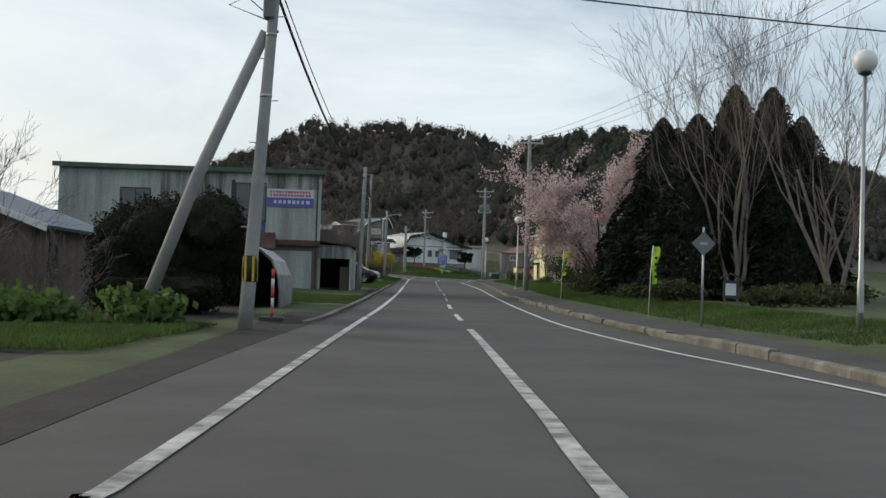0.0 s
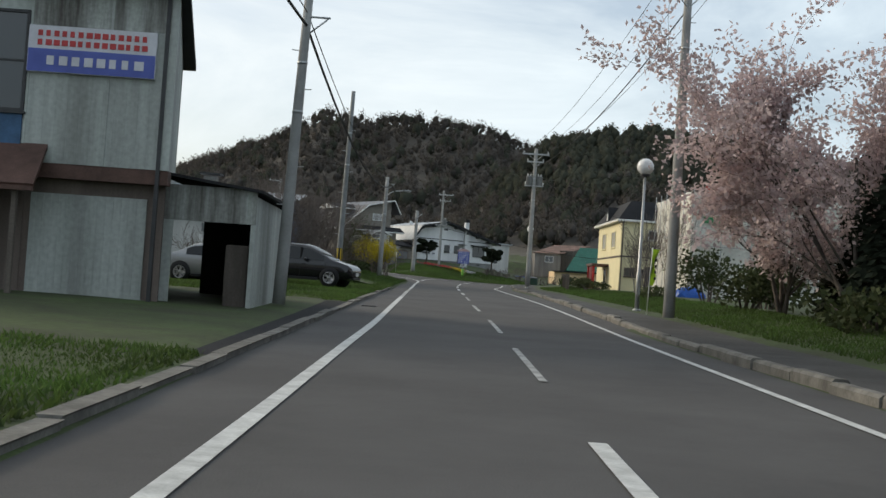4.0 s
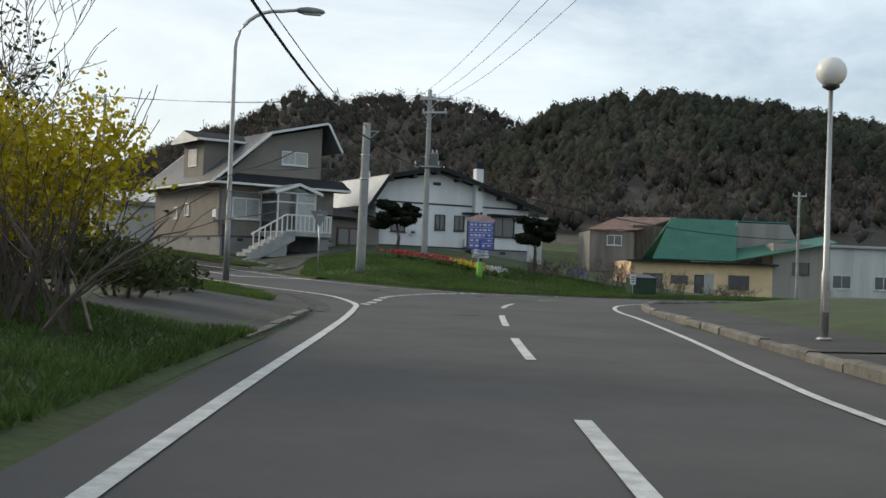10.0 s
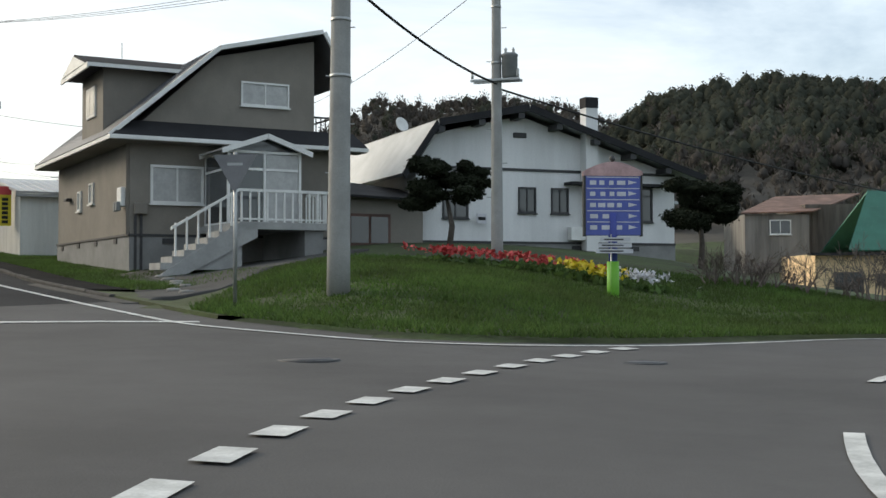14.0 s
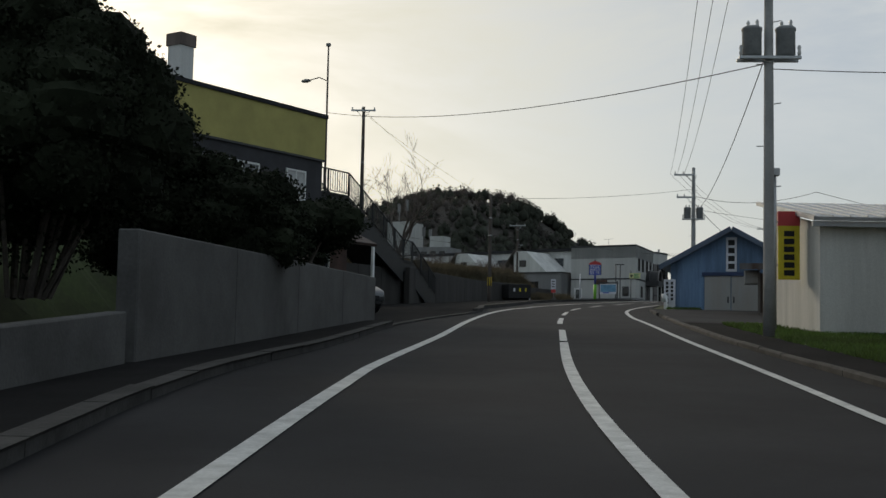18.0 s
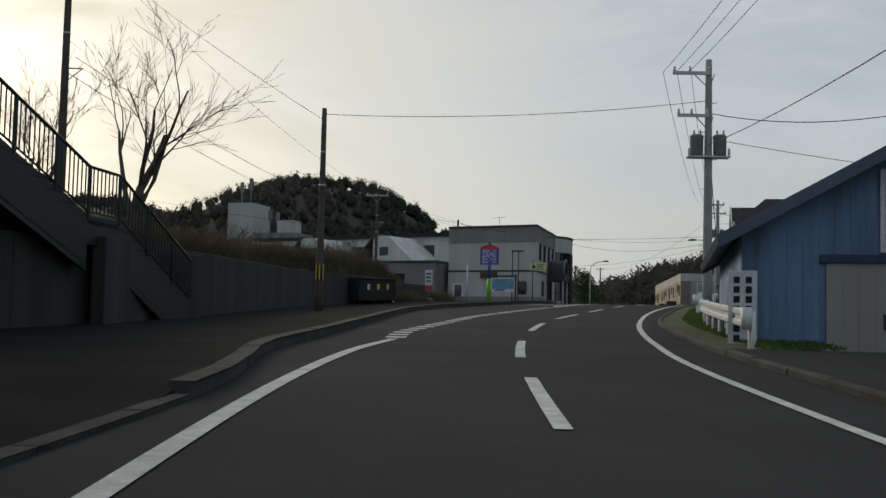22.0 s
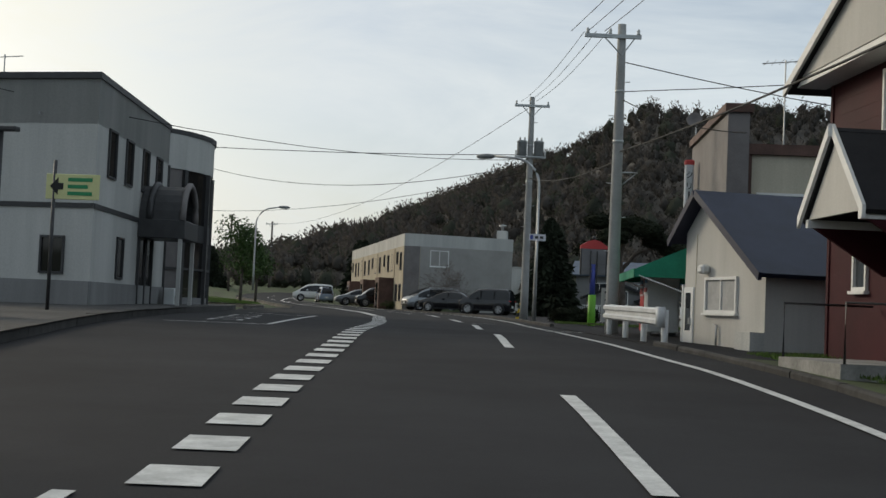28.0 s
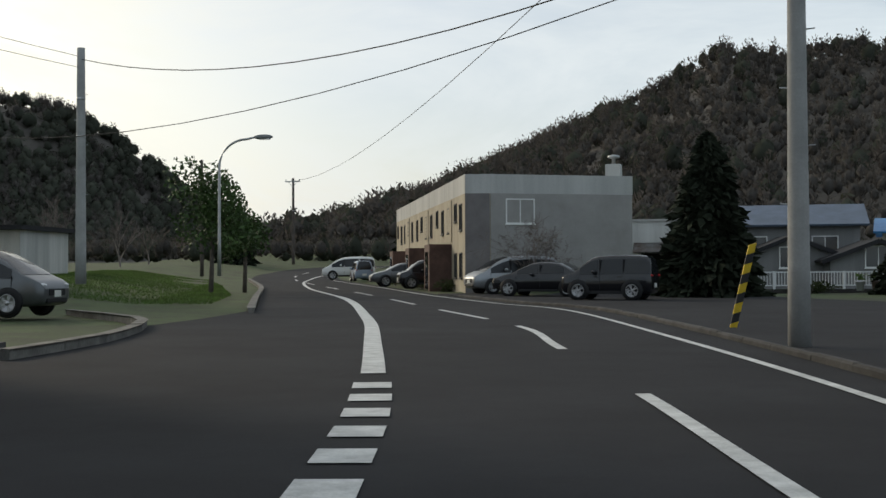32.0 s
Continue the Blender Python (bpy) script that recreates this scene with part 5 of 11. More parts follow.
def conifer(x, y, h, w, label, seed, material=CONIFER, z=None, group="conifers", dense_n=1500, bare=0.06, size=0.28, name="conifer"):
    rnd = random.Random(seed)
    g = np.random.RandomState(seed)
    root = thing(name, x, y, (lz(x, y) if z is None else z) - 0.1, rnd.uniform(0, 360), label, "tree", group)
    tube("trunk", [(0, 0, 0), (0, 0, h * 0.5), (0, 0, h * 0.96)], [w * 0.07 + 0.06, w * 0.05, 0.02], BARK, root, sides=7)
    t = g.uniform(0, 1, dense_n) ** 1.25
    lay = np.sin(t * h * 5.0 + g.uniform(0, 6)) * 0.12
    ang = g.uniform(0, 2 * np.pi, dense_n)
    lob = 1 + 0.16 * np.sin(ang * 5 + t * 9) + 0.12 * np.sin(ang * 3 - t * 14)
    rad = w / 2 * (1 - t) ** 0.62 * lob * (0.55 + 0.5 * g.uniform(0, 1, dense_n) ** 0.5) + lay * (1 - t)
    zz = h * (bare + (1 - bare) * t) - 0.18 * rad
    c = np.stack([rad * np.cos(ang), rad * np.sin(ang), zz], 1)
    a = np.stack([np.cos(ang), np.sin(ang), g.uniform(-0.7, 0.1, dense_n)], 1) + g.normal(size=(dense_n, 3)) * 0.35
    a /= np.linalg.norm(a, axis=1)[:, None]
    b = np.cross(a, g.normal(size=(dense_n, 3)))
    b /= np.linalg.norm(b, axis=1)[:, None]
    s = size * g.uniform(0.6, 1.5, dense_n)[:, None] * (1.15 - 0.55 * t[:, None])
    v = np.stack([c - a * s, c + b * s * 0.5, c + a * s * 1.3, c - b * s * 0.5], 1).reshape(-1, 3)
    raw("crown", v, 4, material, root)
    v, f = [], []
    tube_data(v, f, [(0, 0, h * (bare + (1 - bare) * q)) for q in (0.0, 0.04, 0.15, 0.3, 0.45, 0.6, 0.75, 0.88, 0.96)], [w * 0.36 * (1 - q) ** 0.62 * (0.4 if q < 0.02 else 1.0) for q in (0.0, 0.04, 0.15, 0.3, 0.45, 0.6, 0.75, 0.88, 0.96)], 9)
    raw("inner_crown", v, f, material, root, smooth=True)
    return root


def clump_crown(rnd, lobes, n, size, material, parent, name="crown", label="", hollow=0.55, core=False):
    """A crown of leaves on the outside of several uneven lobes (centre, radii)."""
    g = np.random.RandomState(rnd.randint(0, 10 ** 6))
    tot = sum(l[1][0] * l[1][2] for l in lobes)
    cs = []
    for c, r in lobes:
        k = max(8, int(n * r[0] * r[2] / tot))
        d = g.normal(size=(k, 3))
        d /= np.linalg.norm(d, axis=1)[:, None]
        q = hollow + (1.06 - hollow) * g.uniform(0, 1, k) ** 0.8
        if core:
            q = 0.72 + 0.3 * g.uniform(0, 1, k)
        q *= 1 + (0.10 if core else 0.18) * np.sin(d[:, 0] * 9 + d[:, 2] * 7 + c[0])
        cs.append(np.array(c) + d * q[:, None] * np.array(r))
    if core:
        bm = bmesh.new()
        for c, r in lobes:
            ret = bmesh.ops.create_icosphere(bm, subdivisions=3, radius=1.0)
            for q in ret["verts"]:
                k = 0.80 * (1 + 0.25 * noise.noise(q.co * 2.3 + Vector(c)) + 0.16 * noise.noise(q.co * 6.0))
                q.co = Vector(c) + Vector((q.co.x * r[0], q.co.y * r[1], q.co.z * r[2])) * k
        part("inner_crown", bm, material, parent)
    return leaf_mesh(name, np.vstack(cs), size, rnd, material, parent, label)


def shrub(x, y, w, d, h, label, seed, material=SHRUB, n=900, size=0.10, z=None, turn=0, name="shrub", category="shrub", group="shrubs", lobes=6, stems=True, lift=0.0):
    rnd = random.Random(seed)
    root = thing(name, x, y, (lz(x, y) if z is None else z) - 0.08, turn, label, category, group)
    lb = []
    for k in range(lobes):
        lb.append(((rnd.uniform(-0.5, 0.5) * w * 0.62, rnd.uniform(-0.5, 0.5) * d * 0.62, lift + h * rnd.uniform(0.3, 0.68)), (w * rnd.uniform(0.2, 0.36), d * rnd.uniform(0.2, 0.36), h * rnd.uniform(0.24, 0.34))))
    if material is YEW and lobes >= 12:
        # one broad dome with knobs all over it
        lb = [((0, 0, lift + h * 0.5), (w * 0.40, d * 0.40, h * 0.42))]
        for k in range(lobes * 2):
            a, e = rnd.uniform(0, 2 * math.pi), math.asin(rnd.uniform(-0.6, 0.97))
            q = rnd.uniform(0.12, 0.2)
            lb.append(((math.cos(a) * math.cos(e) * w * 0.36, math.sin(a) * math.cos(e) * d * 0.36, lift + h * (0.5 + 0.37 * math.sin(e))), (w * q, d * q, h * q * 0.8)))
    clump_crown(rnd, lb, n, size, material, root, core=material is YEW, hollow=0.66 if material is YEW else 0.55)
    if stems:
        v, f = [], []
        for c, r in lb:
            tube_data(v, f, [(c[0] * 0.3, c[1] * 0.3, 0), (c[0] * 0.7, c[1] * 0.7, c[2] * 0.6), c], [0.05, 0.035, 0.015], 5)
        tagged(raw("stem_frame", v, f, BARK, root), kind="stuff")
    return root


def twig_thicket(x, y, w, d, h, label, seed, z=None, n=26, material=TWIG, depth=3, turn=0, kids=3):
    rnd = random.Random(seed)
    root = thing("thicket", x, y, (lz(x, y) if z is None else z) - 0.08, turn, label, "shrub", "bare thickets")
    segs = []
    for k in range(n):
        p = Vector((rnd.uniform(-w / 2, w / 2), rnd.uniform(-d / 2, d / 2), 0))
        branches(rnd, segs, p, Vector((rnd.gauss(0, 0.3), rnd.gauss(0, 0.3), 1)).normalized(), h * rnd.uniform(0.4, 0.62), rnd.uniform(0.02, 0.045), depth, 0.55, 0.02, kids, 0.006)
    v, f = [], []
    for pts, rad, dep in segs:
        tube_data(v, f, pts, rad, 3, cap=False)
    tagged(raw("brushwood", v, f, material, root), kind="stuff")
    return root


def grass_patch(name, poly, n, h, seed, material=GRASS, label="green grass tufts", width=0.017, zoff=0.0):
    """Loose blades over an area, as one stuff object."""
    n, h = int(n * 2.2), h * 0.8
    g = np.random.RandomState(seed)
    p = np.array(poly, float)
    lo, hi = p.min(0), p.max(0)
    xs, ys = [], []
    while sum(map(len, xs)) < n:
        x, y = g.uniform(lo[0], hi[0], n * 2), g.uniform(lo[1], hi[1], n * 2)
        k = inside(x, y, poly) & ~inside(x, y, ROAD_POLY)
        if not k.any():
            break
        xs.append(x[k])
        ys.append(y[k])
    x, y = np.concatenate(xs)[:n], np.concatenate(ys)[:n]
    z = np.maximum(land_z(x, y), road_z(x, y) + 0.1) + zoff - 0.02
    patch = 0.55 + 0.45 * np.sin(x * 0.9 + np.sin(y * 0.7) * 2) * np.sin(y * 0.6 + 1.0)
    hh = h * g.uniform(0.45, 1.2, n) * (0.6 + 0.6 * patch)
    ang = g.uniform(0, np.pi, n)
    w = width * g.uniform(0.7, 1.6, n)
    dx, dy = np.cos(ang) * w, np.sin(ang) * w
    lx, ly = g.normal(0, 0.55, n) * hh, g.normal(0, 0.55, n) * hh
    v = np.stack([np.stack([x - dx, y - dy, z], 1), np.stack([x + dx, y + dy, z], 1), np.stack([x + lx + dx * .3, y + ly + dy * .3, z + hh], 1)], 1).reshape(-1, 3)
    ob = raw(name, v, 3, material)
    return tagged(ob, label, "grass", kind="stuff")

# ---- woods on the hills, as stuff ----
def wood(name, xs, ys, hts, kinds, material, label, seed, per=42):
    """Trees as loose sprays of foliage or twigs: kind 0 pointed, 1 round and bare."""
    g = np.random.RandomState(seed)
    n = len(xs)
    zs = land_z(xs, ys)
    hts = np.asarray(hts, float) * g.uniform(0.72, 1.1, n)
    x, y, z, h = (np.repeat(np.asarray(q, float), per) for q in (xs, ys, zs, hts))
    wide = np.repeat(g.uniform(0.75, 1.25, n), per)
    m = n * per
    ang = g.uniform(0, 2 * np.pi, m)
    if kinds[0] == 0:
        t = g.uniform(0, 1, m) ** 1.2
        r = h * 0.36 * wide * (1 - t ** 2.2) ** 0.6 * g.uniform(0.55, 1.1, m)
        zz = z + h * (0.1 + 0.72 * t)
        s = h * 0.046 * g.uniform(0.6, 1.4, m)
        up = np.stack([np.cos(ang) * 0.6, np.sin(ang) * 0.6, g.uniform(-0.9, 0.5, m)], 1)
    else:
        d = g.normal(size=(m, 3))
        d /= np.linalg.norm(d, axis=1)[:, None]
        q = g.uniform(0.1, 1, m) ** 0.5
        r = h * 0.36 * wide * q * np.hypot(d[:, 0], d[:, 1])
        zz = z + h * (0.60 + 0.40 * q * d[:, 2])
        s = h * 0.040 * g.uniform(0.6, 1.5, m)
        up = np.stack([np.cos(ang) * 0.45, np.sin(ang) * 0.45, g.uniform(0.5, 1.0, m)], 1)
    c = np.stack([x + r * np.cos(ang), y + r * np.sin(ang), zz], 1)
    up = up + g.normal(size=(m, 3)) * 0.25
    up /= np.linalg.norm(up, axis=1)[:, None]
    sd = np.cross(up, g.normal(size=(m, 3)))
    sd /= np.linalg.norm(sd, axis=1)[:, None] + 1e-9
    s = s[:, None]
    v = np.stack([c - up * s * 1.5, c + sd * s * 0.6, c + up * s * 1.7, c - sd * s * 0.6], 1).reshape(-1, 3)
    ob = raw(name, v, 4, material, smooth=True)
    # shade each spray as a piece of its round crown
    mid = np.stack([x, y, z + h * (0.35 if kinds[0] == 0 else 0.5)], 1)
    nr = c - mid
    nr /= np.linalg.norm(nr, axis=1)[:, None] + 1e-9
    nr = nr * 0.55 + np.array([0, 0, 0.6])
    nr /= np.linalg.norm(nr, axis=1)[:, None] + 1e-9
    ob.data.normals_split_custom_set(np.repeat(nr, 4, 0).tolist())
    tagged(ob, label, "trees", kind="stuff")
    # the dense inside of each crown
    bm = bmesh.new()
    bmesh.ops.create_icosphere(bm, subdivisions=1, radius=1.0)
    iv = np.array([tuple(q.co) for q in bm.verts])
    fi = np.array([[q.index for q in f.verts] for f in bm.faces])
    bm.free()
    k = len(iv)
    hh = np.asarray(hts, float)
    w1 = g.uniform(0.8, 1.15, n)
    if kinds[0] == 0:
        tp = 1 - 0.25 * np.clip((iv[:, 2] + 0.4) / 1.4, 0, 1)
        px, py, pz = iv[:, 0] * tp * 0.32, iv[:, 1] * tp * 0.32, 0.38 + 0.37 * iv[:, 2]
    else:
        px, py, pz = iv[:, 0] * 0.18, iv[:, 1] * 0.18, 0.46 + 0.24 * iv[:, 2]
    jit = g.uniform(0.78, 1.12, (n, k))
    vx = np.asarray(xs)[:, None] + hh[:, None] * w1[:, None] * px[None] * jit
    vy = np.asarray(ys)[:, None] + hh[:, None] * w1[:, None] * py[None] * jit
    vz = zs[:, None] + hh[:, None] * pz[None] * (0.94 + 0.06 * jit)
    v = np.stack([vx, vy, vz], 2).reshape(-1, 3)
    me = bpy.data.meshes.new(name)
    fl = (fi[None] + (np.arange(n) * k)[:, None, None]).reshape(-1)
    me.vertices.add(len(v))
    me.vertices.foreach_set("co", v.astype(np.float32).ravel())
    me.loops.add(len(fl))
    me.loops.foreach_set("vertex_index", fl.astype(np.int32))
    me.polygons.add(len(fl) // 3)
    me.polygons.foreach_set("loop_start", np.arange(0, len(fl), 3, dtype=np.int32))
    me.update(calc_edges=True)
    me.polygons.foreach_set("use_smooth", [True] * len(me.polygons))
    me.materials.append(material)
    return tagged(new(name, me), label, "trees", kind="stuff")


def scatter(x0, x1, y0, y1, n, seed, keep):
    g = np.random.RandomState(seed)
    x, y = g.uniform(x0, x1, n), g.uniform(y0, y1, n)
    k = keep(x, y)
    return x[k], y[k], g


x, y, g = scatter(-430, 330, 560, 935, 8400, 5, lambda x, y: (hill_z(x, y) > 4) & ~((x > 22) & (y < 650)))
pine = g.uniform(0, 1, len(x)) < 0.12
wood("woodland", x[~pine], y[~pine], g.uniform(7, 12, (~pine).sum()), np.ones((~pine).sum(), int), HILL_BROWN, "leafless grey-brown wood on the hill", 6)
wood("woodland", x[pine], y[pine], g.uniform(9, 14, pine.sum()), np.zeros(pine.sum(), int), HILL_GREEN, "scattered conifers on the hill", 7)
x, y, g = scatter(5, 430, 395, 650, 5000, 8, lambda x, y: (hill_z(x, y) > 5))
low = (hill_z(x, y) < 26) & (g.uniform(0, 1, len(x)) < 0.75) | (g.uniform(0, 1, len(x)) < 0.08)
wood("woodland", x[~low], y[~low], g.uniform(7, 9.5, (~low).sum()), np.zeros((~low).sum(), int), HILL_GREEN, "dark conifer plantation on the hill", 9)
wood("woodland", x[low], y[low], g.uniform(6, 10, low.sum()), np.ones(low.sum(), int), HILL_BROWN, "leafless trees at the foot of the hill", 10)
x, y, g = scatter(-1000, -330, 740, 1000, 3800, 11, lambda x, y: (hill_z(x, y) > 4))
pine = (g.uniform(0, 1, len(x)) < 0.25) | (x > -450)
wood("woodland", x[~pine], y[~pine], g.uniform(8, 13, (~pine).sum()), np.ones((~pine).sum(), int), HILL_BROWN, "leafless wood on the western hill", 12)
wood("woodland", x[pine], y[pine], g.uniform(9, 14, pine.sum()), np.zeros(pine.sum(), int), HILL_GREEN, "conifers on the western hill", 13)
# belt of low trees along the end of the valley
x, y, g = scatter(-330, 160, 440, 560, 1300, 14, lambda x, y: (hill_z(x, y) < 12) & (np.abs(x + 105) > 12) & ((x < -60) | (y > 440)) & (y > 400 + 0.25 * np.abs(x + 60)))
pine = g.uniform(0, 1, len(x)) < 0.2
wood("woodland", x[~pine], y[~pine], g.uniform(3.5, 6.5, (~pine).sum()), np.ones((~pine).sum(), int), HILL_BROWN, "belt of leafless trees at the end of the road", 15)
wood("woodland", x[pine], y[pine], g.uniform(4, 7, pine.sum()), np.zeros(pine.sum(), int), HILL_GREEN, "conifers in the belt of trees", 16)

# ---- buildings: helpers ----
def face(side, W=0.0, D=0.0):
    """Frame of a wall: u to the right along it, n outwards, v up."""
    if isinstance(side, Matrix):
        return side
    if side == "front":
        return Matrix(((1, 0, 0, 0), (0, -1, 0, 0), (0, 0, 1, 0), (0, 0, 0, 1)))
    if side == "left":
        return Matrix(((0, -1, 0, 0), (1, 0, 0, 0), (0, 0, 1, 0), (0, 0, 0, 1)))
    if side == "right":
        return Matrix(((0, 1, 0, W), (1, 0, 0, 0), (0, 0, 1, 0), (0, 0, 0, 1)))
    return Matrix(((1, 0, 0, 0), (0, 1, 0, D), (0, 0, 1, 0), (0, 0, 0, 1)))


def fbox(m, u0, u1, n0, n1, v0, v1, bevel=0.0, bm=None):
    return box(bm or bmesh.new(), u0, u1, n0, n1, v0, v1, bevel, m)


def window(root, side, u, v, w, h, W=0.0, D=0.0, frame=WHITE_PAINT, glass=GLASS, panes=2, bar=0.06, sill=True, rows=1, name="window"):
    m = face(side, W, D)
    bm = bmesh.new()
    fbox(m, u, u + w, -0.05, 0.06, v, v + bar, bm=bm)
    fbox(m, u, u + w, -0.05, 0.06, v + h - bar, v + h, bm=bm)
    fbox(m, u, u + bar, -0.05, 0.058, v + bar, v + h - bar, bm=bm)
    fbox(m, u + w - bar, u + w, -0.05, 0.058, v + bar, v + h - bar, bm=bm)
    fr = part(name, bm, frame, root, "framed window with glass panes")
    pw = (w - 2 * bar) / panes
    ph = (h - 2 * bar) / rows
    for i in range(panes):
        for j in range(rows):
            part("pane", fbox(m, u + bar + i * pw + 0.004, u + bar + (i + 1) * pw - 0.004, -0.03, 0.012, v + bar + j * ph, v + bar + (j + 1) * ph), glass, fr)
        if i:
            part("mullion", fbox(m, u + bar + i * pw - bar * 0.4, u + bar + i * pw + bar * 0.4, -0.04, 0.04, v + bar, v + h - bar), frame, fr)
    for j in range(1, rows):
        part("glazing_bar", fbox(m, u + bar, u + w - bar, -0.04, 0.036, v + bar + j * ph - bar * 0.35, v + bar + j * ph + bar * 0.35), frame, fr)
    if sill:
        part("sill", fbox(m, u - 0.04, u + w + 0.04, -0.02, 0.10, v - 0.05, v), frame, fr)
    return fr


def door(root, side, u, v, w, h, W=0.0, D=0.0, material=None, glass=None, label="panel door with a handle"):
    m = face(side, W, D)
    d = part("door", fbox(m, u, u + w, -0.03, 0.035, v, v + h, 0.008), material or DARK_STEEL, root, label)
    if glass:
        part("pane", fbox(m, u + 0.12, u + w - 0.12, 0.03, 0.042, v + h * 0.35, v + h - 0.12), glass, d)
    part("handle", fbox(m, u + w - 0.14, u + w - 0.10, 0.03, 0.08, v + h * 0.44, v + h * 0.54), STEEL, d)
    part("door_frame", fbox(m, u - 0.06, u - 0.004, -0.03, 0.055, v, v + h + 0.06), WHITE_PAINT if material is None else material, root)
    return d


def gable_roof(root, profile, y0, y1, thick, material, name="roof", trim=None, label="", drop=0.1):
    """Roof plates over a profile of (x, z) pairs, from y0 to y1, with barge boards."""
    r = None
    for (xa, za), (xb, zb) in zip(profile[:-1], profile[1:]):
        bm = bmesh.new()
        dx, dz = xb - xa, zb - za
        ln = math.hypot(dx, dz)
        nx_, nz_ = -dz / ln * thick, dx / ln * thick
        prism([(xa, za), (xb, zb), (xb + nx_, zb + nz_), (xa + nx_, za + nz_)], y0, y1, bm)
        p = part(name, bm, material, root, label)
        r = r or p
        if trim:
            for yy in (y0 - 0.03, y1 - 0.05):
                bm = prism([(xa, za - drop), (xb, zb - drop), (xb + nx_, zb + nz_ + 0.01), (xa + nx_, za + nz_ + 0.01)], yy, yy + 0.08)
                part("barge_board", bm, trim, p)
    return r


def seams(root, m, u0, u1, v0, v1, step, material, depth=0.02, w=0.03, slope=None, name="seam"):
    """Standing seams or ribs as one part."""
    bm = bmesh.new()
    u = u0
    while u <= u1 + 1e-6:
        box(bm, u - w / 2, u + w / 2, 0.0, depth, v0, v1, 0, m)
        u += step
    return part(name, bm, material, root)


def siding(root, side, W, D, z0, z1, step, material, u0=0.0, u1=None, depth=0.018):
    """Lapped boards across a wall, joined."""
    m = face(side, W, D)
    ln = u1 if u1 is not None else (W if side in ("front", "back") else D)
    bm = bmesh.new()
    z = z0
    while z < z1 - 0.02:
        h = min(step, z1 - z)
        a = [m @ Vector(q) for q in ((u0, 0.004, z + h), (u0, depth, z), (ln, depth, z), (ln, 0.004, z + h), (u0, -0.02, z), (ln, -0.02, z))]
        v = [bm.verts.new(q) for q in a]
        bm.faces.new((v[0], v[1], v[2], v[3]))
        bm.faces.new((v[1], v[4], v[5], v[2]))
        z += step
    return part("cladding", bm, material, root)


def sign_bars(root, m, u0, u1, v0, v1, n, rows, material, seed=1, out=0.012, name="lettering_bar"):
    """Plain bars in place of unreadable writing, a mesh per row."""
    rnd = random.Random(seed)
    for j in range(rows):
        bm = bmesh.new()
        hh = (v1 - v0) / rows
        w = (u1 - u0) / n
        for i in range(n):
            a = u0 + i * w + w * 0.12
            b = a + w * rnd.uniform(0.5, 0.8)
            vv = v1 - (j + 1) * hh + hh * 0.18
            fbox(m, a, b, 0.0, out, vv, vv + hh * 0.62, bm=bm)
        part(name, bm, material, root)


def words(root, text, size, m, material, out=0.01, name="lettering", align='CENTER'):
    cu = bpy.data.curves.new(name, 'FONT')
    cu.body = text
    cu.size = size
    cu.align_x = align
    cu.align_y = 'CENTER'
    cu.extrude = out
    cu.materials.append(material)
    ob = new(name, cu)
    ob.parent = root
    ob.matrix_basis = m
    return ob


GREEN_TIN = mat("weathered pale green tin", (0.46, 0.49, 0.46), 0.8, var=0.4, scale=1.1, fine=10, bump=0.1, dark=(0.27, 0.28, 0.26), streak=True)
TIN_STAIN = mat("rust-streaked pale tin", (0.40, 0.42, 0.39), 0.8, var=0.5, scale=2.6, fine=14, bump=0.1, dark=(0.10, 0.09, 0.08), streak=True)
BROWN_TIN = mat("brown painted tin", (0.13, 0.075, 0.06), 0.65, metal=0.1, var=0.4, scale=1.5, bump=0.08)
PINK_WALL = mat("faded brown board", (0.20, 0.16, 0.14), 0.85, var=0.35, scale=1.3, streak=True)
BLUE_PANEL = mat("blue panel", (0.06, 0.13, 0.24), 0.6, var=0.3, scale=2)
SIGN_WHITE = mat("sign white", (0.62, 0.62, 0.66), 0.5, var=0.15, scale=2, bump=0)
SIGN_BLUE = mat("sign blue", (0.10, 0.13, 0.42), 0.5, var=0.15, scale=2, bump=0)
SIGN_RED = mat("sign red", (0.50, 0.06, 0.06), 0.5, var=0.15, scale=2, bump=0)
SIGN_GREEN = mat("sign green", (0.03, 0.24, 0.10), 0.5, var=0.15, scale=2, bump=0)
# Near-black paints the shade of unlit insides onto solid panels and a wall.
DARK_ROOM = mat("painted dark interior", (0.02, 0.019, 0.018), 0.95, var=0.3)
WHITE_WALL = mat("white plaster", (0.62, 0.62, 0.60), 0.85, var=0.22, scale=0.9, fine=18, bump=0.1, streak=True)
METAL_ROOF = mat("pale metal roof", (0.40, 0.42, 0.44), 0.45, metal=0.5, var=0.2, scale=0.8, bump=0.05)
DARK_ROOF = mat("dark metal roof", (0.032, 0.032, 0.035), 0.8, spec=0.15, var=0.25, scale=1.0, bump=0.06)
BLUEGREY_ROOF = mat("blue-grey metal roof", (0.10, 0.13, 0.18), 0.5, metal=0.2, var=0.25, scale=1.0, bump=0.05)
NAVY_WALL = mat("navy metal wall", (0.04, 0.06, 0.13), 0.6, var=0.25, scale=1.2)
TIMBER = mat("weathered timber", (0.16, 0.135, 0.115), 0.9, var=0.45, scale=2.0, fine=20, bump=0.3, streak=True)

# ---- workshop with the tin front ----
ws = thing("workshop", -19.5, 68.0, 0.7, 0, "two-storey workshop clad in stained pale green tin", "workshop")
W_, D_ = 14.45, 9.0
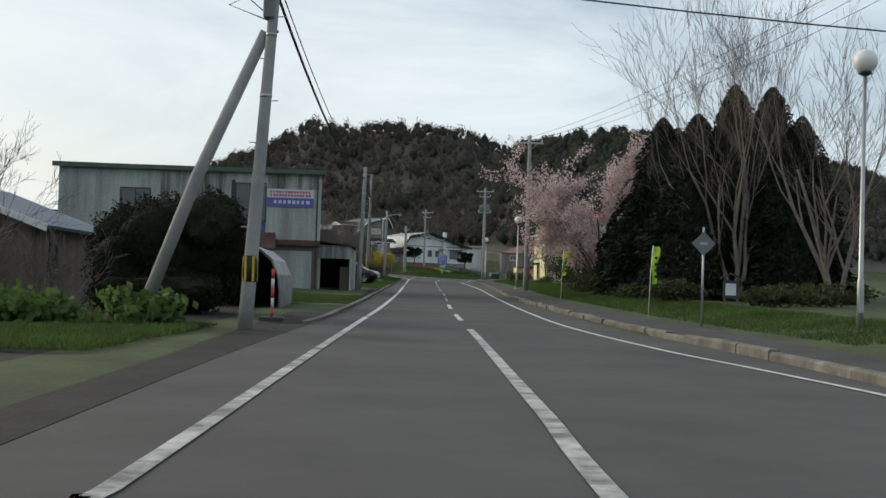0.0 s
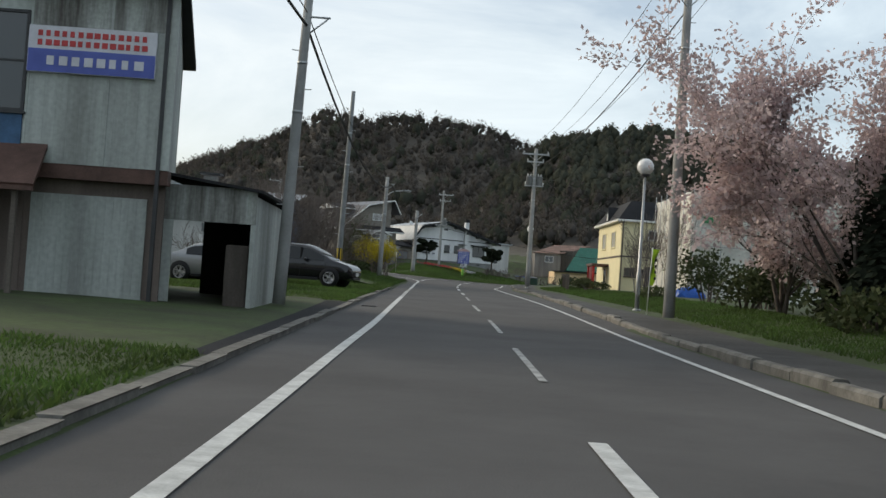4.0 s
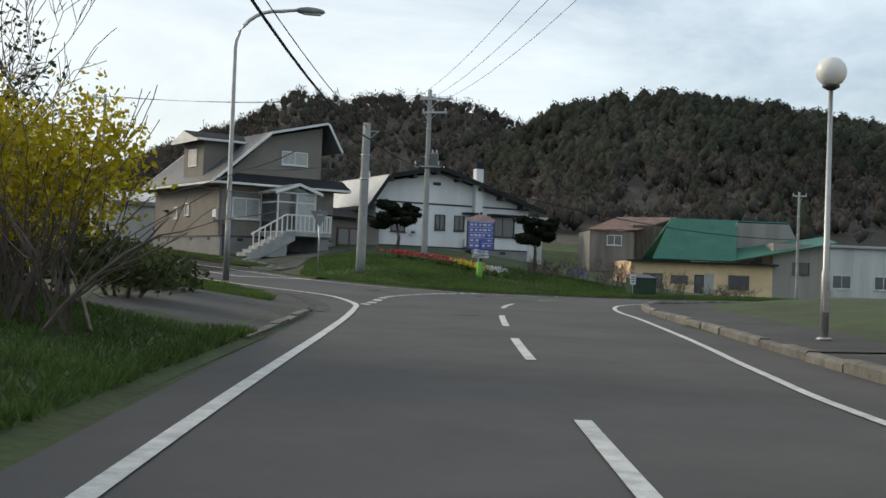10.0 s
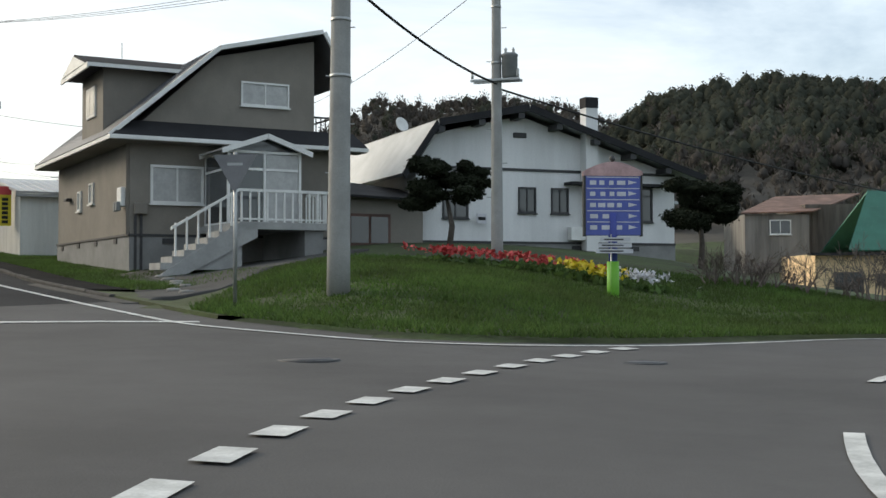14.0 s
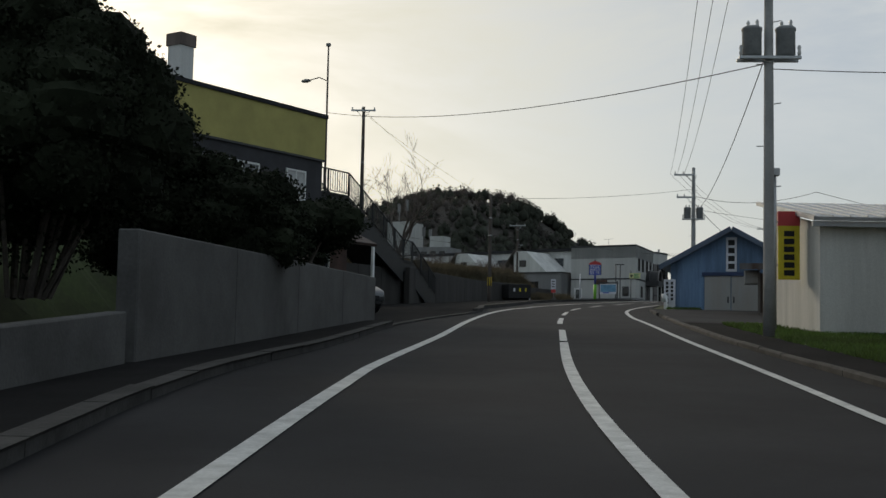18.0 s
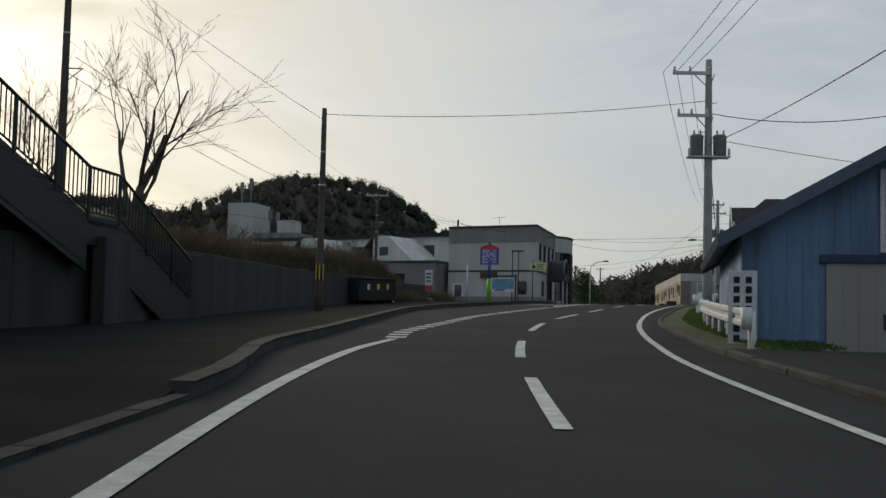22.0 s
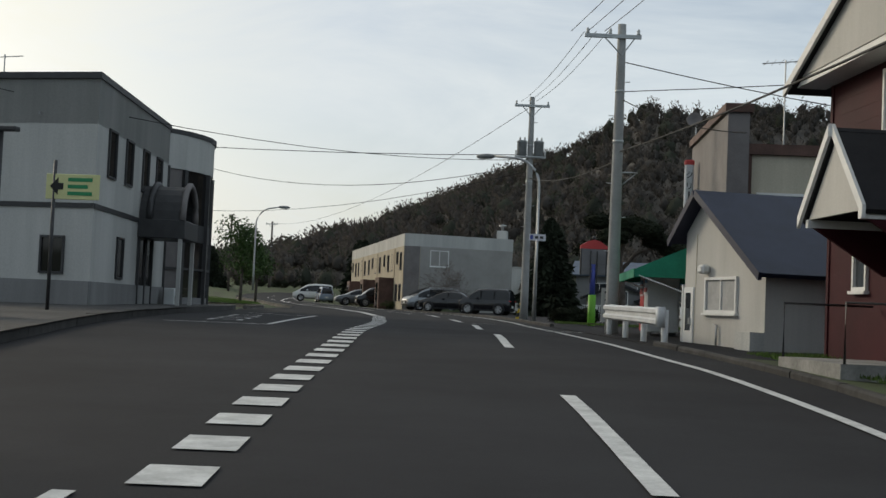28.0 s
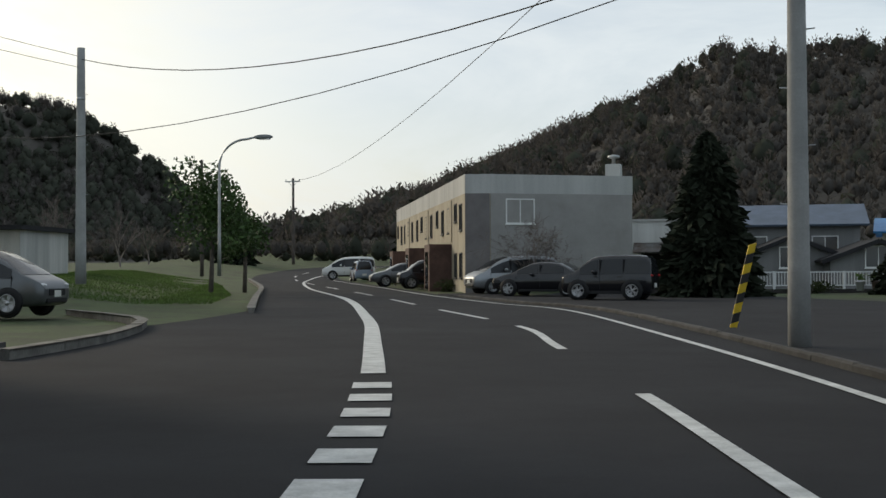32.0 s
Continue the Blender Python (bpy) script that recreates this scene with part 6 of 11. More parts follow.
part("lower_wall", slab([(0, 0.35), (W_, 0.35), (W_ - 1.6, D_), (0, D_)], -0.2, 3.2), PINK_WALL, ws, "faded brown boarded lower wall")
part("upper_wall", slab([(0, 0), (W_ + 0.1, 0), (W_ - 1.6, D_), (0, D_)], 2.75, 6.45), GREEN_TIN, ws, "stained pale green tin cladding")
m = face("front")
for u in (1.5, 3.4, 5.6, 7.6, 9.7, 11.55, 13.2):
    part("cover_strip", fbox(m, u - 0.025, u + 0.025, 0, 0.02, 2.75, 6.42), GREEN_TIN, ws)
seams(ws, m, 0.15, W_, 2.76, 6.42, 0.24, GREEN_TIN, 0.004, 0.012, name="ribs")
part("stained_sheet", fbox(m, 11.56, 14.4, 0, 0.012, 5.58, 6.40), TIN_STAIN, ws, "rust-streaked tin sheet above the sign")
part("stained_sheet", fbox(m, 5.6, 9.6, 0, 0.012, 4.4, 6.40), TIN_STAIN, ws, "streaked tin sheet")
part("window_surround", fbox(m, 9.55, 9.75, 0, 0.05, 2.8, 6.0), DARK_STEEL, ws)
part("roof", quad_sheet(bmesh.new(), [(-0.3, -0.35, 6.55), (W_ + 0.35, -0.35, 6.45), (W_ - 1.3, D_ + 0.3, 6.35), (-0.3, D_ + 0.3, 6.45)], 0.14), DARK_ROOF, ws, "flat dark tin roof with an overhang")
part("fascia", fbox(m, -0.3, W_ + 0.35, 0.33, 0.37, 6.42, 6.66), mat("moss green trim", (0.10, 0.14, 0.11), 0.7), ws)
# Dark strip paints the shade under the overhanging upper storey.
part("soffit_shade_strip", abox(9.5, W_ + 0.1, 0.02, 0.34, 2.45, 2.75), BROWN_TIN, ws)
part("shutter", abox(11.7, 14.1, 0.3, 0.35, 0.05, 2.15), GREEN_TIN, ws, "pale green shutter")
seams(ws, face("front") @ Matrix.Translation((0, -0.30, 0)), 11.8, 14.05, 0.05, 2.14, 0.16, GREEN_TIN, 0.012, 0.03, name="shutter_ribs")
part("shutter", abox(8.6, 11.55, 0.3, 0.35, 0.05, 1.95), PINK_WALL, ws, "faded brown sliding doors")
part("gutter_pipe", abox(14.3, 14.38, -0.03, 0.05, 0.0, 6.4), DARK_STEEL, ws)
lean = part("lean_to_roof", quad_sheet(bmesh.new(), [(7.4, -1.3, 2.15), (12.25, -1.3, 2.15), (12.05, 0.1, 3.1), (7.4, 0.1, 3.1)], 0.08), BROWN_TIN, ws, "rust-brown tin lean-to roof")
part("gutter", abox(7.4, 12.25, -1.38, -1.28, 2.08, 2.17), BROWN_TIN, lean)
for u in (8.0, 9.8, 11.8):
    part("post", abox(u, u + 0.1, -1.2, -1.1, -0.2, 2.15), TIMBER, ws)
part("blue_panel", fbox(m, 9.76, 11.5, -0.02, 0.05, 3.03, 3.76), BLUE_PANEL, ws)
window(ws, "front", 9.76, 3.76, 1.76, 2.1, frame=DARK_STEEL, panes=2, rows=2)
window(ws, "front", 3.4, 4.2, 1.7, 1.2, frame=DARK_STEEL, panes=2)
sg = part("sign_board", fbox(m, 11.53, 14.15, 0.02, 0.09, 4.6, 5.56), SIGN_WHITE, ws, "white and blue trade sign")
part("sign_field", fbox(m, 11.54, 14.14, 0.09, 0.1, 4.61, 5.08), SIGN_BLUE, sg)
sign_bars(sg, face("front") @ Matrix.Translation((0, 0.10, 0)), 11.9, 13.95, 4.7, 5.0, 8, 1, SIGN_WHITE, 3)
sign_bars(sg, face("front") @ Matrix.Translation((0, 0.09, 0)), 11.7, 14.0, 5.12, 5.5, 14, 2, SIGN_RED, 4)
an = thing("lean_to", -5.45, 68.9, 0.75, 0, "open-fronted tin lean-to with a dark inside", "shed")
part("side_wall", abox(2.15, 2.25, 0, 6, -0.1, 2.35), GREEN_TIN, an)
part("back_wall", abox(0.1, 2.15, 5.9, 6.0, -0.1, 2.6), DARK_ROOM, an)
part("front_panel", abox(0.02, 2.25, -0.02, 0.03, 1.75, 2.5), TIN_STAIN, an, "stained pale tin panel")
part("roof", quad_sheet(bmesh.new(), [(0, -0.2, 2.72), (2.4, -0.2, 2.42), (2.4, 6.2, 2.42), (0, 6.2, 2.72)], 0.06), DARK_ROOF, an)
part("front_leaf", abox(0.02, 0.5, -0.02, 0.03, -0.1, 1.75), GREEN_TIN, an)
part("stored_board", abox(1.6, 2.1, 0.3, 2.3, -0.1, 1.3, bevel=0.03), TIMBER, an)

# ---- tunnel tent ----
tent = thing("tunnel_tent", -5.2, 39.9, 0.2, 1, "tunnel-shaped tent garage of wrinkled silver sheet, green inside", "tent garage")
SILVER = mat("wrinkled silver sheet", (0.34, 0.34, 0.35), 0.45, metal=0.25, var=0.35, scale=2.4, fine=7, bump=0.6)
TENT_GREEN = mat("green tarpaulin", (0.01, 0.12, 0.05), 0.6, var=0.3, scale=2)
prof = [(-1.12, 0.0), (-1.14, 0.7), (-1.06, 1.25), (-0.82, 1.75), (-0.42, 2.08), (0.0, 2.2), (0.42, 2.08), (0.82, 1.75), (1.06, 1.25), (1.14, 0.7), (1.12, 0.0)]
rnd = random.Random(5)
v, f = [], []
NY = 16
for j in range(NY + 1):
    for i, (px, pz) in enumerate(prof):
        k = 1 + rnd.uniform(-0.02, 0.02)
        v.append((px * k * 0.93, j * 5.2 / NY, 0.97 * pz * (1 + rnd.uniform(-0.012, 0.012)) - 0.05 * abs(math.sin(j * 1.57)) * (pz > 0.5)))
for j in range(NY):
    for i in range(len(prof) - 1):
        a = j * len(prof) + i
        f.append((a, a + 1, a + 1 + len(prof), a + len(prof)))
sh = raw("cover", v, f, SILVER, tent, "wrinkled silver sheet cover")
sh.modifiers.new("thick", 'SOLIDIFY').thickness = 0.015
raw("lining", [(x * 0.975, y, z * 0.975) for x, y, z in v], f, TENT_GREEN, tent, "green inner sheet")
raw("back_sheet", [(x * 0.9, 5.1, z * 0.94) for x, z in prof], [tuple(range(len(prof)))], TENT_GREEN, tent)
for j in (0.05, 1.7, 3.4, 5.1):
    tube("hoop", [(x * 0.895, j, z * 0.935) for x, z in prof], 0.02, STEEL, tent, sides=6)

# ---- dark-roofed house and the tall house behind it ----
oh = thing("house", -19.0, 38.5, 0.15, 0, "low old house with a blue-grey metal roof", "house")
part("wall", abox(0, 7.2, 0, 8, -0.2, 2.65), mat("brown render", (0.16, 0.13, 0.11), 0.9, var=0.35, streak=True), oh)
gable_roof(oh, [(-0.5, 2.45), (3.6, 4.0), (7.8, 2.45)], -0.6, 8.6, 0.1, BLUEGREY_ROOF, trim=WHITE_PAINT)
part("gable_wall", prism([(0, 2.6), (7.2, 2.6), (3.6, 3.9)], 0.05, 0.15), TIMBER, oh)
window(oh, "front", 4.3, 0.9, 1.8, 1.2, frame=DARK_STEEL)
window(oh, "right", 1.0, 0.8, 1.8, 1.3, 7.2, frame=DARK_STEEL)
part("porch_post", abox(7.4, 7.55, 0.3, 0.45, -0.2, 2.5), TIMBER, oh)
th = thing("house", -33.0, 58.0, 0.4, 0, "tall weathered house with a flat pale parapet", "house")
part("wall", abox(0, 9, 0, 9, -0.2, 6.2), TIMBER, th)
part("parapet", abox(-0.3, 9.3, -0.3, 9.3, 6.2, 7.3, bevel=0.03), METAL_ROOF, th)
part("eave", abox(-0.5, 9.5, -0.6, 9.3, 5.3, 5.5), DARK_ROOF, th)
window(th, "front", 5.5, 3.4, 2.0, 1.4, frame=DARK_STEEL)
part("vent_pipe", abox(8.2, 8.5, -0.4, -0.1, 3.0, 8.2), TIMBER, th)

# ---- low white building with the pale metal roof, and the navy one behind ----
wb = thing("building", -22.95, 116.0, 2.05, 0, "low white building with a pale ribbed metal roof", "building")
part("wall", abox(0, 12.3, 0, 9.5, -1.2, 2.75), WHITE_WALL, wb)
part("roof_eave", abox(-0.4, 12.9, -0.7, 9.9, 2.75, 2.92), DARK_ROOF, wb)
gable_roof(wb, [(-0.4, 2.92), (2.0, 4.7), (9.0, 4.7), (13.6, 2.4)], -0.5, 9.8, 0.08, METAL_ROOF, trim=METAL_ROOF)
part("roof_front", prism([(-0.2, 2.92), (2.0, 4.68), (9.0, 4.68), (12.9, 2.92)], -0.42, -0.38), METAL_ROOF, wb)
seams(wb, face("front") @ Matrix.Translation((0, 0.42, 0)), 2.0, 9.0, 2.95, 4.66, 0.45, METAL_ROOF, 0.03, 0.03)
part("flue", abox(9.6, 10.4, 2.0, 2.8, 3.8, 5.2), CONCRETE, wb)
part("flue_cap", abox(9.35, 10.65, 1.75, 3.05, 5.3, 5.4), DARK_STEEL, wb)
part("recess", abox(11.2, 12.32, -0.02, 3.0, 0.1, 2.6), DARK_ROOM, wb)
part("air_unit", abox(10.0, 10.8, -0.35, -0.02, 0.9, 1.5, bevel=0.02), WHITE_PAINT, wb)
for k in range(3):
    part("meter", abox(10.1 + k * 0.32, 10.35 + k * 0.32, -0.2, 0.0, 1.7, 2.2, bevel=0.02), TRANSFORMER, wb)
nb = thing("building", -10.9, 122.0, 1.7, 0, "navy metal-clad building with a pale roof edge", "building")
part("wall", abox(0, 2.8, 0, 9, -0.4, 4.6), NAVY_WALL, nb)
part("roof", quad_sheet(bmesh.new(), [(-0.2, -0.4, 4.6), (3.1, -0.4, 4.6), (3.1, 5, 5.3), (-0.2, 5, 5.3)], 0.1), METAL_ROOF, nb)
tank = thing("oil_tank", -12.6, 99.0, 1.4, 10, "grey heating oil tank on legs", "tank")
part("drum", abox(-0.7, 0.7, -0.35, 0.35, 0.8, 1.9, bevel=0.12), TRANSFORMER, tank)
for sx in (-0.55, 0.55):
    for sy in (-0.25, 0.25):
        tube("leg", [(sx, sy, -0.1), (sx * 0.9, sy, 0.85)], 0.03, STEEL, tank, sides=6)

# ---- pale yellow house ----
YEL = mat("pale yellow siding", (0.74, 0.67, 0.43), 0.75, var=0.08, scale=0.8, fine=16, bump=0.06)
yh = thing("house", 14.8, 131.3, 1.45, 0, "pale yellow two-storey house with a dark mansard roof", "house")
W_, D_ = 8.0, 11.3
part("wall", abox(0.02, W_ - 0.02, 0.02, D_ - 0.02, -0.3, 5.6), YEL, yh)
for sd in ("front", "left"):
    siding(yh, sd, W_, D_, 0.5, 5.55, 0.3, YEL, depth=0.008)
    part("band", fbox(face(sd, W_, D_), -0.02, W_ if sd == "front" else D_, 0.0, 0.05, 3.0, 3.12), TIMBER, yh)
    part("plinth", fbox(face(sd, W_, D_), -0.03, (W_ if sd == "front" else D_), -0.02, 0.04, -0.3, 0.48), CONCRETE, yh)
part("eave", abox(-0.4, W_ + 0.4, -0.4, D_ + 0.4, 5.6, 5.75, bevel=0.01), WHITE_PAINT, yh)
bm = bmesh.new()
a = [bm.verts.new(q) for q in ((-0.35, -0.35, 5.75), (W_ + 0.35, -0.35, 5.75), (W_ + 0.35, D_ + 0.35, 5.75), (-0.35, D_ + 0.35, 5.75))]
b = [bm.verts.new(q) for q in ((0.7, 0.8, 7.2), (W_ - 0.7, 0.8, 7.2), (W_ - 0.7, D_ - 0.8, 7.2), (0.7, D_ - 0.8, 7.2))]
for i in range(4):
    bm.faces.new((a[i], a[(i + 1) % 4], b[(i + 1) % 4], b[i]))
bm.faces.new(b)
part("roof", bm, DARK_ROOF, yh, "dark grey mansard roof")
bm = prism([(4.6, 5.78), (5.9, 5.78), (5.25, 6.95)], 0, 0.9)
bmesh.ops.transform(bm, matrix=Matrix(((0, 1, 0, -0.3), (1, 0, 0, 0), (0, 0, 1, 0), (0, 0, 0, 1))), verts=bm.verts[:])
part("dormer", bm, DARK_ROOF, yh, "small pointed dormer")
bm = prism([(4.95, 5.9), (5.55, 5.9), (5.25, 6.5)], 0, 0.03)
bmesh.ops.transform(bm, matrix=Matrix(((0, 1, 0, -0.335), (1, 0, 0, 0), (0, 0, 1, 0), (0, 0, 0, 1))), verts=bm.verts[:])
part("dormer_panel", bm, WHITE_PAINT, yh)
for u in (2.6, 7.2):
    window(yh, "left", u, 3.75, 1.75, 1.25, W_, D_, frame=YEL, panes=2, glass=CURTAIN)
part("porch", abox(-1.3, 0.0, 5.2, 8.4, 2.35, 2.55, bevel=0.02), BROWN_TIN, yh, "brown porch roof")
for yy in (5.3, 8.2):
    part("porch_post", abox(-1.2, -1.05, yy, yy + 0.15, -0.3, 2.35), RED_PAINT, yh)
part("porch_screen", abox(-1.25, -1.2, 5.45, 6.9, 0.0, 2.3), mat("dark red board", (0.16, 0.03, 0.035), 0.7), yh)
door(yh, "left", 6.4, 0.1, 1.0, 2.1, W_, D_, glass=GLASS)
window(yh, "front", 0.32, 1.6, 0.8, 0.65, panes=2, frame=TIMBER)
window(yh, "front", 1.16, 1.6, 0.65, 0.62, panes=1, frame=TIMBER)
window(yh, "front", 1.95, 4.35, 0.95, 0.72, frame=WHITE_PAINT)
door(yh, "front", 1.9, 0.55, 0.72, 1.85, material=DARK_STEEL)
part("downpipe", fbox(face("front"), 0.05, 0.13, 0.02, 0.1, 0.0, 5.6), TIMBER, yh)

# ---- building under scaffold sheets ----
SHEET = mat("cream scaffold sheet", (0.70, 0.68, 0.62), 0.8, var=0.2, scale=1.2, fine=6, bump=0.35)
sb = thing("scaffolded_building", 16.4, 115.6, 1.1, 0, "building wrapped in cream scaffold sheets with a company banner", "building")
part("core", abox(0.5, 9.0, 0.6, 10.4, -0.2, 6.6), WHITE_WALL, sb)


def sheet_wall(nm, m, ln, h, parent, seed):
    rr = random.Random(seed)
    nu, nv = int(ln / 0.35), 16
    vv, ff = [], []
    for j in range(nv + 1):
        for i in range(nu + 1):
            u = ln * i / nu
            o = 0.07 * math.sin(u * 3.4 + 0.5 * j) + 0.05 * math.sin(j * 1.3 + u) + rr.uniform(-0.02, 0.02)
            vv.append(m @ Vector((u, o, h * j / nv)))
    for j in range(nv):
        for i in range(nu):
            a = j * (nu + 1) + i
            ff.append((a, a + 1, a + nu + 2, a + nu + 1))
    ob = raw(nm, vv, ff, SHEET, parent, smooth=True)
    ob.modifiers.new("thick", 'SOLIDIFY').thickness = 0.012
    return ob


sheet_wall("sheet", face("left", 9, 11), 10.9, 7.1, sb, 1)
sheet_wall("sheet", face("front"), 9.0, 7.0, sb, 2)
for u in (0, 1.8, 3.6, 5.4, 7.2, 9.0):
    tube("scaffold_pole", [(u, -0.15, -0.2), (u, -0.15, 7.5)], 0.025, STEEL, sb, sides=6)
for u in (1.8, 3.6, 5.4, 7.2, 9.0, 10.8):
    tube("scaffold_pole", [(-0.15, u, -0.2), (-0.15, u, 7.45)], 0.025, STEEL, sb, sides=6)
for z in (1.9, 3.8, 5.7, 7.2):
    tube("ledger", [(-0.2, -0.16, z), (9.2, -0.16, z)], 0.024, STEEL, sb, sides=6)
m = face("front") @ Matrix.Translation((0, 0.22, 0))
bn = part("banner", fbox(m, 0.65, 2.25, 0.0, 0.012, 5.2, 7.4), SIGN_WHITE, sb, "red, white and green banner")
part("banner_top", fbox(m, 0.65, 2.25, 0.012, 0.016, 6.75, 7.4), SIGN_RED, bn)
part("banner_foot", fbox(m, 0.65, 2.25, 0.012, 0.016, 5.2, 5.65), SIGN_GREEN, bn)
sign_bars(bn, m @ Matrix.Translation((0, 0.012, 0)), 0.75, 2.15, 5.95, 6.5, 5, 1, BLACK_PAINT, 7)
sign_bars(bn, m @ Matrix.Translation((0, 0.016, 0)), 1.1, 1.9, 6.95, 7.2, 4, 1, SIGN_WHITE, 8)
part("entrance_gap", fbox(m, 3.9, 5.2, -0.06, -0.02, 0.0, 2.2), DARK_ROOM, sb)
sign_bars(sb, m @ Matrix.Translation((0, 0.0, 0)), 1.2, 1.7, 0.6, 2.4, 2, 7, BLACK_PAINT, 9)
tarp = thing("tarpaulin_heap", 15.6, 111.5, lz(15.6, 111.5), 20, "heap under a bright blue tarpaulin", "tarpaulin")
TARP = mat("blue tarpaulin", (0.02, 0.10, 0.42), 0.45, var=0.3, scale=3, fine=9, bump=0.5)
bm = bmesh.new()
bmesh.ops.create_icosphere(bm, subdivisions=3, radius=1.0)
for q in bm.verts:
    q.co = Vector((q.co.x * 1.0, q.co.y * 0.7, max(-0.05, q.co.z * 0.62))) * (1 + 0.12 * noise.noise(q.co * 3))
part("cover", bm, TARP, tarp)

# ---- grey-brown house at the junction ----
GREY_WALL = mat("grey-brown render", (0.225, 0.205, 0.178), 0.85, var=0.14, scale=0.9, fine=28, bump=0.12)
FOUND = mat("grey foundation", (0.25, 0.25, 0.245), 0.88, var=0.2, scale=1.1, bump=0.1)
SLATE = mat("grey ribbed roof", (0.14, 0.14, 0.15), 0.5, metal=0.25, var=0.2, scale=1.2, bump=0.05)
gh = thing("house", -8.85, 187.4, 3.55, 32, "grey-brown two-storey house with white trim and a front stair", "house")
W_, D_ = 7.0, 10.3
part("foundation", abox(-0.03, W_ + 0.02, -0.03, D_ + 0.02, -0.4, 1.0), FOUND, gh)
part("wall", abox(0, W_, 0, D_, 1.0, 4.15), GREY_WALL, gh)
part("drip_rail", fbox(face("left", W_, D_), -0.05, D_, 0.03, 0.07, 0.98, 1.05), DARK_STEEL, gh)
part("drip_rail", fbox(face("front"), -0.05, W_, 0.03, 0.07, 0.98, 1.05), DARK_STEEL, gh)
prof = [(0.0, 4.2), (2.75, 6.75), (6.1, 7.55), (6.1, 4.2)]
part("gable_wall", prism(prof, 0.0, D_ - 0.2), GREY_WALL, gh)
gable_roof(gh, [(-0.75, 3.95), (2.7, 6.9), (6.2, 7.75), (7.15, 6.15)], -0.55, D_ + 0.4, 0.10, SLATE, trim=WHITE_PAINT, drop=0.03)
part("pent_roof", quad_sheet(bmesh.new(), [(-0.75, -0.75, 3.95), (W_ + 0.7, -0.75, 3.95), (W_ + 0.5, 0.02, 4.5), (-0.1, 0.02, 4.5)], 0.06), DARK_ROOF, gh, "dark pent roof over the ground floor")
part("fascia", abox(-0.78, W_ + 0.72, -0.80, -0.74, 3.87, 3.99), WHITE_PAINT, gh)
part("fascia", abox(-0.82, -0.76, -0.78, D_ + 0.4, 3.87, 3.99), WHITE_PAINT, gh)
part("soffit", abox(-0.76, W_ + 0.68, -0.74, -0.0, 3.84, 3.90), GREY_WALL, gh)
part("soffit", abox(-0.76, 0.0, 0.0, D_ + 0.3, 3.84, 3.90), GREY_WALL, gh)
bm = bmesh.new()
for k in range(24):
    x0 = -0.7 + 3.3 * 0
    yy = 0.3 + k * 0.42
    quad_sheet(bm, [(-0.7, yy, 4.12), (-0.7, yy + 0.05, 4.12), (2.6, yy + 0.05, 6.98), (2.6, yy, 6.98)], 0.03)
part("roof_ribs", bm, SLATE, gh)
dm = part("dormer", abox(-0.35, 2.6, 2.0, 4.9, 4.35, 6.45), GREY_WALL, gh, "box dormer with a low gable")
gm = prism([(1.5, 6.45), (5.4, 6.45), (3.45, 7.05)], -0.95, 3.2)
bmesh.ops.transform(gm, matrix=Matrix(((0, 1, 0, 0), (1, 0, 0, 0), (0, 0, 1, 0), (0, 0, 0, 1))), verts=gm.verts[:])
dr = part("dormer_roof", gm, DARK_ROOF, gh)
part("dormer_fascia", abox(-0.98, 3.0, 1.46, 1.52, 6.38, 6.5), WHITE_PAINT, dr)
gm = prism([(1.75, 6.5), (5.15, 6.5), (3.45, 6.98)], -1.0, -0.955)
bmesh.ops.transform(gm, matrix=Matrix(((0, 1, 0, 0), (1, 0, 0, 0), (0, 0, 1, 0), (0, 0, 0, 1))), verts=gm.verts[:])
part("pediment", gm, WHITE_PAINT, dr)
part("dormer_eave", abox(-0.98, -0.92, 1.5, 5.4, 6.33, 6.5), WHITE_PAINT, dr)
m2 = Matrix.Translation((-0.35, 0, 0)) @ face("left", W_, D_)
bm = fbox(m2, 2.9, 4.1, 0, 0.06, 5.0, 6.0)
dw = part("window", bm, WHITE_PAINT, gh, "white dormer window")
part("pane", fbox(m2, 2.98, 3.48, 0.05, 0.07, 5.08, 5.92), CURTAIN, dw)
part("pane", fbox(m2, 3.53, 4.02, 0.05, 0.07, 5.08, 5.92), CURTAIN, dw)
window(gh, "front", 3.55, 5.25, 1.65, 0.78, panes=2, glass=CURTAIN)
window(gh, "front", 0.62, 2.0, 1.7, 1.2, panes=2, glass=CURTAIN, bar=0.08)
window(gh, "left", 4.6, 2.25, 0.62, 0.72, W_, D_, panes=1, glass=CURTAIN)
window(gh, "left", 6.4, 2.1, 0.55, 0.7, W_, D_, panes=1, glass=CURTAIN)
for u in (1.4, 4.0, 6.6, 9.2):
    part("vent", fbox(face("left", W_, D_), u, u + 0.35, 0.02, 0.06, 0.78, 0.95), DARK_STEEL, gh)
for u in (1.0, 3.2):
    part("vent", fbox(face("front"), u, u + 0.35, 0.02, 0.06, 0.75, 0.92), DARK_STEEL, gh)
mb = part("meter_box", fbox(face("left", W_, D_), 0.25, 0.75, 0.0, 0.22, 1.9, 2.5, 0.02), WHITE_PAINT, gh, "grey electricity meters")
for k in range(2):
    part("meter", fbox(face("left", W_, D_), 0.3 + k * 0.25, 0.5 + k * 0.25, 0.2, 0.34, 1.75, 2.05, 0.03), TRANSFORMER, mb)
part("box", fbox(face("front"), 0.1, 0.5, 0.0, 0.2, 1.65, 2.0, 0.02), GREY_WALL, gh)
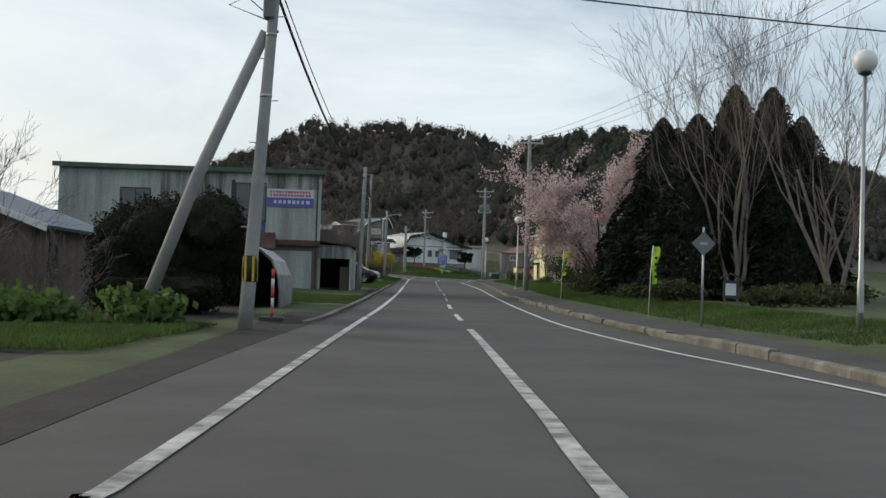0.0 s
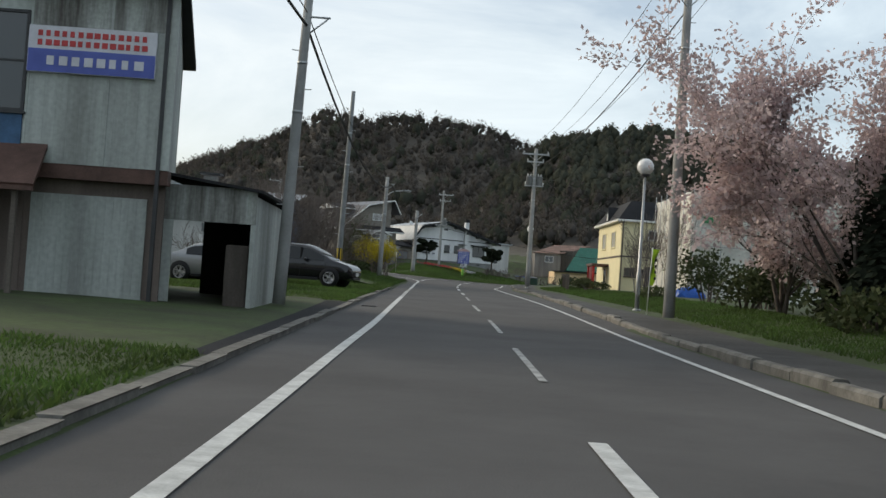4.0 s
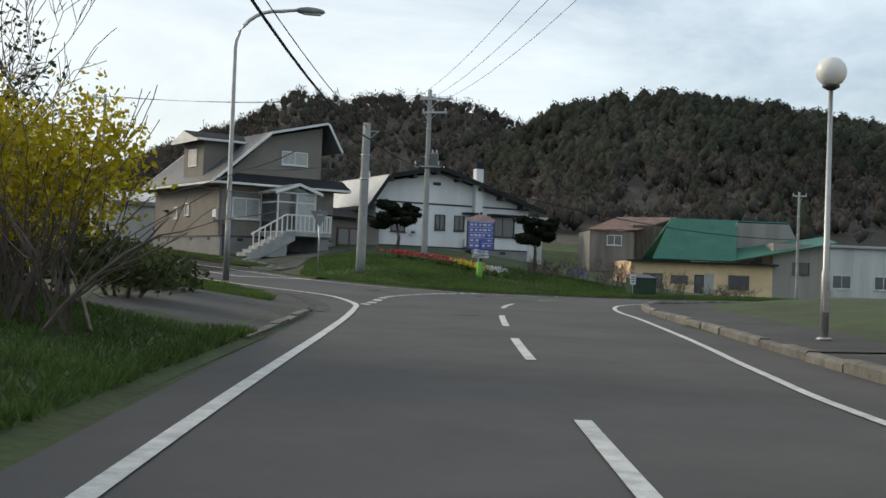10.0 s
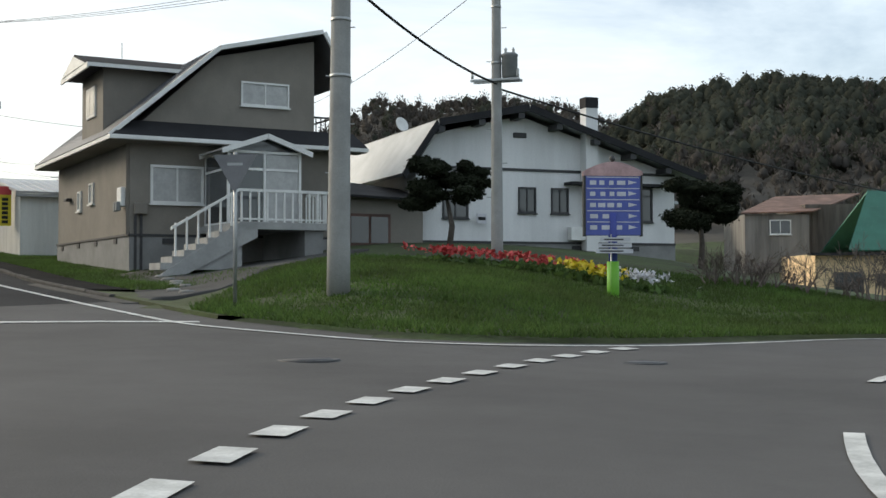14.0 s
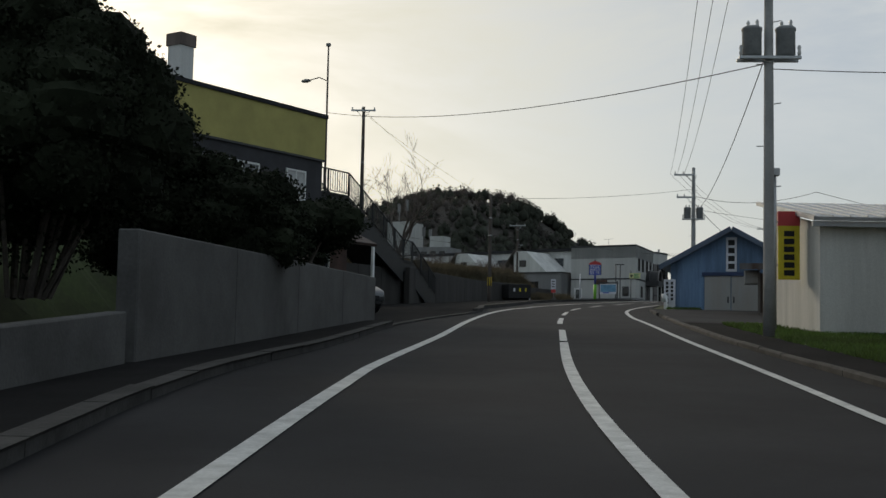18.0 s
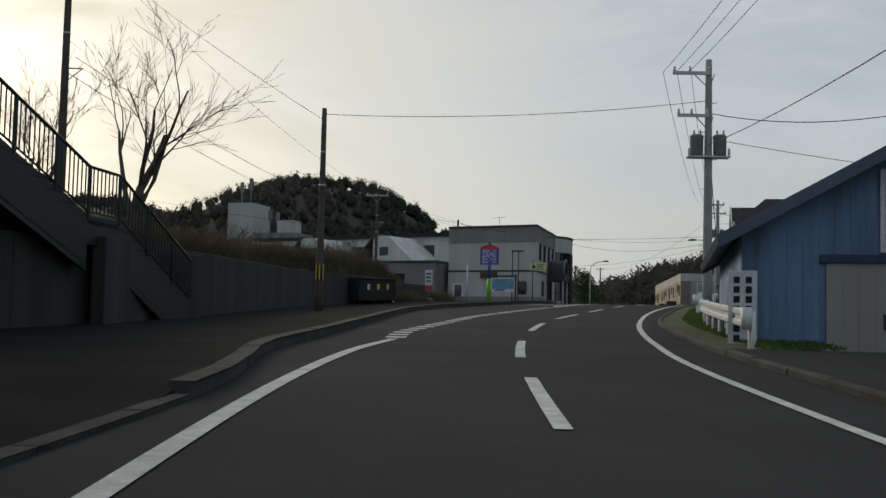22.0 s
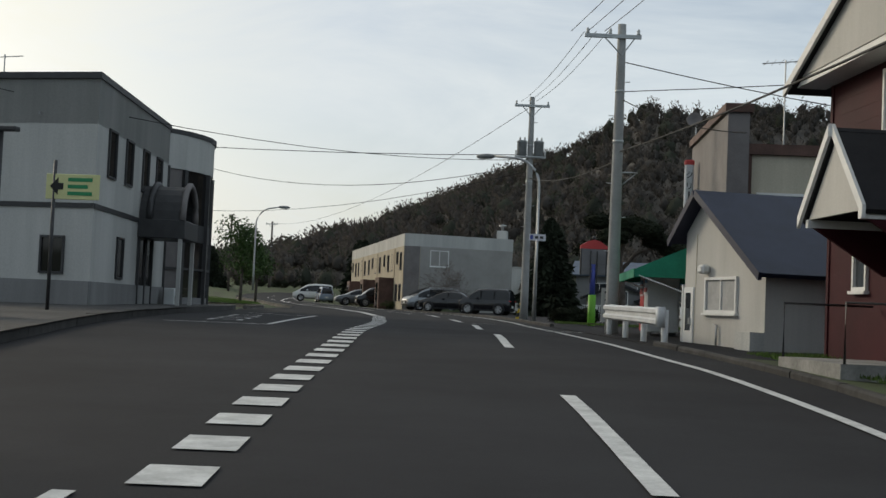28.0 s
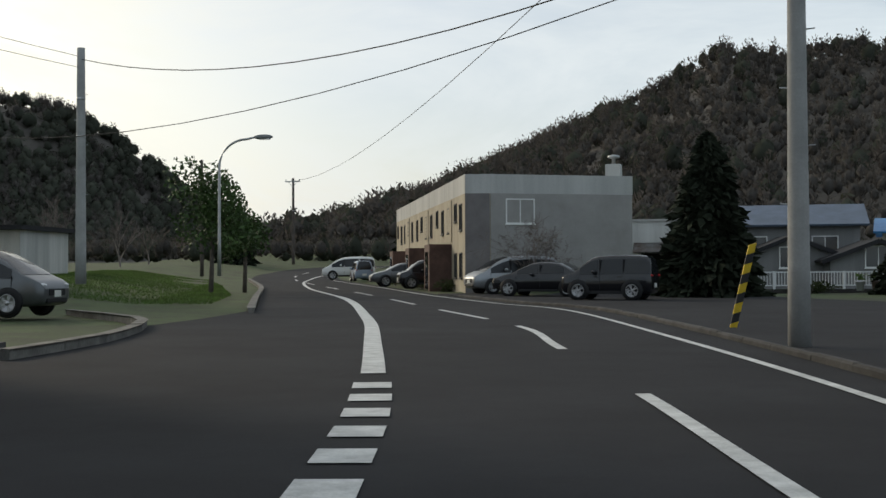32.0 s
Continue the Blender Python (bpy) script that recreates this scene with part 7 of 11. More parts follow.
for u in (0.12, 0.3):
    part("downpipe", fbox(face("front"), u, u + 0.07, 0.0, 0.08, -0.2, 1.7), DARK_STEEL, gh)
part("downpipe", fbox(face("left", W_, D_), 0.12, 0.2, 0.0, 0.09, 1.0, 3.9), GREY_WALL, gh)
part("wall_lamp", fbox(face("left", W_, D_), 8.0, 8.5, 0.0, 0.2, 2.55, 2.65, 0.02), DARK_STEEL, gh)
# glazed porch
pf = part("porch", abox(2.35, 2.43, -2.2, -2.12, 1.3, 3.55), WHITE_PAINT, gh, "white glazed entrance porch")
for (x, y) in ((2.35, -0.1), (4.65, -2.2), (4.65, -0.1), (3.5, -2.2)):
    part("porch_post", abox(x, x + 0.08, y, y + 0.08, 1.3, 3.55), WHITE_PAINT, pf)
for z in (1.3, 2.95, 3.47):
    part("porch_rail", abox(2.43, 4.65, -2.2, -2.13, z, z + 0.07), WHITE_PAINT, pf)
    part("porch_rail", abox(2.35, 2.42, -2.12, -0.1, z, z + 0.07), WHITE_PAINT, pf)
part("porch_glass", abox(2.45, 3.48, -2.17, -2.155, 1.4, 3.45), GLASS, pf)
part("porch_glass", abox(3.6, 4.63, -2.17, -2.155, 1.4, 3.45), CURTAIN, pf)
part("porch_glass", abox(2.38, 2.395, -2.1, -0.1, 1.4, 3.45), GLASS, pf)
gable_roof(gh, [(2.1, 3.5), (3.55, 4.0), (5.0, 3.5)], -2.45, -0.3, 0.05, CURTAIN, name="porch_roof", trim=WHITE_PAINT)
part("porch_gable", prism([(2.4, 3.55), (4.7, 3.55), (3.55, 3.95)], -2.18, -2.14), GLASS, pf)
# landing, steps and balustrade
CSTEP = mat("painted concrete steps", (0.36, 0.36, 0.35), 0.85, var=0.2, scale=2, bump=0.1)
part("landing", abox(2.2, 4.95, -3.7, 0.0, 1.08, 1.3, bevel=0.01), CSTEP, gh)
part("landing_prop", abox(4.3, 4.9, -3.5, 0.0, -0.4, 1.08), FOUND, gh)
part("stringer", prism([(-0.2, -0.3), (0.5, -0.3), (2.75, 0.85), (2.75, 1.28), (2.2, 1.28)], -3.7, -3.62), CSTEP, gh)
for k in range(7):
    part("step", abox(-0.1 + k * 0.34, 2.3, -3.62, -2.5, -0.1 + k * 0.185, 0.09 + k * 0.185), CSTEP, gh)
RAILW = WHITE_PAINT
for k in range(11):
    x = 2.25 + k * 0.265
    part("baluster", abox(x, x + 0.05, -3.66, -3.61, 1.3, 2.18), RAILW, gh)
for k in range(6):
    x = 0.3 + k * 0.33
    z = 0.15 + (x + 0.1) / 0.34 * 0.185
    part("baluster", abox(x, x + 0.05, -3.66, -3.61, z - 0.1, z + 0.85), RAILW, gh)
for k in range(6):
    y = -3.5 + k * 0.27
    part("baluster", abox(4.9, 4.95, y, y + 0.05, 1.3, 2.18), RAILW, gh)
part("handrail", abox(2.2, 4.98, -3.68, -3.59, 2.18, 2.26), RAILW, gh)
part("handrail", abox(4.88, 4.97, -3.59, -2.2, 2.18, 2.26), RAILW, gh)
part("handrail", prism([(0.2, 1.02), (2.2, 2.18), (2.2, 2.26), (0.2, 1.1)], -3.68, -3.59), RAILW, gh)
part("bottom_rail", abox(2.2, 4.95, -3.66, -3.61, 1.36, 1.41), RAILW, gh)
# brown side annex and balcony
part("annex", abox(W_ + 0.01, W_ + 3.4, 0.4, 5.0, -0.3, 2.5), GREY_WALL, gh)
part("annex_roof", quad_sheet(bmesh.new(), [(W_ - 0.4, -0.1, 2.45), (W_ + 3.8, -0.1, 2.35), (W_ + 3.8, 2.6, 2.9), (W_ + 0.05, 2.6, 3.2)], 0.08), DARK_ROOF, gh)
ad = part("annex_door", abox(W_ + 0.5, W_ + 2.1, 0.33, 0.4, -0.1, 1.9), BROWN_TIN, gh, "brown sliding door with dark glass")
part("pane", abox(W_ + 0.6, W_ + 1.25, 0.31, 0.335, 0.9, 1.8), GLASS, ad)
part("pane", abox(W_ + 1.35, W_ + 2.0, 0.31, 0.335, 0.9, 1.8), GLASS, ad)
part("balcony_deck", abox(6.1, 7.7, 2.0, 6.0, 4.2, 4.35), DARK_STEEL, gh)
for k in range(8):
    part("baluster", abox(6.3 + k * 0.18, 6.33 + k * 0.18, 2.0, 2.03, 4.35, 5.3), DARK_STEEL, gh)
part("balcony_rail", abox(6.1, 7.7, 1.98, 2.04, 5.3, 5.36), DARK_STEEL, gh)
part("balcony_rail", abox(7.64, 7.7, 2.04, 6.0, 5.3, 5.36), DARK_STEEL, gh)
lathe("chimney_pot", [(0.14, 0), (0.14, 0.35), (0.2, 0.37), (0.2, 0.45)], DARK_STEEL, gh, loc=(2.0, 5.6, 6.6))
tube("aerial", [(1.4, 6.5, 6.0), (1.4, 6.5, 8.2)], 0.015, DARK_STEEL, gh, sides=5)

# ---- white house with the dark gable roof ----
wh = thing("house", -0.5, 193.6, 4.1, 25, "white bungalow with a dark gambrel roof and a tall chimney", "house")
W_, D_ = 10.7, 12.0
WHITE_SIDE = mat("white siding", (0.72, 0.72, 0.72), 0.8, var=0.14, scale=0.8, fine=20, bump=0.08, streak=True)
CREAM_SIDE = mat("cream siding", (0.60, 0.55, 0.44), 0.8, var=0.14, scale=0.9)
part("foundation", abox(-0.02, W_ + 0.02, -0.02, D_, -0.6, 0.45), FOUND, wh)
part("wall", abox(0, W_, 0, D_, 0.45, 3.15), WHITE_SIDE, wh)
gab = [(0.0, 3.15), (0.75, 4.35), (4.1, 5.1), (W_, 3.15)]
part("gable_wall", prism(gab, 0.0, D_), WHITE_SIDE, wh)
gable_roof(wh, [(-0.7, 2.7), (0.6, 4.6), (4.1, 5.3), (W_ + 0.9, 2.95)], -0.8, D_ + 0.5, 0.14, METAL_ROOF, trim=DARK_ROOF)
part("band", fbox(face("front"), -0.02, W_ + 0.02, 0.0, 0.04, 3.08, 3.18), DARK_STEEL, wh)
part("plinth_band", fbox(face("front"), -0.02, W_ + 0.02, 0.0, 0.05, 0.42, 0.5), DARK_STEEL, wh)
for k in range(7):
    x = 0.7 + k * 1.55
    z = float(np.interp(x, [0.6, 4.1, W_ + 0.9], [4.6, 5.3, 2.95]))
    part("rafter_end", abox(x - 0.12, x + 0.12, -0.75, 0.0, z - 0.32, z - 0.12), DARK_STEEL, wh)
part("chimney", abox(6.6, 7.1, -0.45, 0.0, -0.4, 5.6), WHITE_SIDE, wh, "white chimney stack with a dark top")
part("chimney_top", abox(6.58, 7.12, -0.47, 0.02, 5.5, 5.9, bevel=0.01), DARK_ROOF, wh)
part("gable_vent", abox(3.8, 4.35, -0.05, 0.02, 4.3, 4.5, bevel=0.03), DARK_STEEL, wh)
for u in (4.0, 5.35):
    window(wh, "front", u, 1.55, 0.72, 0.95, panes=2, frame=DARK_STEEL)
window(wh, "front", 8.0, 1.3, 1.7, 1.3, panes=2, frame=DARK_STEEL)
for u, w in ((5.9, 0.9), (7.7, 2.4)):
    part("awning", fbox(face("front"), u, u + w, 0.0, 0.6, 2.62, 2.72), DARK_ROOF, wh)
window(wh, "front", 1.0, 1.3, 1.0, 1.0, panes=2, frame=DARK_STEEL)
window(wh, "left", 2.6, 1.4, 1.6, 1.15, W_, D_, panes=2, frame=DARK_STEEL)
part("air_unit", fbox(face("front"), 6.0, 6.6, 0.05, 0.38, 0.55, 1.05, 0.02), WHITE_PAINT, wh)
for u in (1.6, 3.9, 6.2, 8.7):
    part("vent", fbox(face("front"), u, u + 0.4, 0.01, 0.04, 0.18, 0.36), DARK_STEEL, wh)
dish = lathe("satellite_dish", [(0.05, 0.0), (0.22, 0.05), (0.3, 0.14), (0.29, 0.15), (0.2, 0.07), (0.03, 0.03)], WHITE_PAINT, wh, sides=16)
dish.matrix_basis = pose(0.5, 3.0, 4.95, 70, 0, 20)
sgn = thing("house_number_board", 1.8, 194.5, 5.4, 25, "small white board with a dark number bar", "sign")
part("board", abox(-0.18, 0.18, -0.03, 0.0, -0.18, 0.18), SIGN_WHITE, sgn)
part("bar", abox(-0.14, 0.14, -0.04, -0.03, -0.06, 0.06), BLACK_PAINT, sgn)

# ---- green-roofed house, its grey wing, the old shed ----
PEACH = mat("peach render", (0.78, 0.58, 0.35), 0.85, var=0.15, scale=0.8, bump=0.1)
GREEN_ROOF = mat("green ribbed roof", (0.04, 0.16, 0.115), 0.5, metal=0.1, var=0.2, scale=0.8, bump=0.04)
gr = thing("house", 19.6, 218.0, 1.6, 0, "peach bungalow with a green ribbed metal roof", "house")
W_, D_ = 11.6, 8.5
part("wall", abox(0, W_, 0, D_, -0.4, 3.1), PEACH, gr)
part("eave", abox(-0.4, W_ + 0.3, -0.7, 0.0, 3.0, 3.14), DARK_ROOF, gr)
gv = [(1.6, -0.75, 3.2), (8.3, -0.75, 3.2), (9.6, 3.8, 6.75), (4.0, 3.8, 6.75)]
part("roof", quad_sheet(bmesh.new(), gv, 0.1), GREEN_ROOF, gr, "green ribbed front roof slope")
bm = bmesh.new()
for k in range(24):
    t = k / 23
    a = Vector(gv[0]).lerp(Vector(gv[1]), t)
    b = Vector(gv[3]).lerp(Vector(gv[2]), t)
    quad_sheet(bm, [a + Vector((0, 0, 0.1)), a + Vector((0.06, 0, 0.1)), b + Vector((0.06, 0, 0.1)), b + Vector((0, 0, 0.1))], 0.05)
part("roof_ribs", bm, GREEN_ROOF, gr)
part("roof_back", quad_sheet(bmesh.new(), [(4.0, 3.8, 6.75), (14.0, 3.8, 6.75), (14.0, 9.0, 4.6), (2.5, 9.0, 3.2)], 0.1), GREEN_ROOF, gr)
part("gable_wall", prism([(8.2, 3.1), (15.6, 3.1), (13.8, 6.6), (9.4, 6.6)], 3.0, 8.0), mat("grey siding", (0.30, 0.29, 0.27), 0.85, var=0.2, scale=1, streak=True), gr)
part("low_roof", quad_sheet(bmesh.new(), [(7.9, -0.8, 3.2), (16.6, -0.8, 5.0), (16.6, 2.6, 5.6), (8.4, 2.6, 4.2)], 0.08), GREEN_ROOF, gr)
part("wing_wall", abox(W_ + 0.01, 16.3, 0.0, 7.0, -0.4, 4.9), mat("grey render", (0.33, 0.31, 0.28), 0.85, var=0.2, scale=0.8, streak=True), gr)
window(gr, "front", 8.0, 1.0, 1.7, 1.15, panes=2, frame=TIMBER)
window(gr, "front", 13.2, 2.4, 1.4, 1.0, panes=2, frame=TIMBER)
window(gr, "front", 1.0, 0.7, 1.6, 1.4, panes=3, frame=TIMBER)
window(gr, "front", 3.3, 1.4, 1.4, 0.6, panes=3, frame=TIMBER)
door(gr, "front", 5.2, 0.0, 0.8, 2.1, glass=GLASS)
part("porch_glass", fbox(face("front"), 6.05, 6.8, 0.0, 0.05, 0.1, 2.2), CURTAIN, gr)
sd = thing("shed", 17.4, 226.0, 4.6, 0, "old grey timber shed with a rusty tin roof", "shed")
part("wall", abox(0, 3.9, 0, 7.0, -0.8, 2.75), mat("silvery boards", (0.25, 0.235, 0.215), 0.9, var=0.4, scale=1.6, streak=True), sd)
part("dark_wall", abox(3.91, 9.2, 1.0, 9.0, -0.8, 3.4), TIMBER, sd, "dark vertical boards")
seams(sd, face("front") @ Matrix.Translation((0, -1.0, 0)), 4.0, 9.1, -0.5, 3.3, 0.35, TIMBER, 0.03, 0.05, name="battens")
part("roof", quad_sheet(bmesh.new(), [(-0.3, -0.3, 2.75), (4.1, -0.3, 2.85), (9.6, 9.0, 4.6), (3.8, 9.0, 4.4)], 0.08), mat("rusty tin", (0.22, 0.13, 0.10), 0.8, var=0.5, scale=1.0), sd, "rusty tin roof")
window(sd, "front", 1.5, 1.5, 1.3, 0.9, panes=2)
tp = thing("tarpaulin_heap", 14.6, 224.0, lz(14.6, 224), 0, "blue tarpaulin spread over a heap", "tarpaulin")
part("cover", abox(-2.2, 2.4, -1.0, 1.5, -0.3, 2.0, bevel=0.35), TARP, tp)
for bx, by, bw, bh, bz in ((37.5, 226, 9, 4.6, 2.0), (50, 232, 12, 4.2, 2.0), (8.0, 232, 6, 4.0, 4.4), (40, 250, 14, 5, 2.5)):
    fb = thing("house", bx, by, bz, 8, "pale flat-roofed house beyond the gardens", "house", "houses beyond the gardens")
    part("wall", abox(0, bw, 0, 8, -0.6, bh), WHITE_WALL, fb)
    part("roof", abox(-0.4, bw + 0.4, -0.4, 8.4, bh, bh + 0.25, bevel=0.03), METAL_ROOF, fb)
    window(fb, "front", 1.5, 1.0, 1.8, 1.2)
    window(fb, "front", bw - 3.5, 1.0, 1.8, 1.2)

# ---- the hill road: walls, stair, garage, houses ----
PALE_CONC = mat("pale wall concrete", (0.115, 0.113, 0.11), 0.92, var=0.35, scale=0.5, fine=22, bump=0.25, dark=(0.075, 0.073, 0.07))
OLD_CONC = mat("stained wall concrete", (0.050, 0.047, 0.044), 0.95, var=0.5, scale=0.9, fine=18, bump=0.3, dark=(0.033, 0.031, 0.029), streak=True)
MUSTARD = mat("mustard yellow panel", (0.40, 0.36, 0.12), 0.7, var=0.18, scale=0.8, bump=0.05)
CHARCOAL = mat("charcoal wall", (0.045, 0.045, 0.05), 0.75, var=0.3, scale=1.0)
DUSTY_PINK = mat("dusty pink fascia", (0.30, 0.22, 0.20), 0.8, var=0.3, scale=1.0, streak=True)
ROOF_BROWN = mat("brown tin roof", (0.06, 0.04, 0.035), 0.6, metal=0.1, var=0.3)
GARAGE_BLUE = mat("faded blue tin", (0.17, 0.27, 0.42), 0.65, metal=0.1, var=0.28, scale=1.1, fine=18, bump=0.08, dark=(0.07, 0.11, 0.17), streak=True)
GARAGE_DOOR = mat("dirty white shutter", (0.30, 0.30, 0.29), 0.7, var=0.2, scale=1.2, dark=(0.30, 0.27, 0.24), streak=True)
CREAM = mat("cream siding", (0.50, 0.46, 0.36), 0.8, var=0.2, scale=1.0, bump=0.1, streak=True)
CREAM_PALE = mat("pale greyish cream siding", (0.50, 0.49, 0.46), 0.85, var=0.14, scale=1.0, bump=0.08, streak=True)
MAROON = mat("maroon siding", (0.050, 0.010, 0.014), 0.6, spec=0.12, var=0.25, scale=1.0, bump=0.08)
GREY_TIN = mat("grey corrugated tin", (0.15, 0.15, 0.15), 0.6, metal=0.3, var=0.4, scale=1.4, dark=(0.08, 0.05, 0.035), streak=True)
RAIL_BLACK = mat("black railing paint", (0.02, 0.021, 0.022), 0.5, var=0.2)
SIGN_YELLOW = mat("sign yellow", (0.62, 0.50, 0.03), 0.5, var=0.15, scale=2, bump=0)
NAVY_ROOF = mat("navy metal roof", (0.025, 0.03, 0.055), 0.5, metal=0.2, var=0.25)
BRIGHT_BLUE = mat("bright blue metal roof", (0.06, 0.22, 0.46), 0.45, metal=0.1, var=0.2)
PALE_GREY = mat("pale grey render", (0.47, 0.47, 0.45), 0.85, var=0.2, scale=0.7, fine=20, bump=0.12, streak=True)
GREY_WALL = mat("grey render", (0.22, 0.22, 0.22), 0.85, var=0.25, scale=0.8, streak=True)
BASE_WHITE = mat("white base paint", (0.55, 0.55, 0.52), 0.8, var=0.3, scale=1.0, streak=True)


def wall_run(name, pts, thick, material, label, panel=4.0, cap=0.0, category="retaining wall", slit=0.02):
    """A wall in panels along (x, y, foot, top) points."""
    p = np.array(pts, float)
    s = np.r_[0, np.cumsum(np.linalg.norm(np.diff(p[:, :2], axis=0), axis=1))]
    n = max(1, round(s[-1] / panel))
    root = thing(name, p[0, 0], p[0, 1], p[0, 2], 0, label, category, kind="structure")
    o = p[0, :3]
    for i in range(n):
        a, b = (np.array([np.interp(s[-1] * (i + k) / n, s, p[:, j]) for j in range(4)]) for k in (0, 1))
        d = (b[:2] - a[:2]) / np.linalg.norm(b[:2] - a[:2])
        nr = np.array([d[1], -d[0]]) * -thick
        a2, b2 = a[:2] + d * slit / 2 - o[:2], b[:2] - d * slit / 2 - o[:2]
        bm = bmesh.new()
        v = [bm.verts.new((x, y, z)) for (x, y), z in ((a2, a[2] - o[2] - .3), (b2, b[2] - o[2] - .3), (b2 + nr, b[2] - o[2] - .3), (a2 + nr, a[2] - o[2] - .3), (a2, a[3] - o[2]), (b2, b[3] - o[2]), (b2 + nr, b[3] - o[2]), (a2 + nr, a[3] - o[2]))]
        for q in ((0, 3, 2, 1), (4, 5, 6, 7), (0, 1, 5, 4), (1, 2, 6, 5), (2, 3, 7, 6), (3, 0, 4, 7)):
            bm.faces.new([v[k] for k in q])
        bmesh.ops.bevel(bm, geom=bm.edges[:], offset=0.02, segments=1, affect='EDGES')
        part("panel", bm, material, root)
    return root


wall_run("low_wall", [(-13.6, 170.3, 2.85, 3.35), (-17.4, 176.4, 3.2, 3.7), (-21.75, 183.75, 3.75, 4.25)], 0.25, PALE_CONC, "low concrete wall beside the footway", 3.5)
wall_run("retaining_wall", [(-21.85, 184.0, 3.8, 5.35), (-26.3, 192.5, 4.2, 5.58), (-30.6, 200.9, 4.7, 5.76)], 0.3, PALE_CONC, "pale concrete retaining wall in panels beside the footway", 4.75)
wall_run("retaining_wall", [(-41.8, 208.5, 5.3, 7.2), (-44.0, 217.5, 5.8, 7.5), (-47.4, 229.2, 6.3, 7.75)], 0.3, OLD_CONC, "stained concrete retaining wall behind the stair", 3.2)
bw = resample([p for p in A_LEFT if 224 < p[1] < 277], 16)
bw = shift(bw, -4.6 - 2.8 * np.clip((bw[:, 1] - 256) / 10, 0, 1)[:, None])
wall_run("retaining_wall", [(x, y, rz1(x, y), z) for (x, y), z in zip(bw, np.linspace(7.7, 9.15, 16))], 0.3, OLD_CONC, "long stained concrete retaining wall under dry grass", 3.0)

# yellow building over the bank
yb = thing("building", -37.8, 190.0, 5.6, 90, "long building with a mustard yellow upper band", "building")
part("lower_wall", abox(0, 17.1, 0, 11, -0.5, 4.9), CHARCOAL, yb, "charcoal lower wall")
part("upper_band", abox(-0.06, 17.16, -0.06, 11.06, 4.9, 6.42), MUSTARD, yb, "mustard yellow metal band")
part("roof_edge", abox(-0.12, 17.24, -0.12, 11.12, 6.42, 6.56), DARK_ROOF, yb)
part("base_trim", abox(-0.07, 17.17, -0.08, 11.07, 4.82, 4.895), DARK_STEEL, yb)
for u in (1.2, 4.0, 6.8, 9.6, 12.0):
    window(yb, "front", u, 3.0, 1.7, 1.3, frame=WHITE_PAINT)
window(yb, "front", 15.1, 3.2, 1.05, 1.15, frame=WHITE_PAINT, glass=CURTAIN)
ch = part("chimney", abox(10.1, 10.7, 0.2, 0.8, 6.5, 8.0, 0.02), WHITE_WALL, yb, "square white chimney with a brown top")
part("chimney_cap", abox(10.06, 10.74, 0.16, 0.84, 7.7, 8.1), PINK_WALL, ch)

# lower building under the walkway
lb = thing("building", -41.2, 203.4, 5.4, 90, "low building with a pink fascia under the walkway", "building")
part("wall", abox(0, 9.6, 0, 6, -0.3, 3.1), BROWN_TIN, lb, "faded brown rendered wall")
part("fascia", abox(-0.1, 9.8, -0.25, 6, 3.1, 4.2), DUSTY_PINK, lb, "dusty pink boarded fascia")
part("canopy", quad_sheet(bmesh.new(), [(-0.2, -1.3, 2.45), (9.9, -1.3, 2.45), (9.9, 0, 3.05), (-0.2, 0, 3.05)], 0.12), ROOF_BROWN, lb, "brown tin canopy")
window(lb, "front", 6.9, 0.9, 1.5, 1.2)
window(lb, "front", 3.0, 0.9, 1.6, 1.2)
door(lb, "front", 5.3, 0, 0.9, 2.0, material=DARK_STEEL)
part("sign_post", abox(9.3, 9.42, -1.6, -1.5, 0, 2.4), WHITE_PAINT, lb)

# walkway and stair
st = thing("outdoor_staircase", -43.0, 204.0, 0.0, 0, "dark steel outdoor stair with a railed walkway", "staircase", kind="structure")


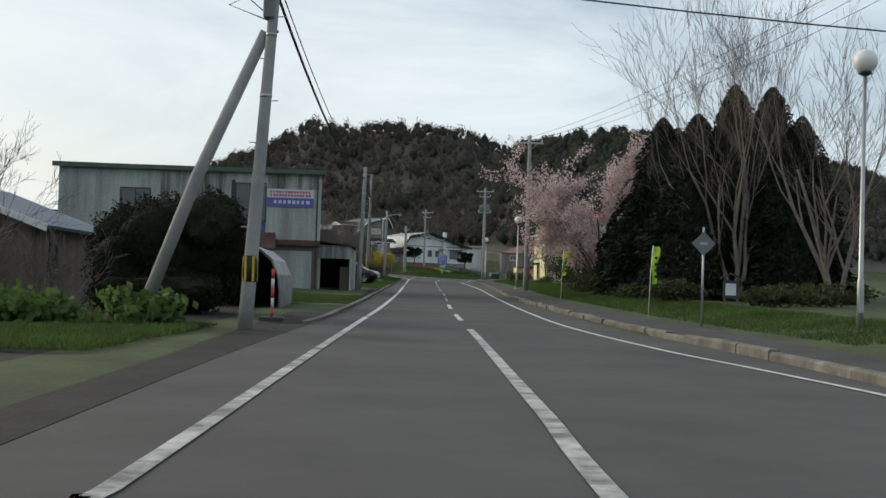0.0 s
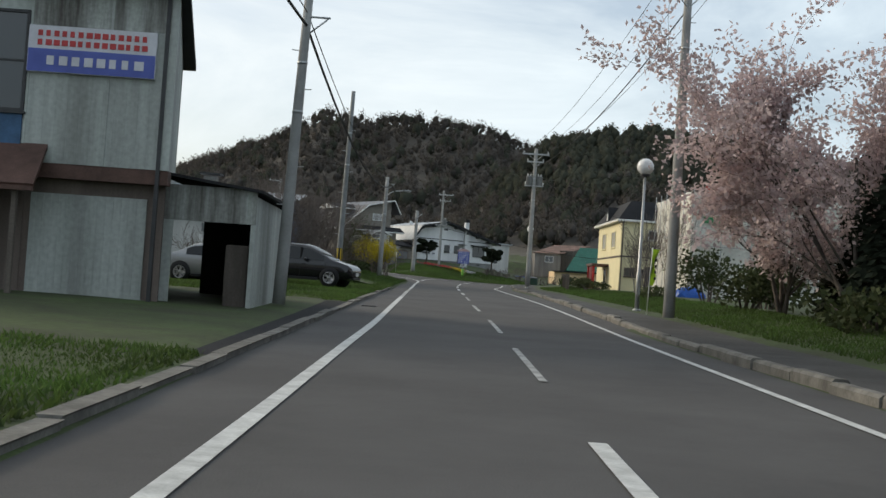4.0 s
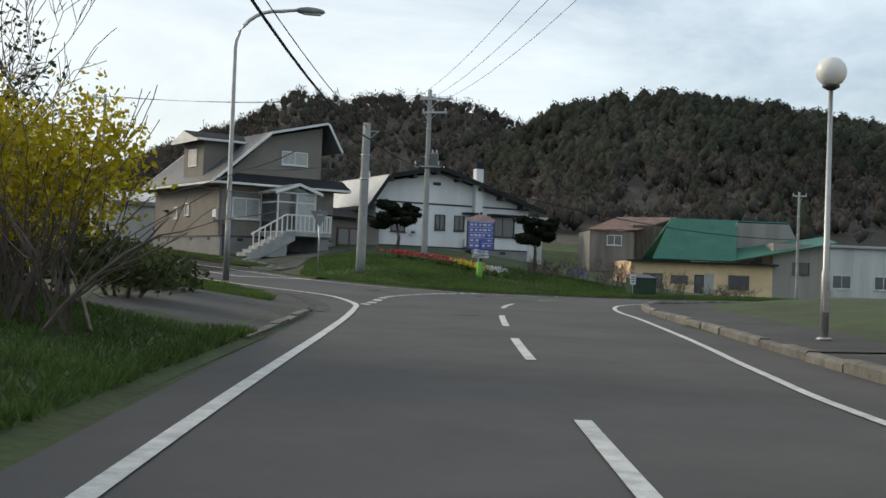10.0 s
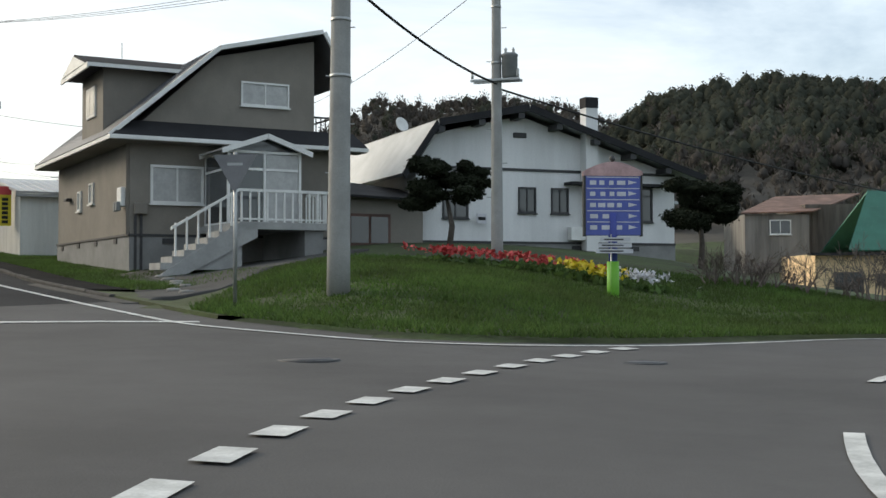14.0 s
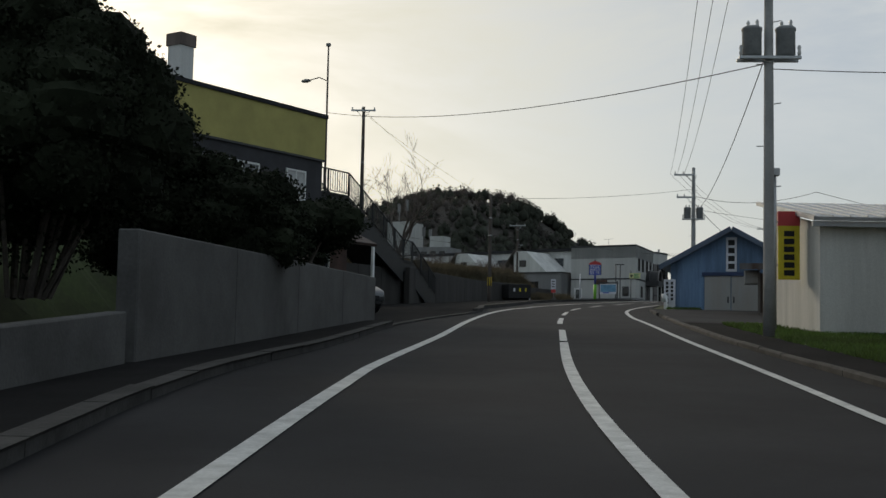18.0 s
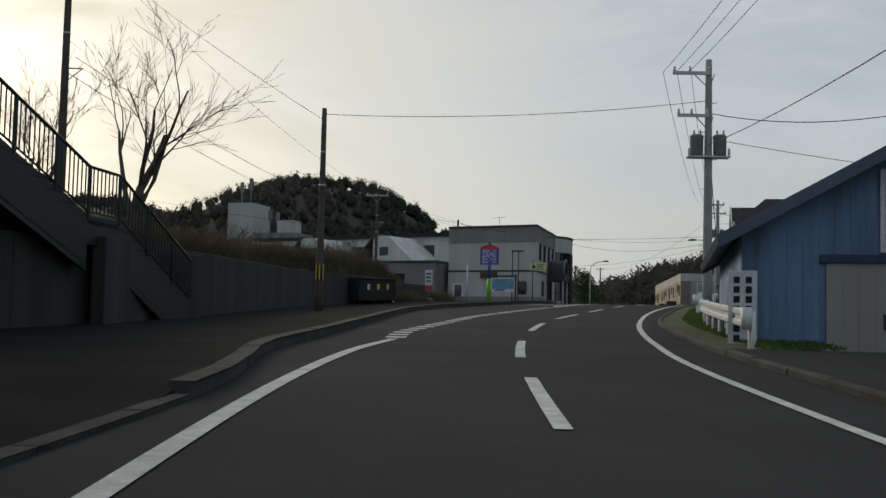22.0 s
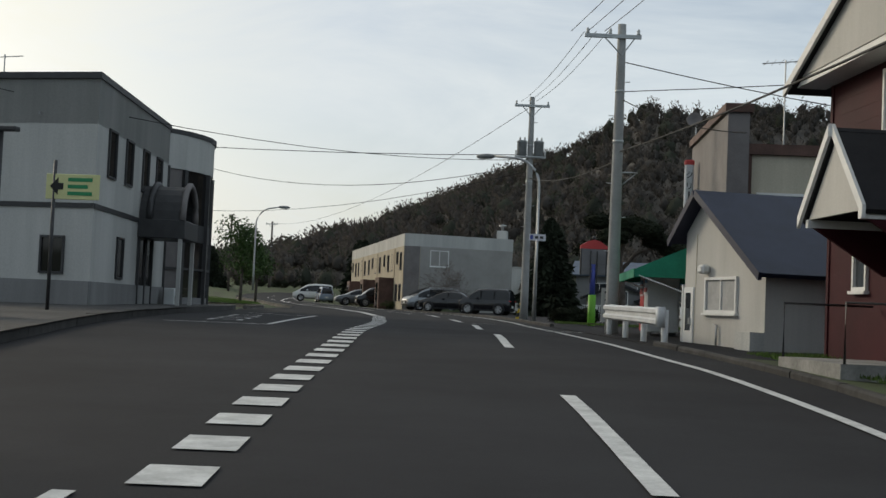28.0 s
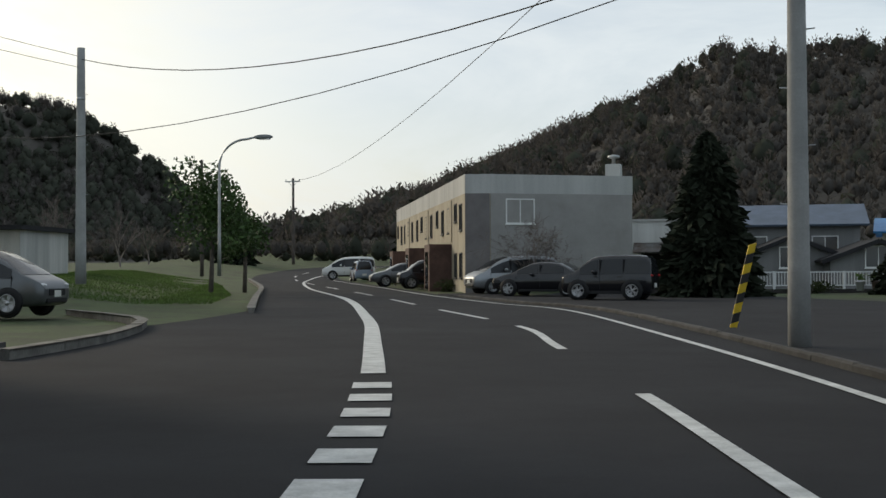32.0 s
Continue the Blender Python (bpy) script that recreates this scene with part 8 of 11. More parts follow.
def flight(pts, root):
    """pts: walking line (x, y, z), 1.7 m wide away from the road."""
    for k, (a, b) in enumerate(zip(pts[:-1], pts[1:])):
        a, b = Vector(a), Vector(b)
        d = b - a
        h = Vector((d.x, d.y, 0))
        ln = h.length
        u = h / ln
        w = Vector((-u.y, u.x, 0)) * 1.7
        slope = abs(d.z) > 0.2
        for off, nm in ((Vector(), "stringer"), (w, "stringer")):
            s = off * 0.97
            bm = bmesh.new()
            o = w.normalized() * 0.08
            v = [bm.verts.new(q) for q in (a + s - Vector((0, 0, 1.05 if slope else .5)), b + s - Vector((0, 0, 1.05 if slope else .5)), b + s + Vector((0, 0, .08)), a + s + Vector((0, 0, .08)))]
            v2 = [bm.verts.new(q.co + o) for q in v]
            bm.faces.new(v)
            bm.faces.new(v2[::-1])
            for i in range(4):
                bm.faces.new((v[i], v[(i + 1) % 4], v2[(i + 1) % 4], v2[i]))
            part(nm, bm, RAIL_BLACK, root)
        if slope:
            n = max(2, round(abs(d.z) / 0.175))
            drop = Vector((0, 0, .95))
            part("soffit", quad_sheet(bmesh.new(), [a - drop, b - drop, b + w - drop, a + w - drop], 0.05), RAIL_BLACK, root, "dark closed underside")
            for i in range(n):
                c = a + d * ((i + .5) / n)
                part("tread", abox(-ln / n * .55, ln / n * .55, 0, 1.62, -0.04, 0, m=Matrix.Translation(c) @ Matrix(((u.x, -u.y, 0, 0), (u.y, u.x, 0, 0), (0, 0, 1, 0), (0, 0, 0, 1)))), OLD_CONC, root)
        else:
            bm = quad_sheet(bmesh.new(), [a - Vector((0, 0, .1)), b - Vector((0, 0, .1)), b + w - Vector((0, 0, .1)), a + w - Vector((0, 0, .1))], 0.1)
            part("deck", bm, OLD_CONC, root)
        for off in (Vector(), w):
            up = Vector((0, 0, 1.08))
            tube("handrail", [a + off + up, b + off + up], 0.035, RAIL_BLACK, root, sides=6)
            tube("bottom_rail", [a + off + Vector((0, 0, .16)), b + off + Vector((0, 0, .16))], 0.022, RAIL_BLACK, root, sides=5)
            n = max(2, int(ln / 0.17))
            for i in range(n + 1):
                q = a + off + d * (i / n)
                big = i % 9 == 0
                part("post" if big else "baluster", abox(-.03 if big else -.011, .03 if big else .011, -.03 if big else -.011, .03 if big else .011, 0.0 if big else .16, 1.08, m=Matrix.Translation(q)), RAIL_BLACK, root)


S0, S1 = Vector((-43.1, 215.3, 10.3)), Vector((-46.9, 228.1, 6.4))
flight([(0.6, -1.0, 10.3), (0.0, 11.3, 10.3), (-2.15, 18.6, 8.0), (-2.55, 19.95, 8.0), (-3.9, 24.1, 6.45)], st)
for x, y, top in ((-0.9, 2.0, 9.8), (-1.0, 10.5, 9.8), (-3.4, 18.9, 7.5)):
    part("support", abox(x - .1, x + .1, y - .1, y + .1, 5.4, top), RAIL_BLACK, st)

# white shed
ws2 = thing("shed", -18.4, 202.6, 4.6, 33, "white plastered shed with a pale metal roof", "shed")
part("wall", abox(0, 6.4, 0, 5, -0.6, 2.35), BASE_WHITE, ws2)
part("fascia", abox(-0.25, 6.7, -0.3, -0.18, 2.32, 2.45), METAL_ROOF, ws2)
part("gable", quad_sheet(bmesh.new(), [(0.02, 0.1, 2.3), (0.02, 4.95, 2.3), (0.02, 4.95, 3.3), (0.02, 0.12, 2.42)], 0.05), BASE_WHITE, ws2)
part("roof", quad_sheet(bmesh.new(), [(-0.25, -0.35, 2.45), (6.7, -0.35, 2.45), (6.7, 5.3, 3.45), (-0.25, 5.3, 3.45)], 0.1), METAL_ROOF, ws2, "pale grey metal roof")
seams(ws2, Matrix(((1, 0, 0, 0), (0, -.17, .985, -.35), (0, .985, .17, 2.56), (0, 0, 0, 1))), -0.2, 6.6, 0, 5.7, 0.42, METAL_ROOF, 0.03, 0.03)
door(ws2, "front", 4.2, -0.3, 0.85, 1.85, material=GARAGE_DOOR)

vs = thing("shop_sign", -19.75, 203.3, 4.35, 30, "vertical yellow sign with a red top on a post", "sign")
tube("post", [(0, 0, 0), (0, 0, 4.1)], 0.045, STEEL, vs)
part("board", abox(0.08, 0.62, -0.05, 0.05, 1.35, 3.05, 0.01), SIGN_YELLOW, vs)
part("red_top", abox(0.075, 0.625, -0.055, 0.055, 2.72, 3.09), SIGN_RED, vs)
for i in range(6):
    part("lettering_bar", abox(0.22, 0.48, -0.062, -0.052, 1.45 + i * 0.2, 1.59 + i * 0.2), BLACK, vs)
part("lamp", abox(-0.12, 0.12, -0.1, 0.1, 4.0, 4.2, 0.02), STEEL, vs)
for k in (1.7, 2.8):
    part("bracket", abox(0.0, 0.1, -0.02, 0.02, k, k + .04), STEEL, vs)

lp = thing("marker_post", -15.6, 201.7, 4.15, 20, "leaning black and white striped snow marker post", "post")
for i in range(8):
    tube("stripe", [(0.035 * i - .1, 0, i * 0.2), (0.035 * (i + 1) - .1, 0, (i + 1) * 0.2)], 0.045, BLACK if i % 2 else SIGN_WHITE, lp, sides=8)

# blue garage
gb = thing("garage", -33.15, 228.15, 5.3, 17, "blue tin garage with dirty white double doors", "garage")
GW, GDp = 5.8, 9.0
part("wall", prism([(0, -0.4), (GW, -0.4), (GW, 2.65), (GW / 2, 4.25), (0, 2.65)], 0, GDp), GARAGE_BLUE, gb)
m = face("front")
for u in [0.3 * i for i in range(1, 19)]:
    h_ = 2.65 + (1.6 * (1 - abs(u - GW / 2) / (GW / 2)))
    lo = 2.3 if 1.5 < u < 4.25 else 0.5
    part("rib", fbox(m, u - .012, u + .012, 0, .012, lo, h_ - .1), GARAGE_BLUE, gb)
gable_roof(gb, [(-0.45, 2.45), (GW / 2, 4.3), (GW + 0.45, 2.45)], -0.55, GDp + 0.3, 0.14, BLUEGREY_ROOF, trim=BLUEGREY_ROOF)
part("plinth", fbox(m, 0.1, 1.5, 0.0, 0.12, -0.3, 0.5), OLD_CONC, gb)
part("plinth", fbox(m, 4.35, GW, 0.0, 0.1, -0.3, 0.45), OLD_CONC, gb)
for u0, u1 in ((1.62, 2.84), (2.88, 4.1)):
    dd = part("door", fbox(m, u0, u1, -0.02, 0.05, -0.1, 2.1, 0.01), GARAGE_DOOR, gb, "dirty white sliding door")
    for k in range(1, 4):
        part("door_rib", fbox(m, u0 + k * .31 - .01, u0 + k * .31 + .01, .05, .06, -.05, 1.95), GARAGE_DOOR, dd)
    part("handle", fbox(m, (u1 - .15) if u0 < 2 else (u0 + .08), (u1 - .08) if u0 < 2 else (u0 + .15), .05, .08, .8, 1.1), DARK_STEEL, dd)
part("door_track", fbox(m, 1.5, 4.25, -0.02, 0.12, 2.1, 2.26), NAVY_WALL, gb)
sg = part("sign_board", fbox(m, 2.63, 3.13, 0.02, 0.09, 2.3, 3.95, .01), SIGN_WHITE, gb, "tall white sign board under the gable")
for i in range(4):
    part("lettering_bar", fbox(m, 2.73, 3.03, 0.09, 0.1, 2.42 + i * .38, 2.68 + i * .38), BLACK, sg)
window(gb, "left", 2.6, 1.1, 1.4, 0.9, GW, GDp)
part("meter_box", fbox(m, 4.6, 4.9, 0.0, 0.16, 0.9, 1.3, .01), DARK_STEEL, gb)

ss = thing("standing_sign", -33.3, 227.7, 5.45, 14, "white standing sign board with black writing", "sign")
part("board", abox(0, 0.55, -0.03, 0.03, 0.15, 1.75, .01), SIGN_WHITE, ss)
for k, (a, b) in enumerate(((0.1, 0.22), (0.33, 0.45))):
    for i in range(7 - 2 * k):
        part("lettering_bar", abox(a, b, -.04, -.031, 1.5 - i * .19, 1.63 - i * .19), BLACK, ss)
for a in (0.03, 0.47):
    part("leg", abox(a, a + .05, -.02, .02, -.1, .2), STEEL, ss)

# low open shed beside the garage
ls = thing("shed", -25.9, 219.6, 4.95, 17, "low open shed of grey corrugated tin", "shed")
part("wall", abox(1.5, 5.2, 0, 0.06, -0.1, 2.2), GREY_TIN, ls)
part("side_wall", abox(5.14, 5.2, 0.06, 4, -0.1, 2.2), GREY_TIN, ls)
part("back_wall", abox(0, 5.2, 4, 4.06, -0.1, 2.2), GREY_TIN, ls)
for u in [1.6 + .16 * i for i in range(23)]:
    part("rib", abox(u, u + .05, -.02, 0, -.1, 2.18), GREY_TIN, ls)
for x in (0.05, 1.42):
    part("post", abox(x, x + .09, 0, .09, -.1, 2.2), TIMBER, ls)
part("roof", quad_sheet(bmesh.new(), [(-0.6, -0.5, 2.2), (5.5, -0.5, 2.2), (5.5, 4.3, 2.55), (-0.6, 4.3, 2.55)], 0.09), METAL_ROOF, ls, "pale tin roof")
part("fascia", abox(-0.62, 5.52, -0.54, -0.5, 2.08, 2.32), GREY_TIN, ls)
part("tank", abox(-0.5, 0.1, 0.3, 1.0, 1.55, 2.1, .04), GARAGE_DOOR, ls, "white metal box under the roof")


def guardrail(pts, label, top=0.76, zoff=None, step=2.0):
    """White beam rail along (x, y) points on the road's edge."""
    p = resample(pts, max(2, int(round(length(pts) / step)) + 1))
    z = road_z(p[:, 0], p[:, 1]) if zoff is None else np.array(zoff(p))
    root = thing("guardrail", p[0, 0], p[0, 1], z[0], 0, label, "guardrail", "guardrails", kind="structure")
    o = np.array([p[0, 0], p[0, 1], z[0]])
    q = np.column_stack([p, z]) - o
    prof = [(0.0, -0.175), (0.05, -0.14), (0.05, -0.07), (0.0, -0.035), (0.0, 0.035), (0.05, 0.07), (0.05, 0.14), (0.0, 0.175), (-0.02, 0.17), (0.028, 0.12), (0.028, 0.08), (-0.022, 0.04), (-0.022, -0.04), (0.028, -0.08), (0.028, -0.12), (-0.02, -0.17)]
    for i in range(len(q) - 1):
        a, b = q[i], q[i + 1]
        d = (b - a)[:2] / np.linalg.norm((b - a)[:2])
        nr = np.array([-d[1], d[0]])
        v, f = [], []
        for e in (a, b):
            for n_, h in prof:
                v.append((e[0] + nr[0] * (n_ + .12), e[1] + nr[1] * (n_ + .12), e[2] + top - .175 + h))
        k = len(prof)
        for j in range(k):
            f.append((j, (j + 1) % k, k + (j + 1) % k, k + j))
        f += [tuple(range(k))[::-1], tuple(range(k, 2 * k))]
        raw("beam", v, f, GUARD_WHITE, root)
    for e in q:
        tube("post", [(e[0], e[1], e[2] - .4), (e[0], e[1], e[2] + top - .03)], 0.07, GUARD_WHITE, root, sides=10)
    for e, g in ((q[0], q[1]), (q[-1], q[-2])):
        d = (e - g)[:2] / np.linalg.norm((e - g)[:2])
        nr = np.array([-d[1], d[0]]) * (1 if g is q[-2] else -1)
        v, f = [], []
        c = e[:2] + nr * .12
        tube_data(v, f, [(c[0] + d[0] * .05 - nr[0] * .02, c[1] + d[1] * .05 - nr[1] * .02, e[2] + top - .37), (c[0] + d[0] * .05 - nr[0] * .02, c[1] + d[1] * .05 - nr[1] * .02, e[2] + top + .02)], [.1, .1], 10)
        raw("end_cap", v, f, GUARD_WHITE, root, smooth=True)
    return root


guardrail([(-32.45, 226.0), (-34.3, 231.3), (-36.3, 237.3), (-37.5, 242.0)], "white steel guardrail beside the garage")
guardrail([(-39.6, 248.6), (-41.0, 254.2), (-43.1, 262.2)], "white steel guardrail above the sunken houses")
guardrail([(-43.35, 263.2), (-45.0, 270.0), (-46.2, 276.5)], "white steel guardrail before the maroon house")
guardrail([(-49.2, 286.6), (-49.9, 289.8), (-50.7, 293.2)], "short white steel guardrail before the shop")

# steps with a white rail down to the sunken houses
fr = thing("handrail", -41.6, 261.0, rz1(-41.6, 261.0), 72, "white tubular handrail on steps beside the road", "railing", kind="structure")
for i in range(9):
    tube("baluster", [(i * .35, 0, -0.9 + i * .03), (i * .35, 0, .35 + i * .03)], 0.02, GUARD_WHITE, fr, sides=6)
tube("top_rail", [(0, 0, .35), (2.8, 0, .6)], .025, GUARD_WHITE, fr, sides=6)
tube("bottom_rail", [(0, 0, -.3), (2.8, 0, -.05)], .02, GUARD_WHITE, fr, sides=6)

# grey low house below the road
gh = thing("house", -33.4, 238.5, 4.4, 17, "low grey house below the road", "house")
part("wall", prism([(0, -.3), (6, -.3), (6, 2.4), (3, 3.6), (0, 2.4)], 0, 8), GREY_WALL, gh)
gable_roof(gh, [(-.4, 2.25), (3, 3.62), (6.4, 2.25)], -.4, 8.4, .12, DARK_ROOF, trim=GREY_WALL)
window(gh, "left", 2.4, .9, 1.6, 1.1, 6, 8)
window(gh, "front", 2.2, .9, 1.6, 1.1, 6, 8)

# cream house
cr = thing("house", -38.0, 262.2, 6.3, 14, "cream sided two-storey house with brown eaves", "house")
part("wall", prism([(0, -.4), (7, -.4), (7, 4.3), (3.5, 5.5), (0, 4.3)], 0, 8), CREAM, cr)
gable_roof(cr, [(-.6, 4.1), (3.5, 5.6), (7.6, 4.1)], -.6, 8.5, .14, ROOF_BROWN, trim=ROOF_BROWN)
siding(cr, "front", 7, 8, -.3, 4.3, .28, CREAM)
siding(cr, "left", 7, 8, -.3, 4.3, .28, CREAM, u0=0, u1=8)
window(cr, "left", 1.5, 2.7, .9, 1.15, 7, 8)
window(cr, "left", 4.1, 2.6, 1.5, 1.15, 7, 8)
window(cr, "front", 2.4, 2.6, 1.5, 1.2, 7, 8)
part("porch_roof", quad_sheet(bmesh.new(), [(-1.2, -.2, 1.55), (0, -.2, 2.0), (0, 6.5, 2.0), (-1.2, 6.5, 1.55)], .08), BRIGHT_BLUE, cr, "blue tin porch roof")
part("porch_wall", abox(-1.0, -.01, 0, 6.2, -.4, 1.6), PALE_GREY, cr)

# maroon house
mh = thing("house", -44.82, 277.55, 7.9, 15, "two-storey maroon sided house with white windows", "house")
HW, HD = 9.0, 6.4
part("foundation", abox(.04, HW - .04, .04, HD - .04, -1.6, .05), OLD_CONC, mh)
part("wall", abox(0, HW, 0, HD, .05, 5.2), MAROON, mh)
siding(mh, "front", HW, HD, .1, 5.15, .24, MAROON, depth=.008)
siding(mh, "left", HW, HD, .1, 5.15, .24, MAROON, depth=.008)
part("belt_course", abox(-.035, HW + .03, -.035, HD, 2.72, 2.84), BLACK_PAINT, mh)
for x_, y_ in ((-.03, -.03), (-.03, HD - .06)):
    part("corner_trim", abox(x_, x_ + .1, y_, y_ + .1, .1, 5.15), MAROON, mh)
bm = bmesh.new()
e = [(-.45, -.5, 5.12), (HW + .5, -.5, 5.12), (HW + .5, HD + .5, 5.12), (-.45, HD + .5, 5.12), (1.5, HD / 2, 7.05), (HW - 2.0, HD / 2, 7.05)]
v = [bm.verts.new(q) for q in e]
for q in ((0, 1, 5, 4), (1, 2, 5), (2, 3, 4, 5), (3, 0, 4), (3, 2, 1, 0)):
    bm.faces.new([v[k] for k in q])
part("roof", bm, DARK_ROOF, mh, "dark hipped roof")
GC, GT = 3.55, 6.55  # middle and top of the gable over the road face
ped = part("pediment", quad_sheet(bmesh.new(), [(-.42, .35, 5.12), (-.42, 6.75, 5.12), (-.42, GC + .03, GT - .1), (-.42, GC - .03, GT - .1)], -.1), CREAM_PALE, mh, "cream triangular gable with a narrow vent")
part("vent", abox(-.47, -.42, GC - .25, GC + .2, 5.45, 6.1, .02), BLACK_PAINT, ped)
for ya in (.1, 7.0):
    part("gable_roof", quad_sheet(bmesh.new(), [(-.6, ya, 4.98), (-.6, GC, GT), (3.0, GC, GT), (3.0, ya, 4.98)], .09 if ya < 1 else -.09), DARK_ROOF, mh)
    part("barge_board", quad_sheet(bmesh.new(), [(-.62, ya, 4.86), (-.62, GC, GT - .13), (-.62, GC, GT + .04), (-.62, ya, 5.02)], .05), WHITE_PAINT, mh)
part("gable_soffit", abox(-.5, .0, .15, 6.95, 4.98, 5.12), WHITE_PAINT, mh)
window(mh, "left", 1.9, 3.85, 2.4, 1.0, HW, HD, panes=3, glass=CURTAIN)
window(mh, "left", .8, 1.5, .55, 1.0, HW, HD, panes=1)
window(mh, "left", 4.75, 1.5, .55, 1.0, HW, HD, panes=1)
door(mh, "left", 2.7, .5, .95, 1.95, HW, HD, BROWN_TIN, GLASS)
window(mh, "front", .63, 3.8, .52, .92, HW, HD, panes=1, glass=CURTAIN, bar=.08)
window(mh, "front", 1.88, 4.1, .5, .48, HW, HD, panes=1, glass=CURTAIN, bar=.07)
window(mh, "front", 1.62, 1.58, .52, .68, HW, HD, panes=1, glass=CURTAIN, bar=.08)
window(mh, "front", 3.9, 3.8, .6, .9, HW, HD, panes=1, glass=CURTAIN, bar=.08)
window(mh, "front", 4.2, 1.5, 1.4, .9, HW, HD, panes=2, glass=CURTAIN, bar=.08)
part("wall_vent", fbox(face("front"), 1.75, 1.85, .0, .1, 2.55, 2.63, .02), WHITE_PAINT, mh)
PC, PT = 3.25, 3.75
for ya in (2.1, 4.4):
    part("porch_roof", quad_sheet(bmesh.new(), [(-1.2, ya, 2.5), (-1.2, PC, PT), (0, PC, PT), (0, ya, 2.5)], .09 if ya < PC else -.09), DARK_ROOF, mh)
    part("porch_board", quad_sheet(bmesh.new(), [(-1.23, ya, 2.38), (-1.23, PC, PT - .13), (-1.23, PC, PT + .05), (-1.23, ya, 2.56)], .05), WHITE_PAINT, mh)
part("porch_gable", quad_sheet(bmesh.new(), [(-1.12, 2.3, 2.5), (-1.12, 4.2, 2.5), (-1.12, PC + .03, 3.5), (-1.12, PC - .03, 3.5)], -.05), CREAM_PALE, mh)
for y in (2.25, 4.2):
    part("porch_beam", abox(-1.2, -.01, y - .05, y + .05, 2.38, 2.5), WHITE_PAINT, mh)
    part("porch_bracket", prism([(-1.1, 2.38), (-.01, 2.38), (-.01, 1.7)], y - .04, y + .04), MAROON, mh)
part("porch_step", abox(-1.5, -.01, 2.0, 4.4, -.9, .45), CONCRETE, mh)
for y in (2.0, 4.35):
    tube("step_rail", [(-1.45, y, .45), (-1.45, y, 1.25), (-.1, y, 1.25)], .02, DARK_STEEL, mh, sides=6)

# ---- the level stretch: office, shop, flats ----
APT_CREAM = mat("cream flats wall", (0.42, 0.37, 0.28), 0.85, var=0.22, scale=0.8, streak=True)
AWNING = mat("green awning cloth", (0.02, 0.22, 0.13), 0.75, var=0.2, scale=2)
SIGN_BACK = mat("grey sign back", (0.20, 0.20, 0.21), 0.5, metal=0.4, var=0.2)
LIME = mat("lime green post", (0.16, 0.42, 0.04), 0.5, var=0.2)
POST_BLUE = mat("blue post", (0.06, 0.08, 0.32), 0.5, var=0.2)
TAUPE = mat("taupe metal panel", (0.19, 0.175, 0.17), 0.7, var=0.2, scale=1)
BROWN_SLATE = mat("brown roof sheet", (0.12, 0.10, 0.09), 0.75, var=0.35, scale=0.6)
DARK_GLASS = glass_mat("dark glass", (0.014, 0.013, 0.013), 0.05)
DARK_GLASS.node_tree.nodes["Principled BSDF"].inputs["Specular IOR Level"].default_value = 0.5
MAP_BLUE = mat("map blue", (0.16, 0.34, 0.50), 0.5, var=0.35, scale=3)
VEND_RED = mat("vending red", (0.42, 0.02, 0.025), 0.4, var=0.1, bump=0)
VEND_WHITE = mat("vending white", (0.62, 0.64, 0.64), 0.4, var=0.1, bump=0)


def fm(a, b):
    """Frame of a wall from a to b, outward to the right of the way."""
    u = (Vector(b) - Vector(a)).normalized()
    return Matrix(((u.x, u.y, 0, a[0]), (u.y, -u.x, 0, a[1]), (0, 0, 1, 0), (0, 0, 0, 1)))


# office with a rounded glass corner
of = thing("office", -64.8, 293.1, 8.55, 0, "pale grey two-storey office with a rounded dark glass corner", "office building")
p0, p1 = Vector((0, 0)), Vector((-2.2, 9.5))
cen = Vector((-6.15, 12.2))
arc = [p1] + [cen + Vector((math.cos(math.radians(-30 + 12 * k)), math.sin(math.radians(-30 + 12 * k)))) * 4.2 for k in range(11)]
foot = [(-7.9, 0.2), (0, 0)] + [(q.x, q.y) for q in arc] + [(-12.0, 15.5), (-9.8, 10)]
part("wall", slab([(-7.9, 0.2), (0, 0), (p1.x, p1.y), (-9.8, 10.6)], -0.4, 6.2), PALE_GREY, of)
part("parapet", slab(foot, 4.95, 6.2), PALE_GREY, of, "pale grey parapet round the corner")
part("roof_trim", slab([(Vector(q) - Vector((-5, 6))) * 1.012 + Vector((-5, 6)) for q in foot], 6.2, 6.38), DARK_STEEL, of)
fr_, fe_ = fm(p0, p1), fm((-7.9, 0.2), (0, 0))
for mm, ln in ((fr_, 9.75), (fe_, 7.9)):
    part("belt_course", fbox(mm, 0, ln, 0, 0.035, 2.62, 2.76), DARK_STEEL, of)
    part("plinth", fbox(mm, 0, ln, 0, 0.05, -.4, .62), GREY_WALL, of)
for u in (1.2, 3.3, 5.6, 7.65):
    window(of, fr_, u, 3.6, .95, 1.4, frame=DARK_STEEL, glass=DARK_GLASS, panes=1, sill=False)
window(of, fr_, 2.75, .75, .85, 1.25, frame=DARK_STEEL, glass=DARK_GLASS, panes=1, sill=False)
part("sign_box", fbox(fe_, 3.0, 4.5, 0, .2, 2.1, 2.6, .02), BROWN_TIN, of, "brown sign box")
window(of, fe_, 6.35, .8, .75, 1.05, frame=DARK_STEEL, glass=DARK_GLASS, panes=1, sill=False)
door(of, fe_, .5, -.3, .9, 2.0, material=WHITE_PAINT, glass=GLASS)
part("pipe", fbox(fe_, 6.1, 6.16, .05, .11, 5.2, 5.26), STEEL, of)
